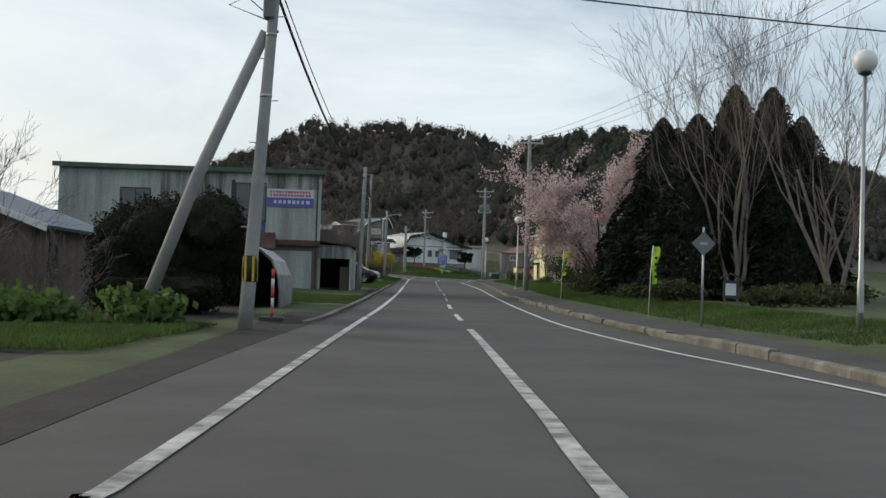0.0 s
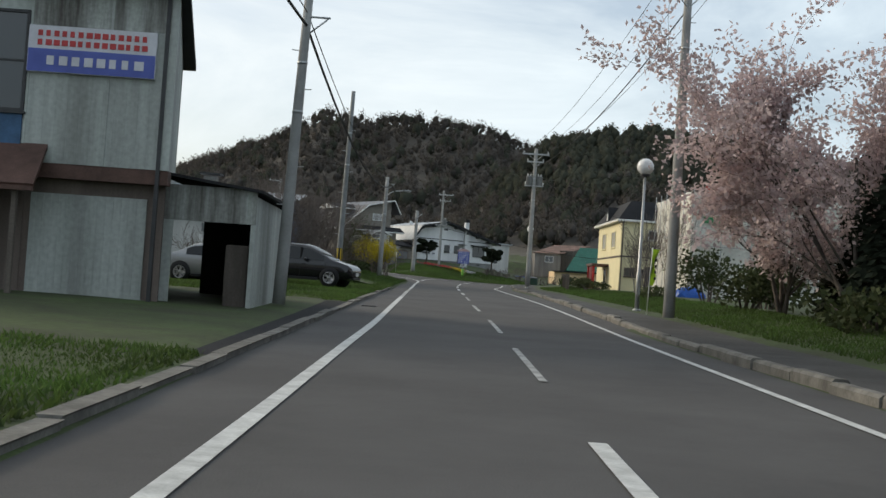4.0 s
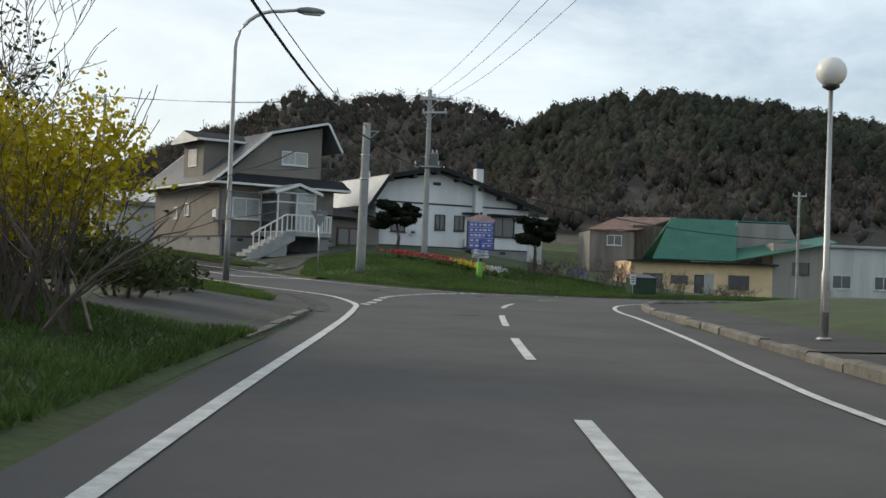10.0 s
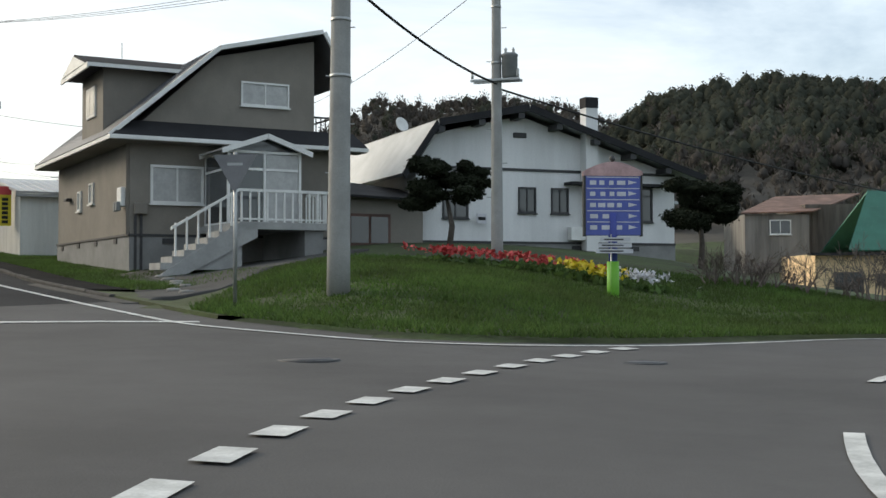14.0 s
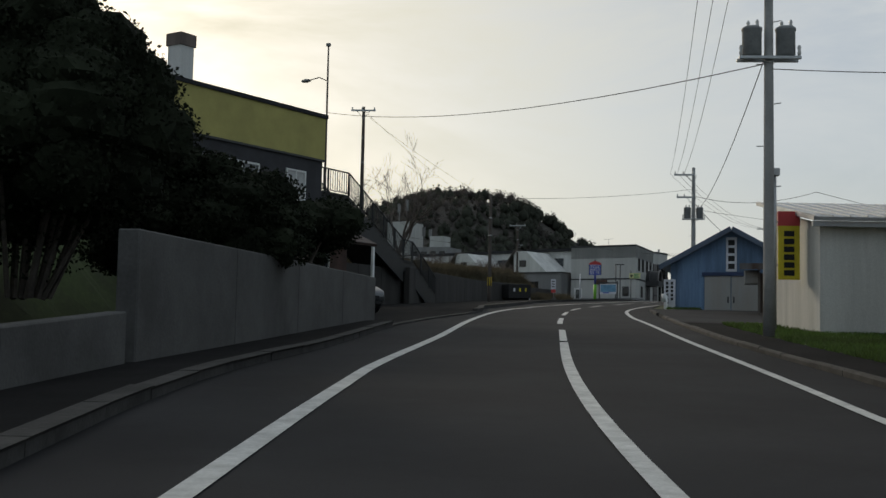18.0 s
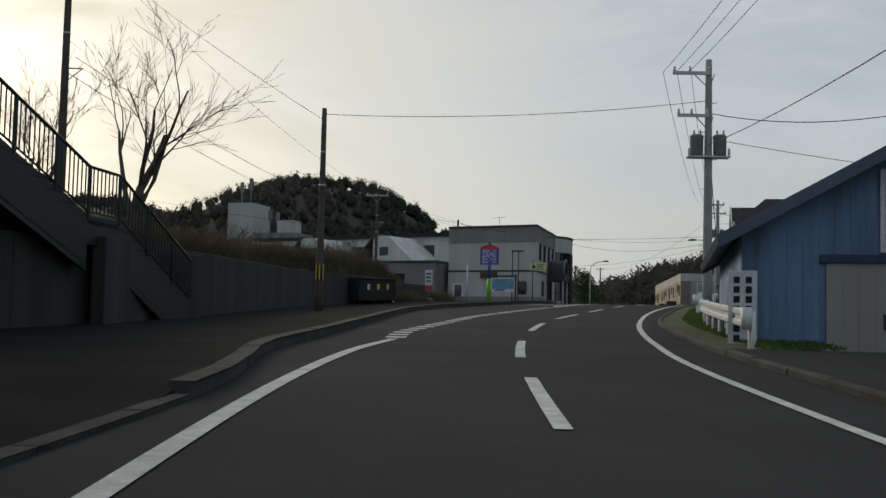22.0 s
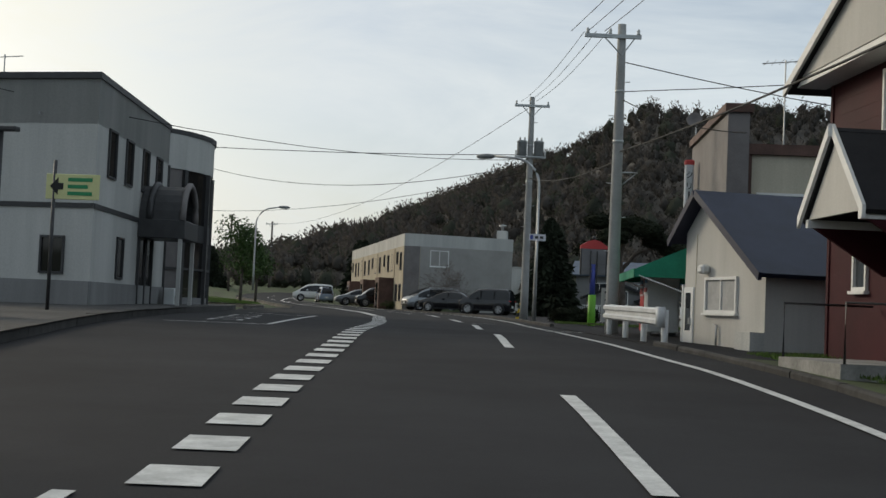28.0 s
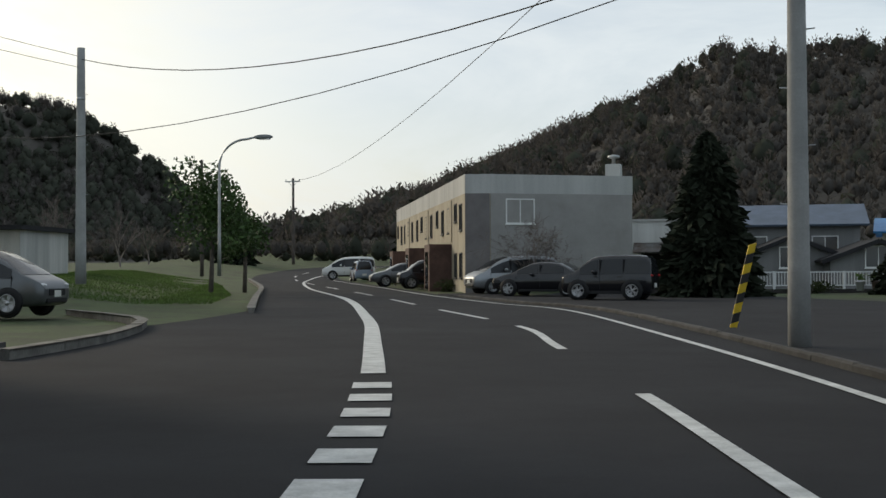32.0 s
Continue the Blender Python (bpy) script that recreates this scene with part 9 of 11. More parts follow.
for k in range(11):
    q0, q1 = arc[k], arc[k + 1]
    mm = fm(q0, q1)
    ln = (q1 - q0).length
    part("pane", fbox(mm, 0, ln, -.12, -.06, 3.0, 4.95), DARK_GLASS if k > 1 else TAUPE, of)
    part("pane", fbox(mm, 0, ln, -.12, -.06, 0.3, 2.35), DARK_GLASS if k > 1 else TAUPE, of)
    part("spandrel", fbox(mm, 0, ln, -.14, -.03, 2.35, 3.0), DARK_STEEL, of)
    part("base", fbox(mm, 0, ln, -.14, -.02, -.4, .3), GREY_WALL, of)
    if k % 2 == 0:
        part("column", fbox(mm, -.09, .09, -.14, .06, -.3, 4.95), DARK_STEEL, of)
    part("transom", fbox(mm, 0, ln, -.1, .02, 1.3, 1.38), DARK_STEEL, of)
part("back_wall", slab([(p1.x - .3, p1.y), (arc[-1].x, arc[-1].y), (-12, 15.5), (-9.8, 10)], -.4, 5.0), PALE_GREY, of)
cn = part("canopy", fbox(fr_, 5.4, 7.8, 0.01, 1.5, 2.15, 2.75, .02), DARK_STEEL, of, "dark arched entrance canopy")
for nn in (.35, 1.4):
    v, f = [], []
    pts = [fr_ @ Vector((6.6 + 1.15 * math.cos(t), nn, 2.75 + 1.2 * math.sin(t))) for t in [math.pi * i / 12 for i in range(13)]]
    tube_data(v, f, pts, [.11] * 13, 6)
    raw("arch", v, f, TAUPE if nn > 1 else DARK_STEEL, cn, smooth=True)
v, f = [], []
for i in range(13):
    t = math.pi * i / 12
    for nn in (0.01, 1.35):
        v.append(fr_ @ Vector((6.6 + 1.1 * math.cos(t), nn, 2.75 + 1.15 * math.sin(t))))
f = [(2 * i, 2 * i + 1, 2 * i + 3, 2 * i + 2) for i in range(12)]
raw("vault", v, f, DARK_STEEL, cn)
part("entrance", fbox(fr_, 5.6, 7.5, -.02, .03, -.1, 2.1), DARK_GLASS, of, "dark glass entrance doors")
for u in (5.5, 6.5, 7.5):
    part("door_post", fbox(fr_, u, u + .09, 0, .09, -.1, 2.15), DARK_STEEL, of)
for u in (5.5, 7.7):
    part("column", fbox(fr_, u - .06, u + .06, 1.3, 1.42, -.2, 2.2), PALE_GREY, of)
ac = part("outdoor_unit", fbox(fr_, 8.9, 9.6, .25, .6, -.1, .6, .02), VEND_WHITE, of, "white air conditioner unit")
lathe("grille", [(.0, 0), (.22, 0), (.22, .02), (.05, .03)], DARK_STEEL, ac).matrix_basis = fr_ @ Matrix.Translation((9.25, .6, .25)) @ Matrix.Rotation(-math.pi / 2, 4, 'X')
tube("antenna", [(-4.2, 2, 6.3), (-4.2, 2, 7.3)], .02, STEEL, of, sides=5)
tube("antenna_arm", [(-4.8, 2, 7.2), (-3.6, 2, 7.25)], .015, STEEL, of, sides=5)
tube("flue", [(-7.4, .8, 6.3), (-7.4, .8, 7.0)], .09, DARK_STEEL, of, sides=8)

# annex beside the office
an = thing("annex", -81.5, 292.0, 8.9, 0, "low flat-roofed grey annex with dark openings", "building")
part("wall", abox(0, 8.3, 0, 6, -.6, 3.0), GREY_WALL, an)
part("roof_trim", abox(-.1, 8.4, -.12, 6, 3.0, 3.16), DARK_STEEL, an)
part("opening", abox(.6, 3.6, -.03, .01, .9, 2.1), DARK_ROOM, an)
part("opening", abox(4.0, 5.4, -.03, .01, 0, 2.1), DARK_ROOM, an)


def direction_sign(x, y, z, rz, label, top, bw, bh, bars=True, post=(LIME, POST_BLUE), crown=None):
    """Board with an arched red top on a thick two-coloured post."""
    root = thing("direction_sign", x, y, z, rz, label, "road sign", "direction signs")
    zb = top - bh
    tube("lower_post", [(0, 0, -.2), (0, 0, zb * .62)], .14, post[0], root, sides=12)
    tube("upper_post", [(0, 0, zb * .62), (0, 0, zb + bh * .3)], .1, post[1], root, sides=12)
    w = bw / 2
    b = part("board", abox(-w, w, -.05, .05, zb, top - .32, .015), SIGN_BLUE if bars else SIGN_BACK, root, "blue sign board" if bars else "grey back of the sign board")
    n = 9
    pts = [(-w - .03, top - .32)] + [(-w - .03 + (bw + .06) * i / n, top - .32 + .10 + .22 * math.sin(math.pi * i / n)) for i in range(n + 1)] + [(w + .03, top - .32)]
    part("arched_top", prism(pts, -.06, .06), crown or SIGN_RED, root, "arched red top" if crown is None else "faded pink arched top")
    lathe("finial", [(.02, 0), (.07, .04), (.07, .1), (.02, .15)], DARK_STEEL, root, loc=(0, 0, top), sides=10)
    for s in (-1, 1):
        part("edge", abox(s * w - .025, s * w + .025, -.06, .06, zb - .02, top - .3), DARK_STEEL, b)
    if bars:
        rows = 5
        hh = (bh - .4) / rows
        for i in range(rows):
            vv = zb + .06 + i * hh
            part("row_line", abox(-w + .05, w - .05, -.058, -.05, vv + hh - .02, vv + hh), SIGN_WHITE, b)
            rnd = random.Random(i + int(x))
            part("arrow", prism([(w - .3, vv + hh * .3), (w - .1, vv + hh * .5), (w - .3, vv + hh * .7)], -.06, -.05), SIGN_WHITE, b)
            u = -w + .12
            while u < w - .5:
                l = rnd.uniform(.1, .2)
                part("lettering_bar", abox(u, u + l, -.06, -.05, vv + hh * .28, vv + hh * .66), SIGN_WHITE, b)
                u += l + rnd.uniform(.04, .12)
    else:
        for i in range(5):
            part("rib", abox(-w + .05, w - .05, -.08, -.05, zb + .1 + i * (bh - .5) / 5, zb + .15 + i * (bh - .5) / 5), SIGN_BACK, b)
        for u in (-.14, .1):
            part("bracket", abox(u, u + .04, -.1, -.05, zb - .3, top - .4), DARK_STEEL, b)
    return root


direction_sign(-58.85, 271.5, 8.05, 14, "blue direction board with a red top on a green post", 3.5, 1.08, 1.25)
direction_sign(-52.2, 306.4, 8.4, 16, "grey back of a direction sign with a red top", 3.15, 0.92, 1.25, bars=False)
direction_sign(5.0, 178.0, 2.55, 10, "blue direction board with a faded pink top beside the junction", 3.18, 1.3, 1.65, crown=mat("faded pink paint", (0.55, 0.36, 0.36), 0.6, var=0.3, scale=3, bump=0.03))

# bus stop, white marker, map board, lamps, car park sign
bs = thing("bus_stop", -60.6, 266.9, 7.95, 12, "white and red bus stop post", "bus stop")
part("board", abox(-.22, .22, -.02, .02, .85, 1.75, .01), SIGN_WHITE, bs)
part("red_panel", abox(-.2, .2, -.03, .03, .55, .85, .01), SIGN_RED, bs)
for i in range(3):
    part("lettering_bar", abox(-.14, .14, -.028, -.02, 1.05 + i * .22, 1.14 + i * .22), DARK_STEEL, bs)
tube("post", [(0, 0.03, -.1), (0, 0.03, 1.7)], .025, STEEL, bs, sides=8)
lathe("foot", [(.26, -.1), (.26, .06), (.16, .12), (.05, .14)], CONCRETE_DARK, bs, sides=14)
wp = thing("marker_post", -59.9, 270.6, 8.05, 0, "slim white marker post beside the road", "post")
tube("post", [(0, 0, -.1), (0, 0, 2.25)], .045, SIGN_WHITE, wp)
part("cap", abox(-.06, .06, -.06, .06, 2.2, 2.3), SIGN_WHITE, wp)
mb = thing("map_board", -63.9, 282.6, 8.35, 0, "outdoor map board in a dark frame", "notice board")
for x in (0, 1.95):
    part("post", abox(x - .05, x + .05, -.05, .05, -.2, 2.0), DARK_STEEL, mb)
bd = part("board", abox(.06, 1.9, -.03, .03, .75, 1.75), SIGN_WHITE, mb)
part("map", abox(.14, 1.82, -.036, -.03, .95, 1.68), MAP_BLUE, bd, "pale blue map")
part("legend", abox(.4, 1.1, -.044, -.037, .82, .93), SIGN_BLUE, bd)
part("top_rail", abox(-.08, 2.03, -.07, .07, 1.8, 1.92), DARK_STEEL, mb)
for dx in (0, .42):
    lp = thing("lamp_post", -63.5 + dx, 285.5 + dx * .3, 8.4, 0, "slim dark lamp post with a flat head", "lamp post", "lamp posts")
    tube("post", [(0, 0, -.1), (0, 0, 3.8)], .05, DARK_STEEL, lp)
    part("head", abox(-.05, .38, -.11, .11, 3.78, 3.88, .02), DARK_STEEL, lp)
ps = thing("guide_sign", -61.9, 286.6, 8.4, 5, "pale yellow guide sign with an arrow on a post", "sign")
tube("post", [(-.42, 0, -.1), (-.42, 0, 3.3)], .04, DARK_STEEL, ps)
b = part("board", abox(-.6, .6, -.03, .03, 2.45, 3.0, .01), mat("pale sign yellow", (0.60, 0.60, 0.30), 0.5, var=0.1, bump=0), ps)
part("arrow", prism([(-.5, 2.73), (-.32, 2.92), (-.32, 2.80), (-.2, 2.80), (-.2, 2.66), (-.32, 2.66), (-.32, 2.54)], -.045, -.031), BLACK_PAINT, b)
for i in range(3):
    part("lettering_bar", abox(-.1, .45 - .1 * (i % 2), -.04, -.031, 2.54 + i * .15, 2.62 + i * .15), SIGN_GREEN, b)

# stepped buildings on the plateau
sb = thing("building", -128.0, 336.0, 12.6, -6, "long white stepped building with brown sloping roofs", "building")
part("wall", abox(0, 36, 0, 10, -4, 5.2), WHITE_WALL, sb)
part("roof", abox(-.4, 36.4, -.5, 10.3, 5.2, 5.6), DARK_ROOF, sb)
for i in range(7):
    window(sb, "front", 1.5 + i * 5, 2.9, 2.2, 1.3, frame=DARK_STEEL)
    window(sb, "front", 1.5 + i * 5, .1, 2.6, 1.4, frame=DARK_STEEL)
for x in (6.5, 18.0, 29.0):
    wg = part("wing", prism([(x, -3), (x + 6.5, -3), (x + 6.5, 1.2), (x + 2.2, 4.9), (x, 4.9)], -6, -.01), WHITE_WALL, sb, "stepped white wing")
    part("wing_roof", quad_sheet(bmesh.new(), [(x - 3.5, -6.4, .6), (x + .5, -6.4, 5.05), (x + .5, -.1, 5.05), (x - 3.5, -.1, .6)], .15), BROWN_SLATE, wg, "brown sloping roof")
    part("wing_window", abox(x + 1.0, x + 2.2, -6.04, -6, 2.6, 3.6), DARK_GLASS, wg)
    part("wing_window", abox(x + 3.2, x + 4.4, -6.04, -6, .4, 1.4), DARK_GLASS, wg)

tb = thing("tower_building", -178.0, 402.0, 14.0, 10, "tall grey building with antennas on its roof", "building")
part("tower", abox(0, 5.5, 0, 8, 0, 18), PALE_GREY, tb)
part("main_block", abox(5.5, 15, 1, 9, 0, 12), GREY_WALL, tb)
part("roof_house", abox(10, 13.5, 2, 6, 12, 14.6), PALE_GREY, tb)
for x, h_ in ((17.5, 9.5), (20, 10), (22.5, 9)):
    part("column", abox(x, x + 1.3, 2, 5, 0, h_), GREY_WALL, tb)
part("low_wing", abox(15, 26, 1.5, 9, 0, 7.2), GREY_WALL, tb)
for k in range(3):
    part("balcony", abox(5.4, 15.1, .2, 1, 3 + k * 3, 3.9 + k * 3), PALE_GREY, tb)
    for i in range(4):
        part("window", abox(6 + i * 2.3, 7.4 + i * 2.3, .9, .99, 4.1 + k * 2.8, 5.4 + k * 2.8), DARK_GLASS, tb)
for x, h_ in ((1, 6), (3, 7), (7.5, 6.2), (9.2, 5.5)):
    tube("antenna", [(x, 4, 12 if x > 5 else 17.9), (x, 4, (12 if x > 5 else 17.9) + h_ * .8)], .12, GREY_WALL, tb, sides=6)
    part("antenna_panel", abox(x - .3, x + .3, 3.7, 4.3, (12 if x > 5 else 17.9) + h_ * .45, (12 if x > 5 else 17.9) + h_ * .8), GREY_WALL, tb)

# small cream house
sc = thing("house", -48.85, 290.0, 8.4, -66, "small cream house with a navy roof", "house")
CW, CD = 3.75, 7.0
part("wall", prism([(0, -.4), (CW, -.4), (CW, 1.45), (1.0, 3.1), (0, 2.35)], 0, CD), CREAM_PALE, sc)
siding(sc, "front", CW, CD, -.2, 1.45, .22, CREAM_PALE, depth=.006)
gable_roof(sc, [(-.3, 2.12), (1.0, 3.13), (CW + .3, 1.3)], -.3, CD + .2, .09, NAVY_ROOF, trim=NAVY_ROOF, drop=0.06)
window(sc, "front", 1.1, .6, 1.5, .75, CW, CD, panes=2, glass=CURTAIN)
door(sc, "front", -.0, -.3, .5, 1.45, material=WHITE_PAINT, glass=GLASS)
part("vent_hood", fbox(face("front"), 1.05, 1.3, .01, .22, 1.42, 1.62, .05), WHITE_PAINT, sc)
part("joint_strip", fbox(face("front"), .55, .57, 0, .012, -.2, 2.3), CREAM, sc)
tube("pipe", [face("front") @ Vector((1.75, .06, -.2)), face("front") @ Vector((1.75, .06, .35)), face("front") @ Vector((1.62, .06, .36))], .025, STEEL, sc)
part("plinth", fbox(face("front"), 3.1, 3.75, 0.0, .3, -.4, .25), BASE_WHITE, sc)

# dry cleaner's shop
cs = thing("shop", -48.0, 291.6, 8.45, 7.6, "cream and taupe shop with a green awning", "shop")
part("street_front", abox(0, .5, 0, 6.2, -.3, 5.3), TAUPE, cs, "taupe false front")
part("front_coping", abox(-.08, .58, -.08, 6.28, 5.3, 5.5), BROWN_TIN, cs)
part("wall", abox(.5, 3.3, .3, 6.2, -.3, 4.35), CREAM, cs)
part("coping", abox(.5, 3.4, .2, 6.3, 4.35, 4.6), BROWN_TIN, cs)
part("corner_strip", abox(.5, .62, .24, .36, -.3, 4.4), BROWN_TIN, cs)
part("end_block", abox(3.05, 3.45, .15, .5, 3.6, 4.75), BROWN_TIN, cs)
part("rear_wall", abox(3.3, 9, .8, 6.2, -.3, 3.3), GREY_WALL, cs)
part("rear_roof", quad_sheet(bmesh.new(), [(3.3, .3, 3.2), (9.4, .3, 3.2), (9.4, 3.6, 4.2), (3.3, 3.6, 4.2)], .1), GREY_TIN, cs)
seams(cs, Matrix(((1, 0, 0, 0), (0, -.29, .957, .3), (0, .957, .29, 3.31), (0, 0, 0, 1))), 3.4, 9.3, 0, 3.4, .3, GREY_TIN, .04, .04)
window(cs, Matrix(((1, 0, 0, 0), (0, -1, 0, .3), (0, 0, 1, 0), (0, 0, 0, 1))), .75, 2.5, 1.4, .95)
window(cs, "left", 1.4, .2, 3.2, 1.9, frame=WHITE_PAINT)
aw = part("awning", quad_sheet(bmesh.new(), [(-2.0, .6, 1.55), (0, .6, 2.45), (0, 5.3, 2.45), (-2.0, 5.3, 1.55)], -.04), AWNING, cs, "green cloth awning")
part("valance", abox(-2.02, -1.98, .6, 5.3, 1.35, 1.56), AWNING, aw)
for y in (.6, 5.3):
    part("awning_end", quad_sheet(bmesh.new(), [(-2.0, y, 1.36), (0, y, 1.36), (0, y, 2.45), (-2.0, y, 1.55)], .015), AWNING, aw)
    tube("strut", [(-1.9, y, 1.4), (-.02, y, .75)], .02, WHITE_PAINT, aw, sides=6)
vg = part("projecting_sign", abox(-.36, -.12, 4.8, 4.98, 2.9, 4.75, .04), SIGN_WHITE, cs, "tall white projecting sign with black writing")
part("sign_top", abox(-.37, -.11, 4.79, 4.99, 4.6, 4.77, .04), SIGN_RED, vg)
for i, c in enumerate("クリ"):
    words(vg, c, .22, Matrix.Translation((-.24, 4.79, 4.33 - i * .3)) @ Matrix.Rotation(math.pi / 2, 4, 'X'), BLACK_PAINT, .004)
part("lettering_stroke", abox(-.26, -.22, 4.783, 4.798, 3.66, 3.9), BLACK_PAINT, vg)
for i, c in enumerate("ニング"):
    words(vg, c, .22, Matrix.Translation((-.24, 4.79, 3.5 - i * .27)) @ Matrix.Rotation(math.pi / 2, 4, 'X'), BLACK_PAINT, .004)
dish = part("satellite_dish", abox(-.02, .02, 5.55, 5.6, 5.4, 5.9), STEEL, cs)
lathe("dish_bowl", [(.0, 0), (.12, .02), (.2, .06), (.22, .1), (.205, .1), (.12, .035), (.01, .02)], TAUPE, dish, loc=(0, 0, 0)).matrix_basis = Matrix.Translation((-.05, 5.5, 5.95)) @ Matrix.Rotation(1.2, 4, 'X') @ Matrix.Rotation(-.3, 4, 'Y')
tube("antenna_mast", [(1.9, 3, 4.5), (1.9, 3, 7.2)], .02, STEEL, cs, sides=5)
an_ = tube("antenna_boom", [(1.3, 3.0, 7.1), (2.8, 3.1, 7.25)], .015, STEEL, cs, sides=5)
for i in range(7):
    tube("element", [(1.4 + i * .2, 2.7, 7.12 + i * .02), (1.4 + i * .2, 3.35, 7.12 + i * .02)], .008, STEEL, an_, sides=4)
for y, mt, nm in ((3.9, VEND_RED, "red drinks vending machine under the awning"), (2.75, VEND_WHITE, "white drinks vending machine under the awning")):
    q = cs.matrix_basis @ Vector((-1.05, y, 0))
    vm = thing("vending_machine", q.x, q.y, 8.42, 7.6, nm, "vending machine", "vending machines")
    part("body", abox(-.4, .4, 0, 1.0, .06, 1.83, .02), mt, vm)
    part("window", abox(-.412, -.4, .1, .9, 1.0, 1.72), SIGN_WHITE, vm)
    for k in range(3):
        part("display_shelf", abox(-.43, -.41, .12, .88, 1.05 + k * .23, 1.08 + k * .23), mt, vm)
        part("sample_cans", abox(-.425, -.412, .16, .84, 1.09 + k * .23, 1.2 + k * .23), MAP_BLUE if k % 2 else SIGN_RED, vm)
    part("panel", abox(.05 - .45, .35, -.012, 0, .2, 1.7), mt, vm)
    part("slot", abox(-.412, -.4, .2, .8, .25, .45), BLACK_PAINT, vm)
    for a in (-.35, .28):
        part("foot", abox(a, a + .07, .05, .95, -.05, .06), DARK_STEEL, vm)

# flats
ap = thing("apartment_block", -70.3, 352.9, 8.85, 0, "cream and grey two-storey apartment block", "apartment building")
A_, B_, C_ = (0, 0), (1.2, .3), (7.8, 3.9)
E_ = (-13.3, 32.5)
D2 = (C_[0] + E_[0], C_[1] + E_[1])
part("wall", slab([A_, B_, C_, D2, E_], -.5, 4.7), APT_CREAM, ap)
part("parapet", slab([(x * 1.003, y * 1.003) for x, y in (A_, B_, C_, D2, E_)], 4.7, 5.65), PALE_GREY, ap)
fl, fe2 = fm(E_, A_), fm(B_, C_)
part("end_panel", fbox(fe2, .02, 7.5, 0, .03, -.4, 4.7), mat("warm grey render", (0.31, 0.30, 0.285), 0.85, var=0.15, scale=0.8, bump=0.1), ap, "grey rendered end wall")
part("corner_panel", fbox(fm(A_, B_), 0, 1.22, 0, .03, -.4, 4.7), TAUPE, ap)
window(ap, fe2, .8, 3.2, 1.5, 1.25, glass=CURTAIN)
L_ = 35.1
for i, u in enumerate((1.0, 3.6, 6.0, 8.6, 11.0, 14.0, 16.5, 19.0, 21.5, 24.2, 26.6, 29.0, 31.6, 33.4)):
    window(ap, fl, u, 2.9 + .5 * (i % 3 == 0), .8, 1.35 - .4 * (i % 3 == 0), frame=DARK_STEEL, panes=1)
    if i % 4 != 2:
        window(ap, fl, u, .5, .8, 1.3, frame=DARK_STEEL, panes=1)
for u in (7.2, 18.0, 28.2):
    en = part("porch", fbox(fl, u, u + 2.2, .01, 1.2, -.4, 2.3), BROWN_TIN, ap, "brown entrance porch")
    part("porch_door", fbox(fl, u + .5, u + 1.7, 1.2, 1.23, -.2, 1.9), DARK_GLASS, en)
    part("fascia_strip", fbox(fl, u - .2, u + 2.4, 0, .05, 2.4, 4.6), APT_CREAM, en)
vt = part("roof_vent", abox(6.3, 7.1, 5.0, 5.8, 5.6, 6.4, .02), PALE_GREY, ap)
lathe("cowl", [(.1, 0), (.1, .3), (.32, .36), (.3, .46), (.05, .52)], STEEL, vt, loc=(6.7, 5.4, 6.4), sides=12)


def plain_house(x, y, z, rz, W, D, h, peak, wall_m, roof_m, label, wins=2):
    r = thing("house", x, y, z, rz, label, "house", "far houses")
    part("wall", prism([(0, -.5), (W, -.5), (W, h), (W / 2, h + peak), (0, h)], 0, D), wall_m, r)
    gable_roof(r, [(-.5, h - .2), (W / 2, h + peak + .02), (W + .5, h - .2)], -.4, D + .4, .12, roof_m, trim=roof_m)
    for i in range(wins):
        window(r, "front", W * (i + .5) / wins - .7, .9, 1.4, 1.2)
    return r


def ridge_house(x, y, z, rz, W, D, h, peak, wall_m, roof_m, label, wins=2):
    """House whose eave faces the viewer."""
    r = thing("house", x, y, z, rz, label, "house", "far houses")
    part("wall", abox(0, W, 0, D, -.5, h), wall_m, r)
    part("roof", quad_sheet(bmesh.new(), [(-.5, -.5, h - .05), (W + .5, -.5, h - .05), (W + .5, D / 2, h + peak), (-.5, D / 2, h + peak)], .12), roof_m, r)
    part("roof", quad_sheet(bmesh.new(), [(-.5, D + .5, h - .05), (-.5, D / 2, h + peak), (W + .5, D / 2, h + peak), (W + .5, D + .5, h - .05)], .12), roof_m, r)
    for s in (0, W - .06):
        part("gable", quad_sheet(bmesh.new(), [(s + .03, 0, h - .02), (s + .03, D, h - .02), (s + .03, D / 2 + .02, h + peak - .05), (s + .03, D / 2 - .02, h + peak - .05)], .04), wall_m, r)
    for i in range(wins):
        window(r, "front", W * (i + .5) / wins - .7, h - 1.8, 1.5, 1.2)
    return r


ridge_house(-58.6, 369.0, 9.0, 0, 8.0, 7, 3.3, 1.3, GREY_WALL, BLUEGREY_ROOF, "grey house with a blue-grey metal roof")
plain_house(-57.0, 364.0, 8.9, 8, 5.0, 4, 1.6, 1.0, GREY_WALL, DARK_ROOF, "low grey outbuilding with a dark roof", 1)
plain_house(-52.6, 363.0, 8.9, 8, 5.0, 4, 1.4, .9, GREY_WALL, DARK_ROOF, "low dark outbuilding with a pitched roof", 1)
ridge_house(-49.2, 371.0, 9.0, -6, 9.0, 8, 2.9, .9, CREAM, BRIGHT_BLUE, "cream house with a bright blue roof")
ridge_house(-52.0, 376.0, 8.6, 0, 5.0, 4, 1.6, .5, CREAM, BRIGHT_BLUE, "low shed with a bright blue roof", 1)
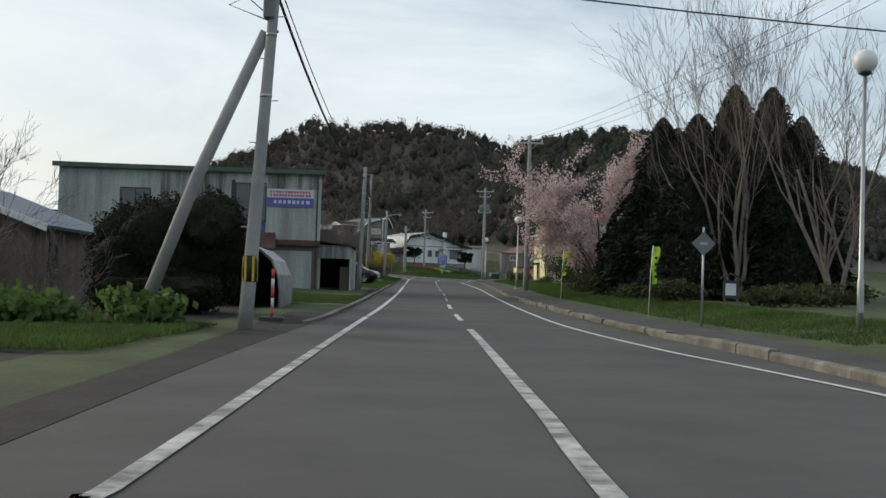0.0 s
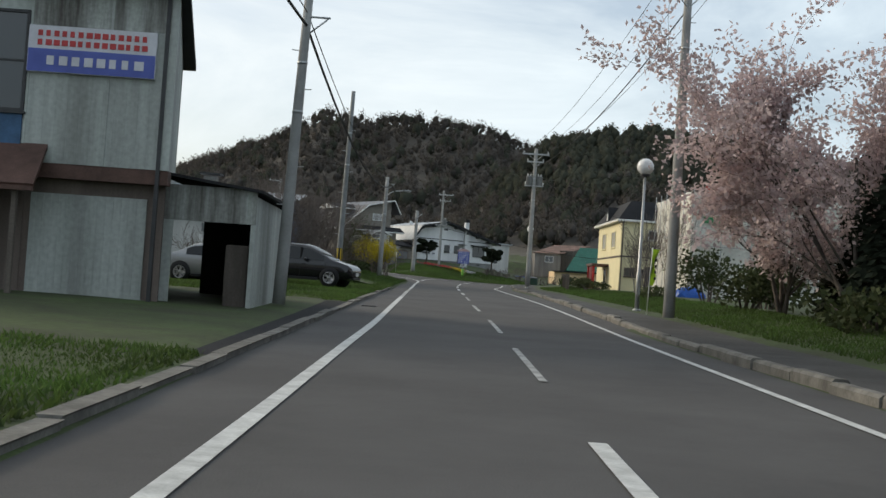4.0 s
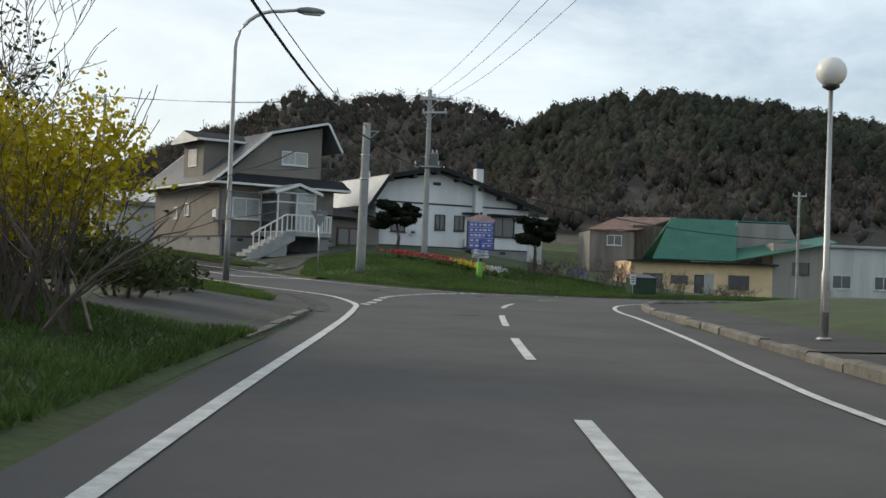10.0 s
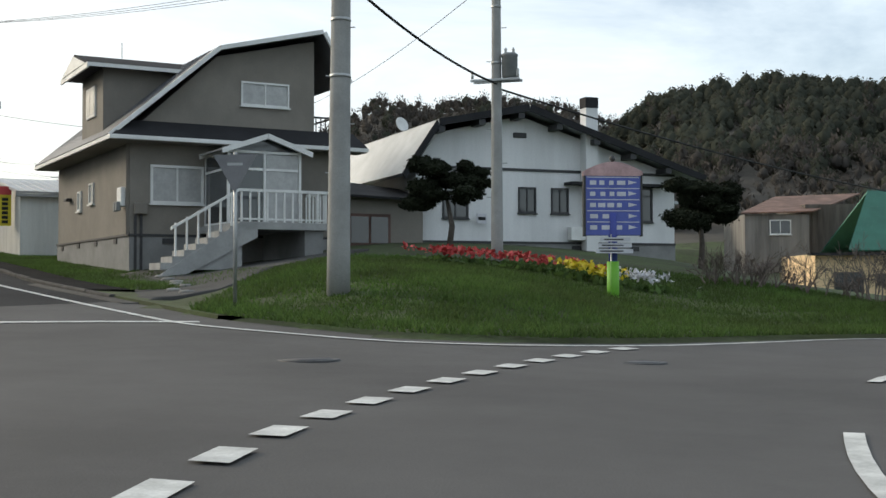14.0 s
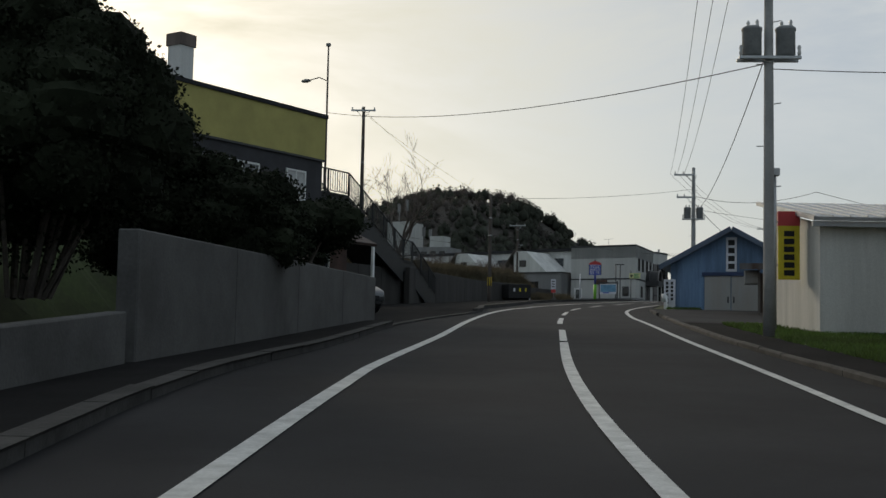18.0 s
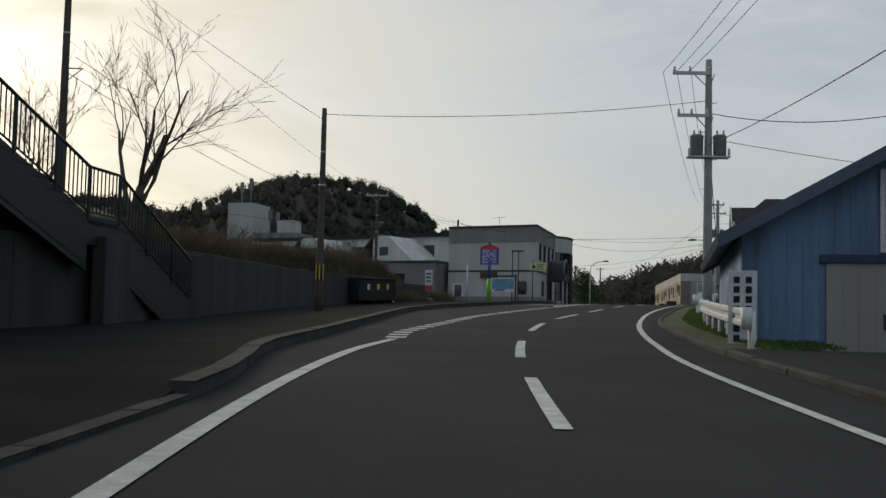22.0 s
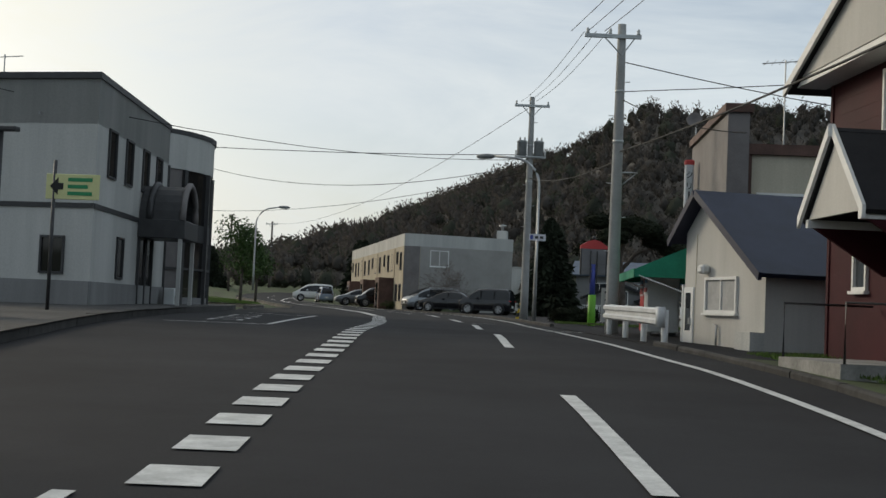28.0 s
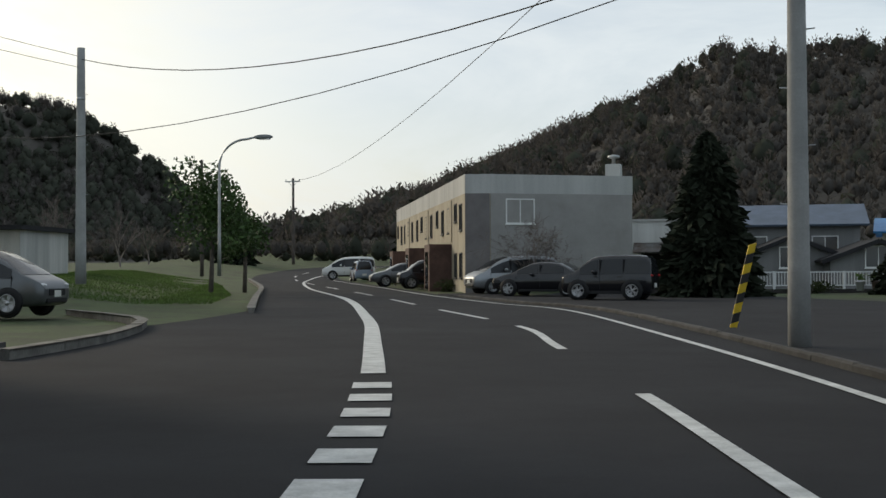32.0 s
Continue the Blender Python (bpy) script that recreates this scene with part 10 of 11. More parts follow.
wb = thing("building", -64.9, 372.0, 8.9, 0, "white flat-roofed building beside the flats", "building")
part("wall", abox(0, 4.2, 0, 6, -.4, 3.9), WHITE_WALL, wb)
part("coping", abox(-.1, 4.3, -.1, 6.1, 3.9, 4.05), PALE_GREY, wb)
part("doorway", abox(1.4, 3.6, -.04, .01, -.3, 1.9), DARK_ROOM, wb)
part("porch_roof", quad_sheet(bmesh.new(), [(1.0, -1.2, 1.9), (4.0, -1.2, 1.9), (4.0, 0, 2.5), (1.0, 0, 2.5)], .08), GREY_TIN, wb)

# fence before the houses
fz = 8.65
fn = thing("fence", -62.0, 351.5, fz, 20, "white steel picket fence on a low kerb", "fence", kind="structure")
for i in range(9):
    part("post", abox(i * 1.7 - .05, i * 1.7 + .05, -.05, .05, -.2, 1.0), GUARD_WHITE, fn)
part("top_rail", abox(0, 13.6, -.025, .025, .92, .98), GUARD_WHITE, fn)
part("bottom_rail", abox(0, 13.6, -.025, .025, .3, .35), GUARD_WHITE, fn)
part("kerb", abox(-.1, 13.7, -.1, .1, -.3, .15), OLD_CONC, fn)
for i in range(96):
    part("picket", abox(i * .142 + .06, i * .142 + .085, -.014, .014, .33, .94), GUARD_WHITE, fn)

# white shed at the edge of the car park, left of the road
w3 = thing("shed", -97.5, 350.5, 9.3, 8, "white shed with a dark flat roof", "shed")
part("wall", abox(-6, 3.6, 0, 6, -.5, 2.7), BASE_WHITE, w3)
part("roof", abox(-6.3, 3.9, -.5, 6.3, 2.7, 2.95), DARK_ROOF, w3)
part("panel", abox(-5.8, .4, -.03, .01, 0, 2.4), GREY_TIN, w3)

# yellow and black leaning guard board
yg = thing("guy_guard", -56.9, 320.0, 8.4, 20, "yellow and black striped guard on a leaning stay", "post")
for i in range(9):
    a = 0.09 * i * .55
    part("stripe", quad_sheet(bmesh.new(), [(a, 0, i * .2), (a + .16, 0, i * .2 + .05), (a + .21, 0, i * .2 + .25), (a + .05, 0, i * .2 + .2)], .04), YELLOW if i % 2 == 0 else BLACK_PAINT, yg)

# ---- vehicles ----
CAR_BLACK = mat("black car paint", (0.010, 0.010, 0.012), 0.16, var=0.1, bump=0, spec=0.6)
CAR_GREY = mat("grey car paint", (0.12, 0.125, 0.13), 0.28, metal=0.5, var=0.1, bump=0, spec=0.6)
CAR_SILVER = mat("silver car paint", (0.30, 0.31, 0.32), 0.3, metal=0.5, var=0.1, bump=0)
CAR_WHITE = mat("white car paint", (0.62, 0.62, 0.60), 0.3, var=0.08, bump=0, spec=0.5)
CAR_BLUE = mat("pale blue car paint", (0.25, 0.30, 0.38), 0.3, metal=0.3, var=0.08, bump=0)
TYRE = mat("tyre rubber", (0.014, 0.014, 0.015), 0.85, var=0.2)
RIM = mat("alloy rim", (0.42, 0.42, 0.43), 0.35, metal=0.8, var=0.1, bump=0)
LAMP_CLEAR = mat("headlamp glass", (0.55, 0.56, 0.58), 0.12, var=0.05, bump=0, spec=0.8)
LAMP_RED = mat("tail lamp red", (0.30, 0.015, 0.015), 0.2, var=0.05, bump=0)
PLATE = mat("plate white", (0.60, 0.60, 0.56), 0.5, var=0.05, bump=0)
TRIM = mat("black trim", (0.012, 0.012, 0.013), 0.6, var=0.1)
# outlines per kind, from tail to nose: place along the length, underside, shoulder, top (of the height), width
KINDS = {
    "suv": dict(x=[-.5, -.49, -.46, -.42, -.36, -.24, -.10, .02, .10, .17, .24, .30, .38, .45, .485, .5],
                low=[.30, .24, .18, .16, .15, .15, .15, .15, .15, .15, .15, .15, .16, .19, .24, .30],
                belt=[.52, .58, .62, .64, .64, .63, .62, .61, .605, .60, .595, .585, .56, .52, .46, .40],
                top=[.53, .62, .74, .88, .955, .995, 1.0, .985, .94, .85, .74, .64, .585, .535, .47, .41],
                wide=[.80, .88, .93, .96, .985, 1, 1, 1, 1, 1, .995, .985, .96, .90, .82, .72], splits=(.02, -.21), tail=3, nose=12),
    "sedan": dict(x=[-.5, -.49, -.45, -.38, -.32, -.26, -.20, -.10, .0, .08, .15, .22, .28, .38, .46, .49, .5],
                  low=[.30, .24, .18, .15, .15, .15, .15, .15, .15, .15, .15, .15, .15, .16, .20, .26, .32],
                  belt=[.56, .62, .66, .665, .665, .66, .66, .655, .65, .645, .64, .63, .62, .57, .50, .45, .40],
                  top=[.57, .64, .68, .70, .76, .87, .955, .995, 1.0, .97, .88, .77, .67, .60, .52, .46, .41],
                  wide=[.80, .88, .93, .96, .98, .99, 1, 1, 1, 1, 1, .99, .985, .95, .88, .80, .70], splits=(-.02,), tail=7, nose=13),
    "kei": dict(x=[-.5, -.495, -.48, -.44, -.36, -.2, -.05, .08, .15, .22, .29, .35, .42, .47, .495, .5],
                low=[.26, .20, .15, .13, .13, .13, .13, .13, .13, .13, .13, .13, .14, .16, .20, .26],
                belt=[.52, .55, .57, .575, .575, .57, .565, .56, .56, .56, .555, .55, .54, .51, .46, .40],
                top=[.56, .72, .90, .97, .99, 1.0, 1.0, .985, .95, .86, .73, .62, .575, .54, .48, .41],
                wide=[.86, .91, .95, .97, .99, 1, 1, 1, 1, 1, 1, .99, .97, .93, .86, .76], splits=(.06, -.2), tail=3, nose=12),
    "van": dict(x=[-.5, -.495, -.48, -.44, -.36, -.2, -.05, .08, .17, .25, .32, .38, .44, .48, .495, .5],
                low=[.26, .20, .15, .13, .13, .13, .13, .13, .13, .13, .13, .13, .14, .17, .21, .26],
                belt=[.50, .53, .55, .56, .56, .555, .55, .545, .54, .535, .53, .52, .49, .45, .41, .37],
                top=[.53, .70, .90, .965, .99, 1.0, .995, .965, .90, .80, .69, .59, .53, .47, .42, .38],
                wide=[.86, .91, .95, .97, .99, 1, 1, 1, 1, 1, .995, .98, .94, .87, .80, .72], splits=(.08, -.16), tail=3, nose=12),
}


def car(x, y, z, rz, label, paint, kind, L, W, H):
    """rz: heading of the nose, from the x axis."""
    k = KINDS[kind]
    root = thing("car", x, y, z, rz, label, "car", "parked cars")
    xs = k["x"]
    rings = []
    for i, fx in enumerate(xs):
        w, lo, be, tp = k["wide"][i] * W / 2, k["low"][i] * H, k["belt"][i] * H, k["top"][i] * H
        c = min(1.0, max(0.0, (tp - be) / (.36 * H)))
        tw = .93 - .17 * c
        half = [(0, lo), (w * .86, lo), (w * .985, lo + .05 * H), (w, lo + (be - lo) * .55), (w * .985, be - .035 * H), (w * .95, be),
                (w * (tw + .03), be + (tp - be) * .80), (w * tw, be + (tp - be) * .90), (w * tw * .82, be + (tp - be) * .985), (0, tp + .012 * c)]
        rings.append([Vector((fx * L, yy, zz)) for yy, zz in half])
    n = len(rings[0])
    vs, fs, gl = [], [], {}
    for r in rings:
        vs += r + [Vector((q.x, -q.y, q.z)) for q in r]
    at = lambda i, j, side: i * 2 * n + (n if side < 0 else 0) + j
    cab = [i for i in range(len(xs)) if k["top"][i] - k["belt"][i] > .10]
    c0, c1 = cab[0], cab[-1]
    for i in range(len(xs) - 1):
        for side in (1, -1):
            for j in range(n - 1):
                q = [at(i, j, side), at(i + 1, j, side), at(i + 1, j + 1, side), at(i, j + 1, side)]
                q = q if side > 0 else q[::-1]
                fs.append(q)
                mid = (xs[i] + xs[i + 1]) / 2
                if j == 5 and c0 <= i < c1:
                    nm = sum(1 for t in k["splits"] if mid < t)
                    gl.setdefault(("side_window", side, nm), []).append(q)
                elif j in (7, 8) and i >= c0 and k["top"][i] - k["top"][i + 1] > .035 and xs[i] > 0 and i < c1 + 1:
                    gl.setdefault(("windscreen", 0, 0), []).append(q)
                elif j in (7, 8) and k["top"][i + 1] - k["top"][i] > .045 and xs[i] < -.1 and i + 1 <= k["tail"] and i + 1 >= c0:
                    gl.setdefault(("rear_window", 0, 0), []).append(q)
    for e in (0, len(xs) - 1):
        fs.append([at(e, j, 1) for j in range(n)] + [at(e, j, -1) for j in range(n - 2, 0, -1)])
    body = raw("body", vs, fs, paint, root, smooth=True)
    bm = bmesh.new()
    bm.from_mesh(body.data)
    bmesh.ops.remove_doubles(bm, verts=bm.verts[:], dist=.0005)
    bmesh.ops.recalc_face_normals(bm, faces=bm.faces[:])
    bm.to_mesh(body.data)
    bm.free()
    body.data.polygons.foreach_set("use_smooth", [True] * len(body.data.polygons))
    for (nm, side, _), faces in gl.items():
        mid = Vector((0, 0, H * .55))
        ids = sorted({i for f in faces for i in f})
        cx = sum(vs[i].x for i in ids) / len(ids)
        pts = []
        for i in ids:
            q = vs[i].copy()
            if nm == "side_window":
                q.y += .010 * side
                q.x = cx + (q.x - cx) * .955
                q.z = q.z + (.012 if q.z < H * .7 else -.012)
            else:
                q.z += .014
                q.y *= .93
            pts.append(q)
        raw(nm, pts, [[ids.index(i) for i in f] for f in faces], CAR_GLASS, root, smooth=True)
    r = H * (.205 if kind in ("suv", "kei") else .225 if kind == "sedan" else .185)
    for sx in (.30, -.295):
        for s in (1, -1):
            mw = Matrix.Translation((sx * L, s * (W / 2 - .10), r)) @ Matrix.Rotation(-s * math.pi / 2, 4, 'X')
            v, f = [], []
            cen = [(sx * L + (r + .05) * math.cos(t), s * (W / 2 - .012), r + (r + .05) * math.sin(t)) for t in [math.pi * i / 14 for i in range(-1, 16)]]
            tube_data(v, f, cen, [.03] * len(cen), 6)
            raw("wheel_arch", v, f, TRIM, root, smooth=True)
            well = lathe("wheel_well", [(.01, .035), (r + .05, .035), (r + .05, .118), (r * .9, .119)], TRIM, root, sides=22)
            well.matrix_basis = mw
            w = lathe("wheel", [(r * .62, -.11), (r * .95, -.10), (r, -.05), (r, .09), (r * .95, .14), (r * .70, .145), (r * .66, .12)], TYRE, root, sides=24)
            w.matrix_basis = mw
            rim = lathe("rim", [(.01, .06), (r * .61, .06), (r * .67, .14), (r * .62, .135), (r * .58, .09)], TRIM, w, sides=24)
            for i in range(10):
                t = Matrix.Rotation((i // 2) * 2 * math.pi / 5 + (.16 if i % 2 else -.16), 4, 'Z')
                part("spoke", abox(.03, r * .62, -.018, .018, .10, .128, 0, t), RIM, rim)
            lathe("rim_edge", [(r * .60, .12), (r * .66, .15), (r * .70, .148), (r * .66, .12)], RIM, rim, sides=24)
            lathe("hub", [(.06, .10), (.06, .135), (.01, .14)], RIM, rim, sides=10)
    zb = H * .6
    nz, tz = k["belt"][-4] * H, k["belt"][2] * H
    xn, xt = xs[-4] * L, xs[1] * L
    wn, wt = k["wide"][-4] * W / 2, k["wide"][1] * W / 2
    for s in (1, -1):
        lamp = bmesh.new()
        bmesh.ops.create_uvsphere(lamp, u_segments=12, v_segments=8, radius=1.0, matrix=Matrix.Translation((xn + .02 * L, s * wn * .80, nz - .05 * H)) @ Matrix.Rotation(s * -.5, 4, 'Z') @ Matrix.Diagonal((.22, .09, .055 * H / 1.6, 1)))
        part("headlight", lamp, LAMP_CLEAR, root)
        lamp = bmesh.new()
        bmesh.ops.create_uvsphere(lamp, u_segments=12, v_segments=8, radius=1.0, matrix=Matrix.Translation((xt + .03 * L, s * wt * .86, tz - .03 * H)) @ Matrix.Diagonal((.20, .09, .06 * H / 1.6, 1)))
        part("tail_lamp", lamp, LAMP_RED, root)
        mx = xs[c1 - 2] * L - .1
        mir = bmesh.new()
        bmesh.ops.create_uvsphere(mir, u_segments=12, v_segments=8, radius=1.0, matrix=Matrix.Translation((mx, s * (W / 2 + .06), zb + .05)) @ Matrix.Diagonal((.09, .11, .075, 1)))
        part("mirror", mir, paint, root)
        for sx in k["splits"] + (k["splits"][0] + .24,):
            part("door_seam", abox(sx * L - .004, sx * L + .004, min(s * W * .475, s * W * .5015), max(s * W * .475, s * W * .5015), H * .24, zb - .06), TRIM, root)
        for sx in k["splits"]:
            part("door_handle", abox(sx * L + .05, sx * L + .22, s * W / 2 - .02, s * W / 2 + .02, zb - .16, zb - .125, .008), paint, root)
            part("window_pillar", abox(sx * L - .03, sx * L + .03, min(s * W * .40, s * W * .468), max(s * W * .40, s * W * .468), zb + .02, H * .90), TRIM, root)
        part("sill", abox(-L * .2, L * .2, s * W / 2 - .04, s * W / 2 + .004, H * .13, H * .20, .01), TRIM, root)
    part("grille", abox(L * .478, L * .503, -W * .24, W * .24, H * .29, H * .385, .01), TRIM, root)
    part("bumper_inlet", abox(L * .478, L * .503, -W * .3, W * .3, H * .19, H * .25, .01), TRIM, root)
    for e in (1, -1):
        part("number_plate", abox(e * L * .503 - .012, e * L * .503 + .012, -.165, .165, H * .27, H * .27 + .165), PLATE, root)
    return root


car(-4.4, 93.0, 1.15, -13, "black four-wheel-drive car parked beside the road", CAR_BLACK, "suv", 4.5, 1.75, 1.66)
car(-6.75, 86.9, 1.03, -8, "silver saloon car parked beside the yard", CAR_SILVER, "sedan", 4.4, 1.7, 1.42)
car(-37.3, 207.3, rz1(-37.3, 207.3) + 0.04, -14, "grey car parked behind the wall", CAR_GREY, "sedan", 4.3, 1.7, 1.5)
car(-61.8, 341.2, rz1(-61.8, 341.2) + 0.04, 172, "black boxy small car parked by the flats", CAR_BLACK, "kei", 3.5, 1.5, 1.68)
car(-65.2, 346.4, rz1(-65.2, 346.4) + 0.04, 168, "black saloon car parked by the flats", CAR_BLACK, "sedan", 4.5, 1.72, 1.45)
car(-67.6, 350.9, rz1(-67.6, 350.9) + 0.04, 215, "silver estate van parked at the flats' corner", CAR_SILVER, "van", 4.3, 1.7, 1.75)
car(-74.6, 361.5, rz1(-74.6, 361.5) + 0.04, 205, "black small car before the flats' porch", CAR_BLACK, "kei", 3.4, 1.48, 1.6)
car(-77.7, 367.5, rz1(-77.7, 367.5) + 0.04, 205, "grey saloon car before the flats", CAR_GREY, "sedan", 4.4, 1.7, 1.42)
car(-86.0, 384.0, rz1(-86.0, 384.0) + 0.04, 115, "pale blue small car at the end of the flats", CAR_BLUE, "kei", 3.4, 1.48, 1.55)
car(-89.5, 391.0, rz1(-89.5, 391.0) + 0.04, 200, "white van beyond the flats", CAR_WHITE, "van", 4.4, 1.7, 1.9)
car(-75.8, 322.0, rz1(-75.8, 322.0) + 0.1, 4, "grey minivan parked behind the office corner", CAR_GREY, "van", 4.4, 1.7, 1.75)
car(-88.0, 327.5, rz1(-88.0, 327.5) + 0.04, 20, "silver van in the office car park", CAR_SILVER, "van", 4.4, 1.7, 1.8)

# ---- planting along the first road ----
for i, (x, y, h, w) in enumerate([(12.8, 54, 7.5, 4.2), (15.5, 58, 9.3, 4.6), (18.5, 62, 9.8, 5.2), (14.5, 66, 8.2, 4.6), (18, 70, 9.0, 5.0), (23, 71, 9.6, 5.2), (13.4, 73.5, 6.2, 3.6), (11.9, 61, 5.2, 3.2), (16.8, 53, 7.0, 4.2), (17.0, 76.5, 8.5, 4.6), (21.5, 78, 8.8, 4.8), (15.2, 80.5, 6.5, 3.8), (13.2, 63.5, 8.4, 4.6), (15.6, 70.5, 8.4, 4.0)]):
    conifer(x, y, h * 1.12, w * 1.2, "dark green conifer at the edge of the grove", 100 + i, dense_n=11000, size=0.13)
bare_tree(14.2, 52.0, 14.5, "tall bare tree fanning out above the conifers", 21, stems=4, spread=0.42, depth=5, r=0.2, up=0.08)
bare_tree(17.6, 49.5, 14.0, "tall bare tree fanning out above the conifers", 22, stems=3, spread=0.45, depth=5, r=0.2, up=0.08)
for i, (x, y, h) in enumerate([(25.5, 40, 10), (30, 46, 11), (23.5, 33, 9), (34, 55, 11)]):
    bare_tree(x, y, h, "leafless grey tree in the field", 30 + i, spread=0.5, depth=5, r=0.15)


def blossom_tree(x, y, h, w, label, seed, n=9000, name="cherry_tree", petal=BLOSSOM, size=0.075, stems=3, low=0.18):
    root, segs = bare_tree(x, y, h, label, seed, stems=stems, spread=0.62, depth=4, r=0.15, bark=BARK, up=0.02, first=0.36, kids=(3, 3, 4, 4, 3), group="blossom trees", name=name)
    rnd = random.Random(seed + 1)
    g = np.random.RandomState(seed)
    tips = np.array([tuple(p) for pts, rad, dep in segs if dep <= 2 for p in pts[1:]])
    tips = tips[tips[:, 2] > h * low]
    c = tips[g.randint(0, len(tips), n)] + g.normal(size=(n, 3)) * 0.17
    leaf_mesh("blossom", c, size, rnd, petal, root, "pale blossom along the twigs")
    return root


blossom_tree(12.0, 75.0, 12.5, 7, "tall cherry tree in pale pink blossom", 51, n=36000, stems=4, low=.12)
blossom_tree(11.6, 80.5, 7.5, 5, "cherry tree in pale pink blossom", 53, n=8000)
blossom_tree(36.0, 222.0, 5.0, 4, "small plum tree in pink blossom", 52, n=3000, name="plum_tree")
for i, (x, y, w, d, h) in enumerate([(11.2, 48, 3.5, 3, 1.1), (11.0, 55, 3, 4, 1.0), (10.9, 63, 3, 4, 1.1), (10.6, 70, 3, 4, 1.2), (11.4, 84, 3.2, 4, 1.8), (13.2, 88, 3, 4, 2.4), (12.9, 95.5, 3.2, 3.2, 2.6), (13.0, 42.5, 3, 3, .9), (15.5, 45, 4, 3, 1.2)]):
    shrub(x, y, w, d, h, "green undergrowth at the foot of the trees" if i < 5 else "rounded green shrub beside the footway", 200 + i, n=1300, size=0.09)
for i, (x, y, h) in enumerate([(13.0, 110.5, 5.2), (14.8, 113.5, 5.0), (13.6, 117.0, 4.4)]):
    bare_tree(x, y, h, "leafless multi-stemmed shrub before the scaffolding", 60 + i, stems=6, spread=0.35, depth=4, r=0.07, up=0.08, group="bare shrubs", name="bare_shrub")
for i, (x, y, w, d, h) in enumerate([(11.3, 101, 2, 4, .7), (11.2, 120, 2, 3, .8), (11.8, 127, 1.5, 3, .9), (12.2, 133, 1.6, 3, 1.0), (12.0, 139.5, 1.4, 2, .9)]):
    shrub(x, y, w, d, h, "low green shrub along the fence", 230 + i, n=700, size=0.07)

# left of the first road
shrub(-6.5, 33.8, 4.2, 4.0, 3.5, "big dark shaggy yew behind the leaning pole", 300, YEW, n=56000, size=0.036, name="yew", category="tree", lobes=11, lift=.25)
shrub(-6.8, 32.4, 3.6, 2.4, 1.4, "low dark evergreen growth under the yew", 305, YEW, n=9000, size=0.036, lobes=8)
bare_tree(-13.5, 37, 8.5, "leafless tree among the old houses", 70, spread=0.6, depth=5, r=0.14)
bare_tree(-17, 47, 7.5, "leafless tree among the old houses", 71, spread=0.6, depth=5, r=0.13)
for i, (x, y, w, d, h) in enumerate([(-5.3, 24.8, 2.0, 1.6, .95), (-7.4, 24.3, 2.6, 1.6, 1.05), (-10.2, 25.0, 2.8, 1.8, .9), (-12.8, 25.4, 2.6, 2, .7), (-8.8, 27.4, 3.4, 2, .9)]):
    shrub(x, y, w, d, h, "broad-leaved weeds on the verge", 310 + i, WEED, n=900, size=0.11, name="weeds", category="weeds", group="weeds", stems=False)
for i, (x, y, w, d, h) in enumerate([(-10.0, 32, 3, 2.5, 2.4), (-12.5, 31, 4, 3, 2.6), (-16, 31, 4, 3, 2.8), (-9.0, 100, 3, 3, 2.0)]):
    twig_thicket(x, y, w, d, h, "brown leafless thicket beside the yard", 320 + i, n=24)
shrub(-8.3, 103.5, 3.6, 3.2, 2.8, "dense dark evergreen bush", 330, YEW, n=9000, size=0.05)
for i, (x, y, w, d, h) in enumerate([(-8.0, 119, 4.6, 6, 4.3), (-12.2, 121.5, 5, 6, 4.6), (-7.2, 126, 4, 5, 4.9), (-11.5, 128, 6, 7, 5.0), (-8.5, 134, 5, 6, 4.0), (-12.5, 137, 6, 7, 4.0), (-7.2, 141, 4, 5, 2.6), (-9.6, 113.5, 3.6, 4, 2.4)]):
    twig_thicket(x, y, w, d, h, "tangled leafless brown thicket on the bank", 340 + i, n=34, depth=4)
bare_tree(-9.0, 121, 6.2, "low spreading leafless tree in the thicket", 75, stems=5, spread=0.6, depth=5, r=0.12, bark=BARK, up=0.02)
bare_tree(-10.5, 131, 6.0, "low spreading leafless tree in the thicket", 76, stems=4, spread=0.6, depth=5, r=0.12, bark=BARK, up=0.02)


def forsythia(x, y, w, h, seed):
    root = twig_thicket(x, y, w * .5, w * .5, h, "forsythia bush full of yellow flowers", seed, n=22, depth=2)
    rnd = random.Random(seed)
    lb = [((rnd.uniform(-.3, .3) * w, rnd.uniform(-.3, .3) * w, h * rnd.uniform(.35, .8)), (w * .28, w * .28, h * .25)) for k in range(7)]
    clump_crown(rnd, lb, 5200, 0.038, FORSYTHIA, root, "blossom", "bright yellow flowers", hollow=0.3)
    return root


forsythia(-2.7, 133.6, 2.6, 3.0, 380)
forsythia(-3.9, 135.4, 2.6, 2.8, 381)
shrub(-5.0, 137.6, 3.2, 3.0, 4.6, "dark tangled shrub behind the forsythia", 383, n=3600, size=0.05, lobes=9)
bare_tree(-4.4, 136.2, 5.0, "dark leaning bare shrub over the forsythia", 384, stems=5, spread=0.6, depth=4, r=0.09, bark=BARK, up=0.02, group="bare shrubs", name="bare_shrub")
forsythia(-13.5, 165.5, 1.6, 1.2, 382)
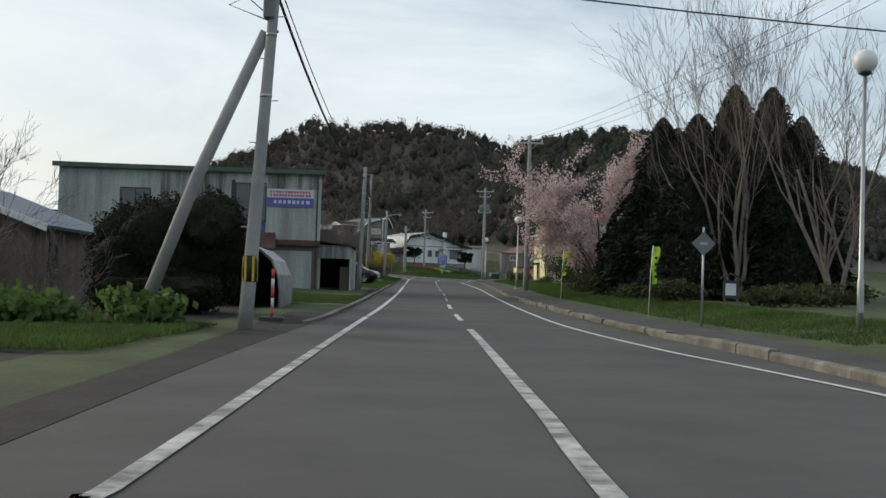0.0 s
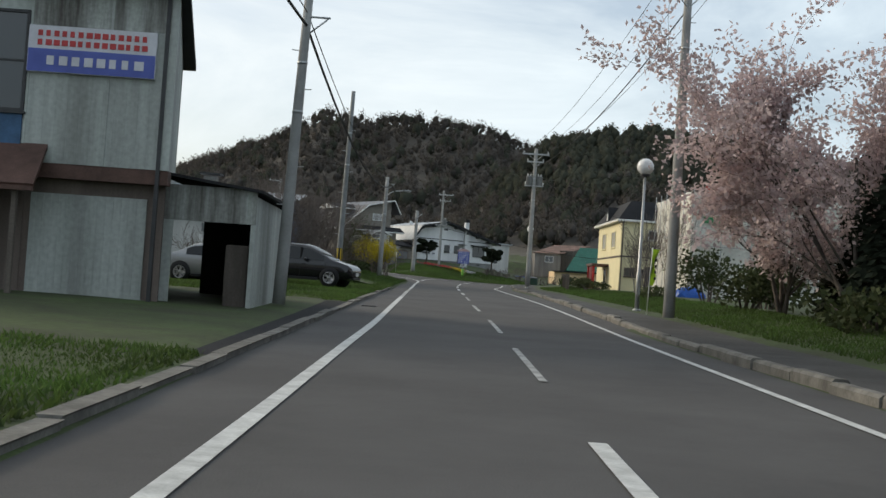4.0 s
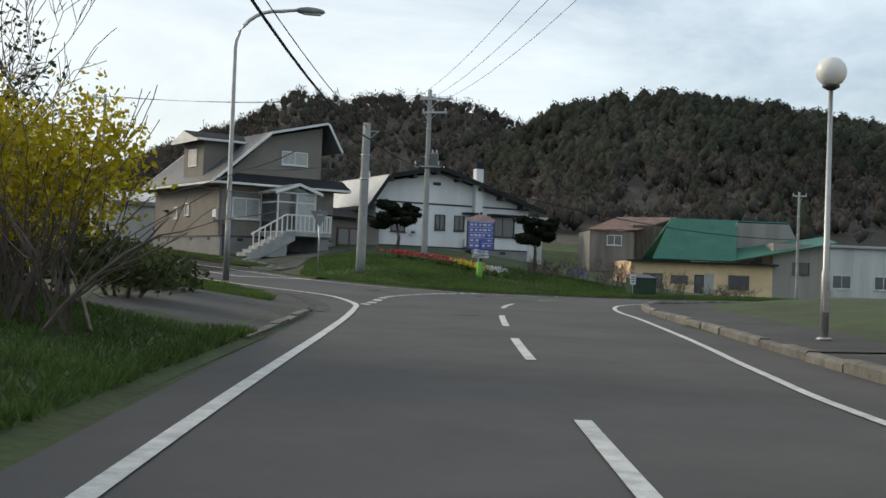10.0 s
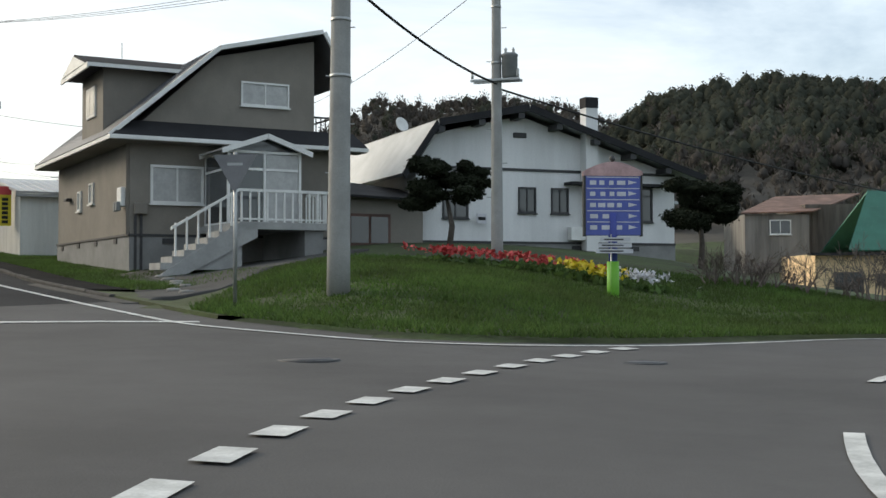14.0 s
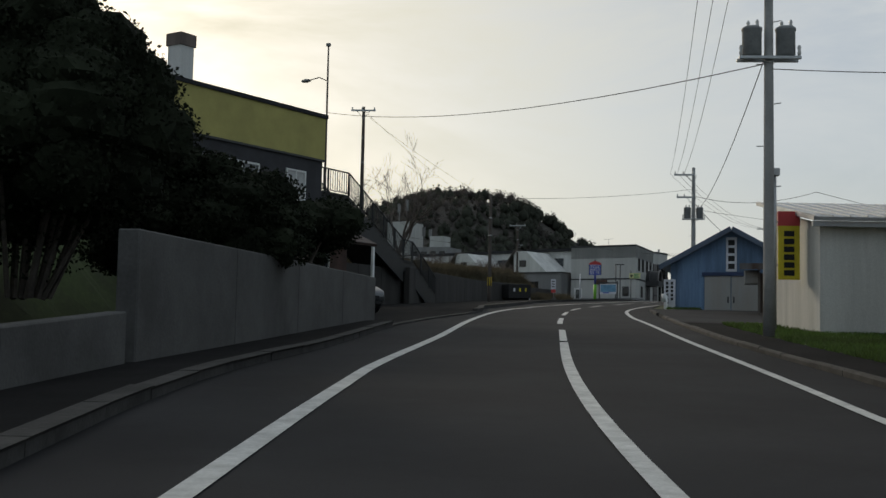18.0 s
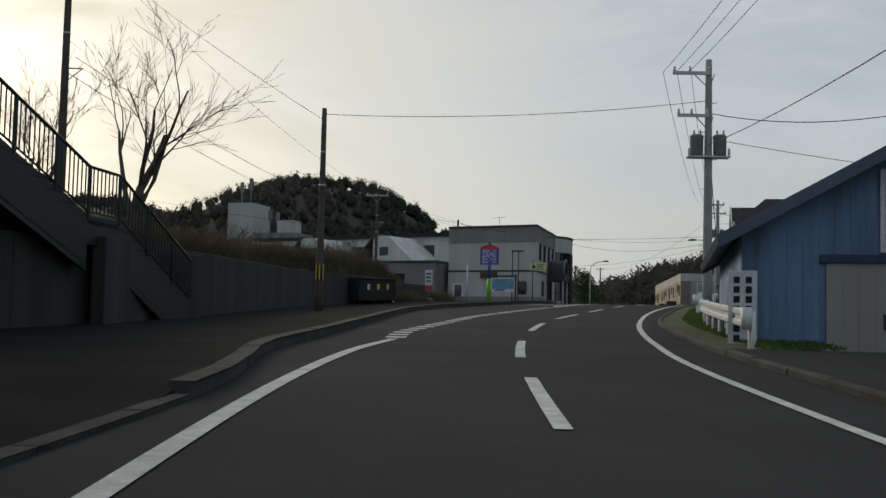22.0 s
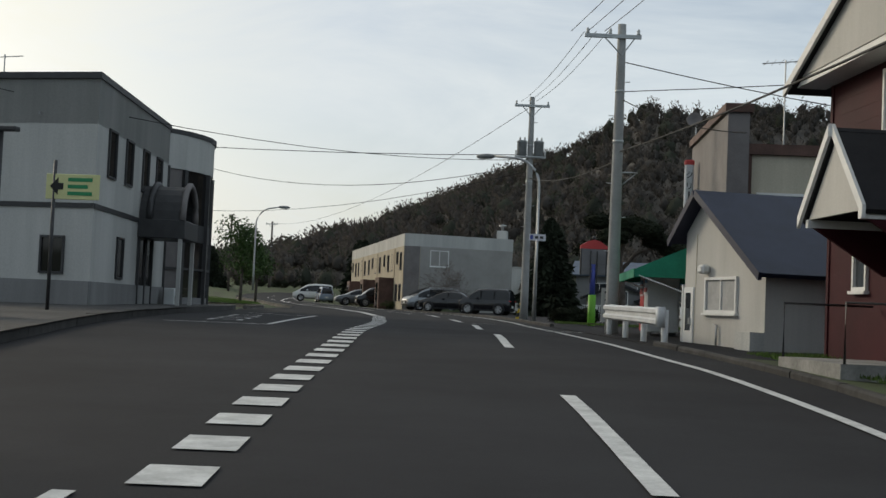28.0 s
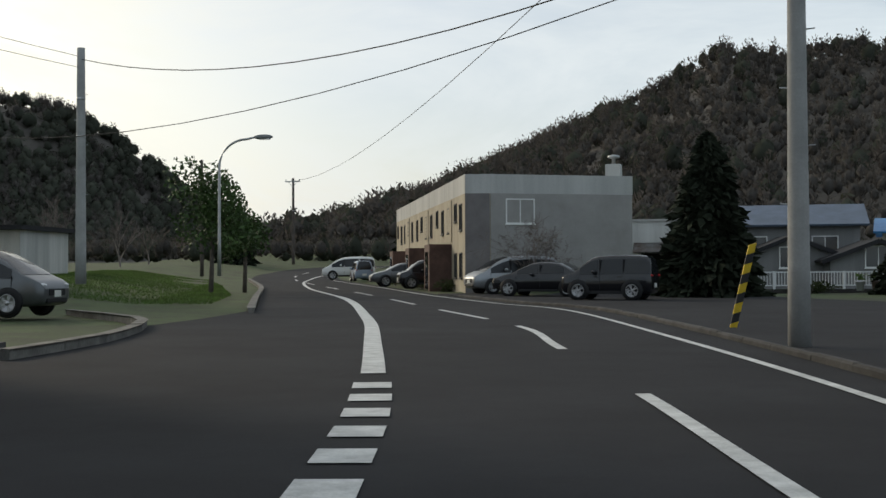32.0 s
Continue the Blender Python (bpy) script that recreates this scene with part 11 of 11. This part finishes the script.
for i, (x, y, w, d, h) in enumerate([(-4.0, 138.5, 2.4, 3, 1.3), (-3.9, 143.5, 2.2, 3, 1.2), (-4.4, 148.5, 2.6, 3, 1.3), (-6.5, 153, 3, 3, 1.4), (-4.2, 127, 2, 2, .8), (-4.2, 120, 2, 3, .7)]):
    shrub(x, y, w, d, h, "dark green bush on the bank", 390 + i, n=1100, size=0.08)

# the knoll: clipped trees, tulips
for i, (x, y, h) in enumerate([(0.9, 187.5, 3.0), (8.8, 189.4, 3.0)]):
    r = thing("clipped_tree", x, y, lz(x, y) - .1, 40 * i, "clipped dark evergreen tree before the white house", "tree", "clipped trees")
    tube("trunk", [(0, 0, 0), (.12, .05, h * .3), (-.05, 0, h * .6)], [.11, .09, .05], BARK, r)
    rnd = random.Random(400 + i)
    clump_crown(rnd, [((rnd.uniform(-1, 1), rnd.uniform(-.7, .7), h * rnd.uniform(.5, .95)), (rnd.uniform(.28, .6), rnd.uniform(.3, .6), rnd.uniform(.16, .32))) for k in range(22)], 14000, .045, YEW, r, hollow=.75, core=True)
g = np.random.RandomState(9)
fb = thing("flower_bed", 3.0, 181.4, 0, 0, "bed of red and yellow tulips on the knoll", "flower bed")
fx = np.r_[g.normal(-1.8, .45, 90), g.normal(-.1, .7, 110), g.normal(1.6, .4, 30), g.normal(1.6, .4, 100), g.normal(2.8, .4, 90)]
fy = g.normal(0, .3, 420) - 0.3 * fx + np.r_[np.full(230, .2), np.full(190, -.6)]
fzz = land_z(fx + 3.0, fy + 181.4)
rnd = random.Random(10)
tagged(leaf_mesh("tulip_foliage", np.column_stack([fx, fy, fzz + .1]), .10, rnd, WEED, fb, "green tulip leaves", stretch=1.2), kind="stuff")
c = np.column_stack([fx, fy, fzz + g.uniform(.26, .42, 420)])
tagged(leaf_mesh("red_tulip_mass", np.repeat(c[:230], 3, 0) + g.normal(size=(690, 3)) * .025, .065, rnd, SIGN_RED, fb, "red tulip flowers"), kind="stuff")
tagged(leaf_mesh("yellow_tulip_mass", np.repeat(c[230:330], 3, 0) + g.normal(size=(300, 3)) * .025, .065, rnd, SIGN_YELLOW, fb, "yellow tulip flowers"), kind="stuff")
tagged(leaf_mesh("white_flower_mass", np.repeat(c[330:], 3, 0) + g.normal(size=(270, 3)) * .025, .05, rnd, SIGN_WHITE, fb, "small white flowers"), kind="stuff")
for i, (x, y, w, d, h) in enumerate([(11.2, 182.5, 3.4, 2, 1.3), (14.5, 183.0, 3.4, 2, 1.2), (8.6, 182.6, 2, 1.6, .9), (19, 186, 3, 2, 1.0)]):
    twig_thicket(x, y, w, d, h, "low dry brown shrub on the knoll", 410 + i, n=30, depth=3)

# the hill road
for i, (x, y, w, d, h) in enumerate([(-26.5, 185.6, 5.4, 5.4, 5.3), (-24.4, 179.4, 5.0, 6.0, 3.9), (-27.0, 190.2, 4.2, 4.6, 3.3), (-30.6, 183.5, 5, 6, 4.4), (-22.0, 174.0, 4.6, 5, 3.2)]):
    shrub(x, y, w, d, h, "big dark yew behind the retaining wall", 420 + i, YEW, n=44000, size=0.042, z=4.6, name="yew", category="tree", lobes=12)
for i, (x, y, w, d, h) in enumerate([(-29.6, 194.0, 3.6, 3.6, 2.4), (-31.4, 198.0, 3.6, 3.4, 2.5), (-34.2, 195.5, 4, 4, 3.4), (-36.4, 203.0, 2.6, 4.2, 2.7), (-33.8, 201.0, 3, 3, 2.3)]):
    shrub(x, y, w, d, h, "dark evergreen shrub behind the retaining wall", 430 + i, YEW, n=7000, size=0.045, z=5.6)
blossom_tree(-33.2, 199.2, 3.8, 3, "dark-leaved plum tree with sparse pale blossom", 440, n=900, name="plum_tree", size=0.06)
bare_tree(-51.9, 231.3, 8.2, "leafless tree on the bank beside the stair", 80, stems=1, spread=0.5, depth=5, r=0.19, bark=BARK, up=0.05)
bare_tree(-57.5, 233.0, 7.6, "leafless tree on the bank beside the stair", 81, stems=1, spread=0.48, depth=5, r=0.13, bark=BARK, up=0.05)
bare_tree(-58.5, 228.5, 6.5, "leafless tree on the bank beside the stair", 82, stems=2, spread=0.5, depth=5, r=0.14, bark=BARK)
for i in range(9):
    x, y = -58.0 - 1.6 * (i % 3) - i * .7, 233 + i * 4.2
    twig_thicket(x, y, 4, 4, 1.3, "dry brown scrub on the bank", 450 + i, n=20, depth=3)
shrub(-96, 318, 4.5, 4, 2.4, "dark clipped evergreen bush on the terrace", 460, YEW, n=1200, size=0.12)

# the level stretch
shrub(-53.0, 310.3, 1.9, 1.4, .75, "low clipped evergreen bush on the lawn", 470, YEW, n=5000, size=0.035, z=8.5)
r = thing("tree", -51.3, 308.4, 8.4, 0, "old garden pine with a leaning forked trunk", "tree")
tube("trunk", [(0, 0, 0), (.05, 0, 1.1), (0, 0, 1.9), (-.1, .05, 2.6), (.15, 0, 3.6)], [.17, .15, .14, .11, .05], BARK, r)
for pts in ([(0, 0, 1.8), (-.5, .1, 2.4), (-1.1, .1, 2.7)], [(0, 0, 2.2), (.5, .2, 2.8), (1.2, .1, 3.1)], [(-.05, 0, 2.6), (-.4, .3, 3.3), (-.9, .4, 3.8)]):
    tube("limb", pts, [.08, .06, .025], BARK, r, sides=8)
rnd = random.Random(471)
clump_crown(rnd, [((cx_, cy_, cz_), (.7, .6, .36)) for cx_, cy_, cz_ in ((-1.2, .1, 2.9), (1.3, .1, 3.3), (-.9, .4, 4.0), (.3, 0, 3.9), (.9, -.4, 3.7), (-.3, -.5, 3.4), (1.9, .3, 3.0))], 5200, .045, YEW, r, hollow=.6, core=True)
nb2 = thing("guide_sign", -51.75, 308.9, 8.45, 6, "tall pale board with a dark arrow", "sign")
part("board", abox(-.3, .3, -.04, .04, .15, 1.45, .01), PALE_GREY, nb2)
part("arrow", prism([(-.18, 1.25), (.05, 1.25), (.05, 1.2), (.2, 1.29), (.05, 1.38), (.05, 1.33), (-.18, 1.33)], -.05, -.04), DARK_STEEL, nb2)
for i in range(3):
    part("lettering_bar", abox(-.16, .12 - .05 * i, -.046, -.04, .95 - i * .2, 1.03 - i * .2), DARK_STEEL, nb2)
for a in (-.24, .19):
    part("leg", abox(a, a + .05, -.03, .03, -.1, .16), STEEL, nb2)
wr = thing("railing", -51.4, 327.0, 8.5, -78, "white tubular railing along the side street", "railing", kind="structure")
for i in range(9):
    tube("post", [(i * 1.55, 0, -.2), (i * 1.55, 0, .85)], .035, GUARD_WHITE, wr, sides=8)
for zz in (.82, .45):
    tube("rail", [(0, 0, zz), (12.4, 0, zz)], .025, GUARD_WHITE, wr, sides=8)
bh = thing("bench", -49.6, 310.6, 8.45, 8, "low dark wooden bench on the lawn", "bench")
part("seat", abox(-.8, .8, -.2, .2, .34, .40, .01), DARK_POLE, bh)
for a in (-.65, .57):
    part("leg", abox(a, a + .08, -.17, .17, -.1, .34), DARK_POLE, bh)
conifer(-58.3, 346.0, 6.9, 3.9, "dark spruce behind the white fence", 471, CONIFER, dense_n=3400, size=0.26, z=8.6, name="spruce")
for i, (x, y, h, w) in enumerate([(-80.9, 346.5, 6.6, 4.4), (-82.3, 353.5, 5.6, 2.6)]):
    r = thing("tree", x, y, lz(x, y) - .1, 50 * i, "round green tree on the lawn", "tree", "green trees")
    rnd = random.Random(480 + i)
    tube("trunk", [(0, 0, 0), (.06, .03, h * .3), (0, 0, h * .7)], [.12, .1, .04], BARK, r)
    clump_crown(rnd, [((rnd.uniform(-.32, .32) * w, rnd.uniform(-.32, .32) * w, h * rnd.uniform(.45, .82)), (w * .24, w * .24, h * .16)) for k in range(11)], 4200, .10, mat("spring leaves", (0.055, 0.10, 0.025), 0.7, var=.35, scale=.8, fine=7, bump=0, island=.4) if i == 0 else bpy.data.materials["spring leaves"], r)
bare_tree(-66.6, 350.9, 4.6, "bare reddish cherry tree before the flats", 84, stems=4, spread=0.75, depth=5, r=0.1, bark=BARK, up=0.0, first=.36)
for i, (x, y, w, d, h) in enumerate([(-72.3, 357.0, 1.5, 3, .9), (-75.6, 364.0, 1.5, 3, .9), (-79.5, 372.5, 1.6, 4, .9), (-54.0, 353.6, 2.2, 1.2, .7), (-50.5, 354.6, 1.8, 1.2, .8)]):
    shrub(x, y, w, d, h, "low shrub at the edge of the car park", 490 + i, n=700, size=0.06)
conifer(-50.3, 352.0, 2.6, 2.2, "small round dark evergreen beside the fence", 496, YEW, dense_n=1800, size=0.14, bare=0, z=8.7)
for i in range(16):
    a = np.random.RandomState(600 + i)
    x, y = -117 - a.uniform(0, 60), 384 + a.uniform(0, 40)
    bare_tree(x, y, a.uniform(5, 8), "distant leafless tree beyond the lawn", 600 + i, spread=.5, depth=4, r=.12, min_r=.03, group="distant trees")
for i, (x, y, h) in enumerate([(-95, 432, 8), (-92, 426, 7), (-98.5, 441, 8.5), (-90, 436, 8), (-120, 436, 6)]):
    conifer(x, y, h, 4.4, "dark conifer at the bend of the road", 620 + i, dense_n=1200, size=.4)

# grass
def strip_poly(line, y0, y1, d0, d1):
    s = cut(line, s_at(line, y0), s_at(line, y1), 4.0)
    return [tuple(q) for q in shift(s, d0)] + [tuple(q) for q in shift(s, d1)[::-1]]


grass_patch("grass", strip_poly(AL, 46, 56.5, -.2, -5.5), 9000, .12, 1, label="short green grass on the verge")
grass_patch("grass", strip_poly(AL, 78.5, 98, -.2, -7.5), 17000, .12, 14, label="short green grass on the verge")
grass_patch("grass", strip_poly(AL, 95, 139, -.02, -6.5), 38000, .2, 2, label="rough green grass on the verge")
grass_patch("dry_grass", strip_poly(AL, 102, 139, -3.0, -8), 7000, .3, 3, DRY_GRASS, "dry straw among the grass")
grass_patch("grass", [(-4.4, 17.0), (-12, 16), (-15, 21), (-15, 27.5), (-4.0, 26)], 16000, .17, 4, label="green grass round the pole")
grass_patch("grass", strip_poly(AR, 22, 118, 2.2, 5.5), 30000, .15, 5, label="green grass before the grove")
grass_patch("grass", strip_poly(AR, 100, 140, 2.2, 4.5), 8000, .2, 6, label="rough grass along the fence")
grass_patch("grass", [(-3, 172), (-1.6, 170.2), (1.0, 168.1), (3.4, 168.5), (7.6, 171.8), (12.3, 173.5), (20, 177.1), (30, 182.1), (28, 188), (16, 185.5), (-1.5, 184), (-3.4, 180)], 60000, .17, 7, label="green grass on the knoll")
grass_patch("grass", [(-2.1, 152.2), (-2.1, 154), (-2.7, 156.0), (-4.0, 158.2), (-5.4, 161), (-6.8, 164), (-11, 163), (-9, 156), (-6, 151)], 14000, .2, 8, label="green grass at the corner")
grass_patch("grass", strip_poly(BR, 178, 206, 1.1, 5.0), 14000, .13, 9, label="green grass strip by the white shed")
grass_patch("grass", strip_poly(BR, 225, 284, .75, 2.3), 9000, .09, 10, label="rough grass under the guardrail")
grass_patch("dry_grass", strip_poly(HL, 229, 277, -5.6, -12), 42000, .75, 11, DRY_GRASS, "long dry grass on the bank")
grass_patch("grass", [(-74, 332), (-78.5, 343.5), (-88, 363), (-99, 384), (-106, 380), (-92, 345), (-84, 331)], 24000, .14, 12, label="green lawn beside the far footway")
grass_patch("grass", [(-53.2, 304.3), (-53.6, 307.2), (-49.6, 307.0), (-47.5, 303.0)], 3500, .08, 13, label="green lawn by the side street")

# ---- small things by the road ----
FLAG = mat("yellow-green flag cloth", (0.42, 0.62, 0.03), 0.8, var=0.15, bump=0)
for i, (x, y, z, top) in enumerate([(7.74, 38.8, .45, 2.7), (7.66, 60.5, .72, 3.1), (7.9, 83.0, 1.0, 3.2)]):
    fg = thing("flag", x, y, z, 15 * i, "yellow-green safety flag on a slim pole", "flag", "flags")
    h = top - z
    tube("pole", [(0, 0, 0), (0.04, 0, h * .6), (.1, 0, h)], .016, WHITE_PAINT, fg, sides=6)
    v, f = [], []
    for a in range(9):
        for b in range(4):
            v.append((.09 - .02 * a / 8 + b * .075 * (1 - .05 * a) + .03 * math.sin(a * 1.1 + i), .07 * math.sin(a * .9 + b + i), h - .04 - a * .15))
    f = [(a * 4 + b, a * 4 + b + 1, a * 4 + b + 5, a * 4 + b + 4) for a in range(8) for b in range(3)]
    c = raw("cloth", v, f, FLAG, fg)
    for k in range(4):
        part("lettering_bar", abox(.15, .23, -.085, -.078, h - .45 - k * .2, h - .36 - k * .2), BLACK_PAINT, fg)

ws_ = thing("warning_sign", 7.73, 31.7, .35, 0, "grey back of a diamond road sign on a post", "road sign")
tube("post", [(0, 0, -.1), (0, 0, 2.6)], .03, STEEL, ws_, sides=8)
part("board", prism([(0, 1.85), (.32, 2.17), (0, 2.49), (-.32, 2.17)], -.04, -.03), SIGN_BACK, ws_)
part("clamp", abox(-.1, .1, -.05, -.03, 2.14, 2.2), STEEL, ws_)
nb = thing("notice_board", 10.6, 40.5, .62, -8, "small wooden notice board with a pitched top", "notice board")
for a in (0, .42):
    part("post", abox(a, a + .06, 0, .06, -.1, 1.1), TIMBER, nb)
part("panel", abox(-.02, .5, -.02, .08, .45, 1.05), DARK_STEEL, nb)
part("paper", abox(.05, .4, -.03, -.02, .55, .95), SIGN_WHITE, nb)
part("roof", prism([(-.1, 1.1), (.24, 1.25), (.58, 1.1), (.58, 1.14), (.24, 1.3), (-.1, 1.14)], -.12, .18), DARK_STEEL, nb)

rp = thing("marker_post", -3.35, 30.5, .24, 0, "red and white striped post on a concrete block", "post")
part("foot", abox(-.3, .3, -.25, .25, -.15, .06, .02), DARK_STEEL, rp, "dark weathered block")
for i in range(5):
    tube("stripe", [(0, 0, .05 + i * .24), (0, 0, .05 + (i + 1) * .24)], .038, SIGN_WHITE if i % 2 else SIGN_RED, rp, sides=12)

gw = thing("give_way_sign", -2.3, 172.5, 2.55, 0, "grey back of a triangular give-way sign", "road sign")
tube("post", [(0, 0, -.1), (0, 0, 2.85)], .035, STEEL, gw, sides=8)
part("board", prism([(-.4, 2.8), (.4, 2.8), (0, 2.1)], -.045, -.033), SIGN_BACK, gw)
part("clamp", abox(-.14, .14, -.05, -.03, 2.6, 2.65), STEEL, gw)

s2 = thing("small_sign", 5.0, 177.9, 2.6, 10, "small cream finger boards under the direction sign", "sign")
tube("post", [(-.05, .0, -.2), (-.05, .0, 1.5)], .02, STEEL, s2, sides=6)
for i in range(3):
    part("board", abox(-.42 + .05 * i, .42 - .03 * i, -.12, -.1, 1.08 + .13 * i, 1.17 + .13 * i), SIGN_WHITE, s2)
    part("lettering_bar", abox(-.34 + .05 * i, .2, -.126, -.12, 1.11 + .13 * i, 1.14 + .13 * i), DARK_STEEL, s2)

# picket fence by the yellow house
pf = thing("picket_fence", 10.2, 124.0, lz(10.2, 124) - .02, 84.5, "weathered grey wooden picket fence", "fence", kind="structure")
for i in range(10):
    part("post", abox(i * 2.1 - .05, i * 2.1 + .05, -.05, .05, -.3, 1.15 + i * .03), TIMBER, pf)
for zz in (.35, .9):
    bm = quad_sheet(bmesh.new(), [(-.1, -.06, zz), (19, -.06, zz + .25), (19, -.06, zz + .33), (-.1, -.06, zz + .08)], .03)
    part("rail", bm, TIMBER, pf)
for i in range(105):
    part("picket", abox(i * .18, i * .18 + .075, -.115, -.092, .12 + i * .0025, 1.08 + i * .0025 + .04 * math.sin(i * 2.3)), TIMBER, pf)

# at the edge of the knoll
tbx = thing("rubbish_box", 12.6, 177.0, lz(12.6, 177.0) - .02, 20, "dark green mesh rubbish box by the road", "bin")
part("body", abox(-.6, .6, -.4, .4, .06, .8, .02), mat("dark green paint", (0.02, 0.05, 0.03), .6, var=.2), tbx)
part("lid", quad_sheet(bmesh.new(), [(-.63, -.43, .78), (.63, -.43, .78), (.63, .43, .95), (-.63, .43, .95)], .04), DARK_STEEL, tbx)
for a in (-.55, .5):
    for b_ in (-.35, .3):
        part("foot", abox(a, a + .05, b_, b_ + .05, -.05, .06), DARK_STEEL, tbx)
bl = thing("small_sign", 11.95, 175.6, lz(11.95, 175.6) - .02, 12, "small white notice on a thin post by the rubbish box", "sign")
tube("post", [(0, 0, -.1), (0, 0, 1.0)], .015, STEEL, bl, sides=6)
part("board", abox(-.13, .13, -.03, -.015, .55, 1.02), SIGN_WHITE, bl)
for i in range(3):
    part("lettering_bar", abox(-.09, .09, -.036, -.03, .64 + .11 * i, .69 + .11 * i), DARK_STEEL, bl)
rnd = random.Random(70)
for i in range(7):
    x, y = -4.6 - i * .35 + rnd.uniform(-.3, .3), 177 + i * 1.2
    sz = rnd.uniform(.16, .26)
    lathe("stepping_stone", [(sz * .9, 0), (sz, .05), (sz * .8, .09), (.02, .1)], CONCRETE, None, sides=9, loc=(x, y, max(lz(x, y), rz1(x, y)) + .0))
    ob = bpy.data.objects[[o.name for o in bpy.data.objects if o.name.startswith("stepping_stone")][-1]]
    tagged(ob, "round pale stepping stone on the drive", "stone", "stepping stones")

# bins against the bank
for i in range(3):
    y = 250.7 + i * 1.3
    bn = thing("bin", -55.4 + .02 * i - i * .28, y, rz1(-54.2, y) + .22, 76, "black waste container with a white label", "bin", "waste containers")
    part("body", abox(-.58, .58, -.38, .38, .05, 1.0, .03), BLACK, bn)
    part("lid", abox(-.6, .6, -.42, .4, 1.0, 1.08, .02), BLACK, bn)
    part("label", abox(-.08, .08, -.392, -.38, .55, .8), SIGN_YELLOW if i else SIGN_WHITE, bn)
    for a in (-.45, .38):
        part("wheel", abox(a, a + .07, -.3, .3, -.06, .06), TYRE, bn)
sd = thing("standing_sign", -56.4, 255.2, rz1(-54.6, 253) + .2, 76, "narrow white standing sign by the bins", "sign")
part("board", abox(-.12, .12, -.03, .03, .05, 1.1, .01), SIGN_WHITE, sd)
part("foot", abox(-.2, .2, -.15, .15, -.05, .05), DARK_STEEL, sd)

# route marker on the curved lamp
rm = thing("route_sign", -54.55, 308.7, 8.45, 15, "small white route sign on a slim post", "road sign")
tube("post", [(0, 0, -.1), (0, 0, 4.7)], .035, STEEL, rm, sides=8)
part("board", abox(-.32, .32, -.05, -.035, 3.15, 3.40), SIGN_WHITE, rm)
sign_bars(rm, face("front"), -.12, .26, 3.2, 3.35, 2, 1, DARK_STEEL, 5, out=.058)
part("route_disc", abox(-.28, -.16, -.056, -.05, 3.19, 3.36, .03), SIGN_BLUE, rm)

# manhole covers and patches in the carriageway
for x, y, r_ in ((0.28, 164.7, .31), (3.1, 151.0, .31), (4.2, 166.0, .31), (-55.1, 300.4, .31)):
    mh_ = thing("manhole_cover", x, y, rz1(x, y), 20, "round dark iron manhole cover in the road", "manhole cover", "manhole covers")
    lathe("rim", [(r_ + .06, -.03), (r_ + .06, .006), (r_, .008), (r_, -.02)], DARK_STEEL, mh_, sides=28)
    lathe("lid", [(r_ - .01, -.02), (r_ - .01, .007), (.02, .009)], DARK_STEEL, mh_, sides=28)
dg = thing("drain_grate", -1.05, 78.2, rz1(-1.05, 78.2), 3, "iron drain grate beside the kerb", "drain")
part("frame", abox(-.24, .24, -.34, .34, -.05, .008), DARK_STEEL, dg)
for i in range(7):
    part("bar", abox(-.2, .2, -.3 + i * .09, -.26 + i * .09, .006, .014), BLACK_PAINT, dg)

# pots by the fence
for i, (x, y, m_) in enumerate([(-51.9, 352.2, SIGN_WHITE), (-51.2, 352.5, DUSTY_PINK), (-50.3, 352.9, SIGN_WHITE)]):
    pt = thing("flower_pot", x, y, 8.85, 0, "small planter with a green plant", "flower pot", "flower pots")
    lathe("pot", [(.14, -.1), (.2, .3), (.22, .3), (.22, .36), (.17, .36), (.1, .3)], m_, pt, sides=12)
    rr = random.Random(80 + i)
    leaf_mesh("plant", [(rr.gauss(0, .12), rr.gauss(0, .12), .4 + rr.uniform(0, .25)) for k in range(60)], .07, rr, WEED, pt)
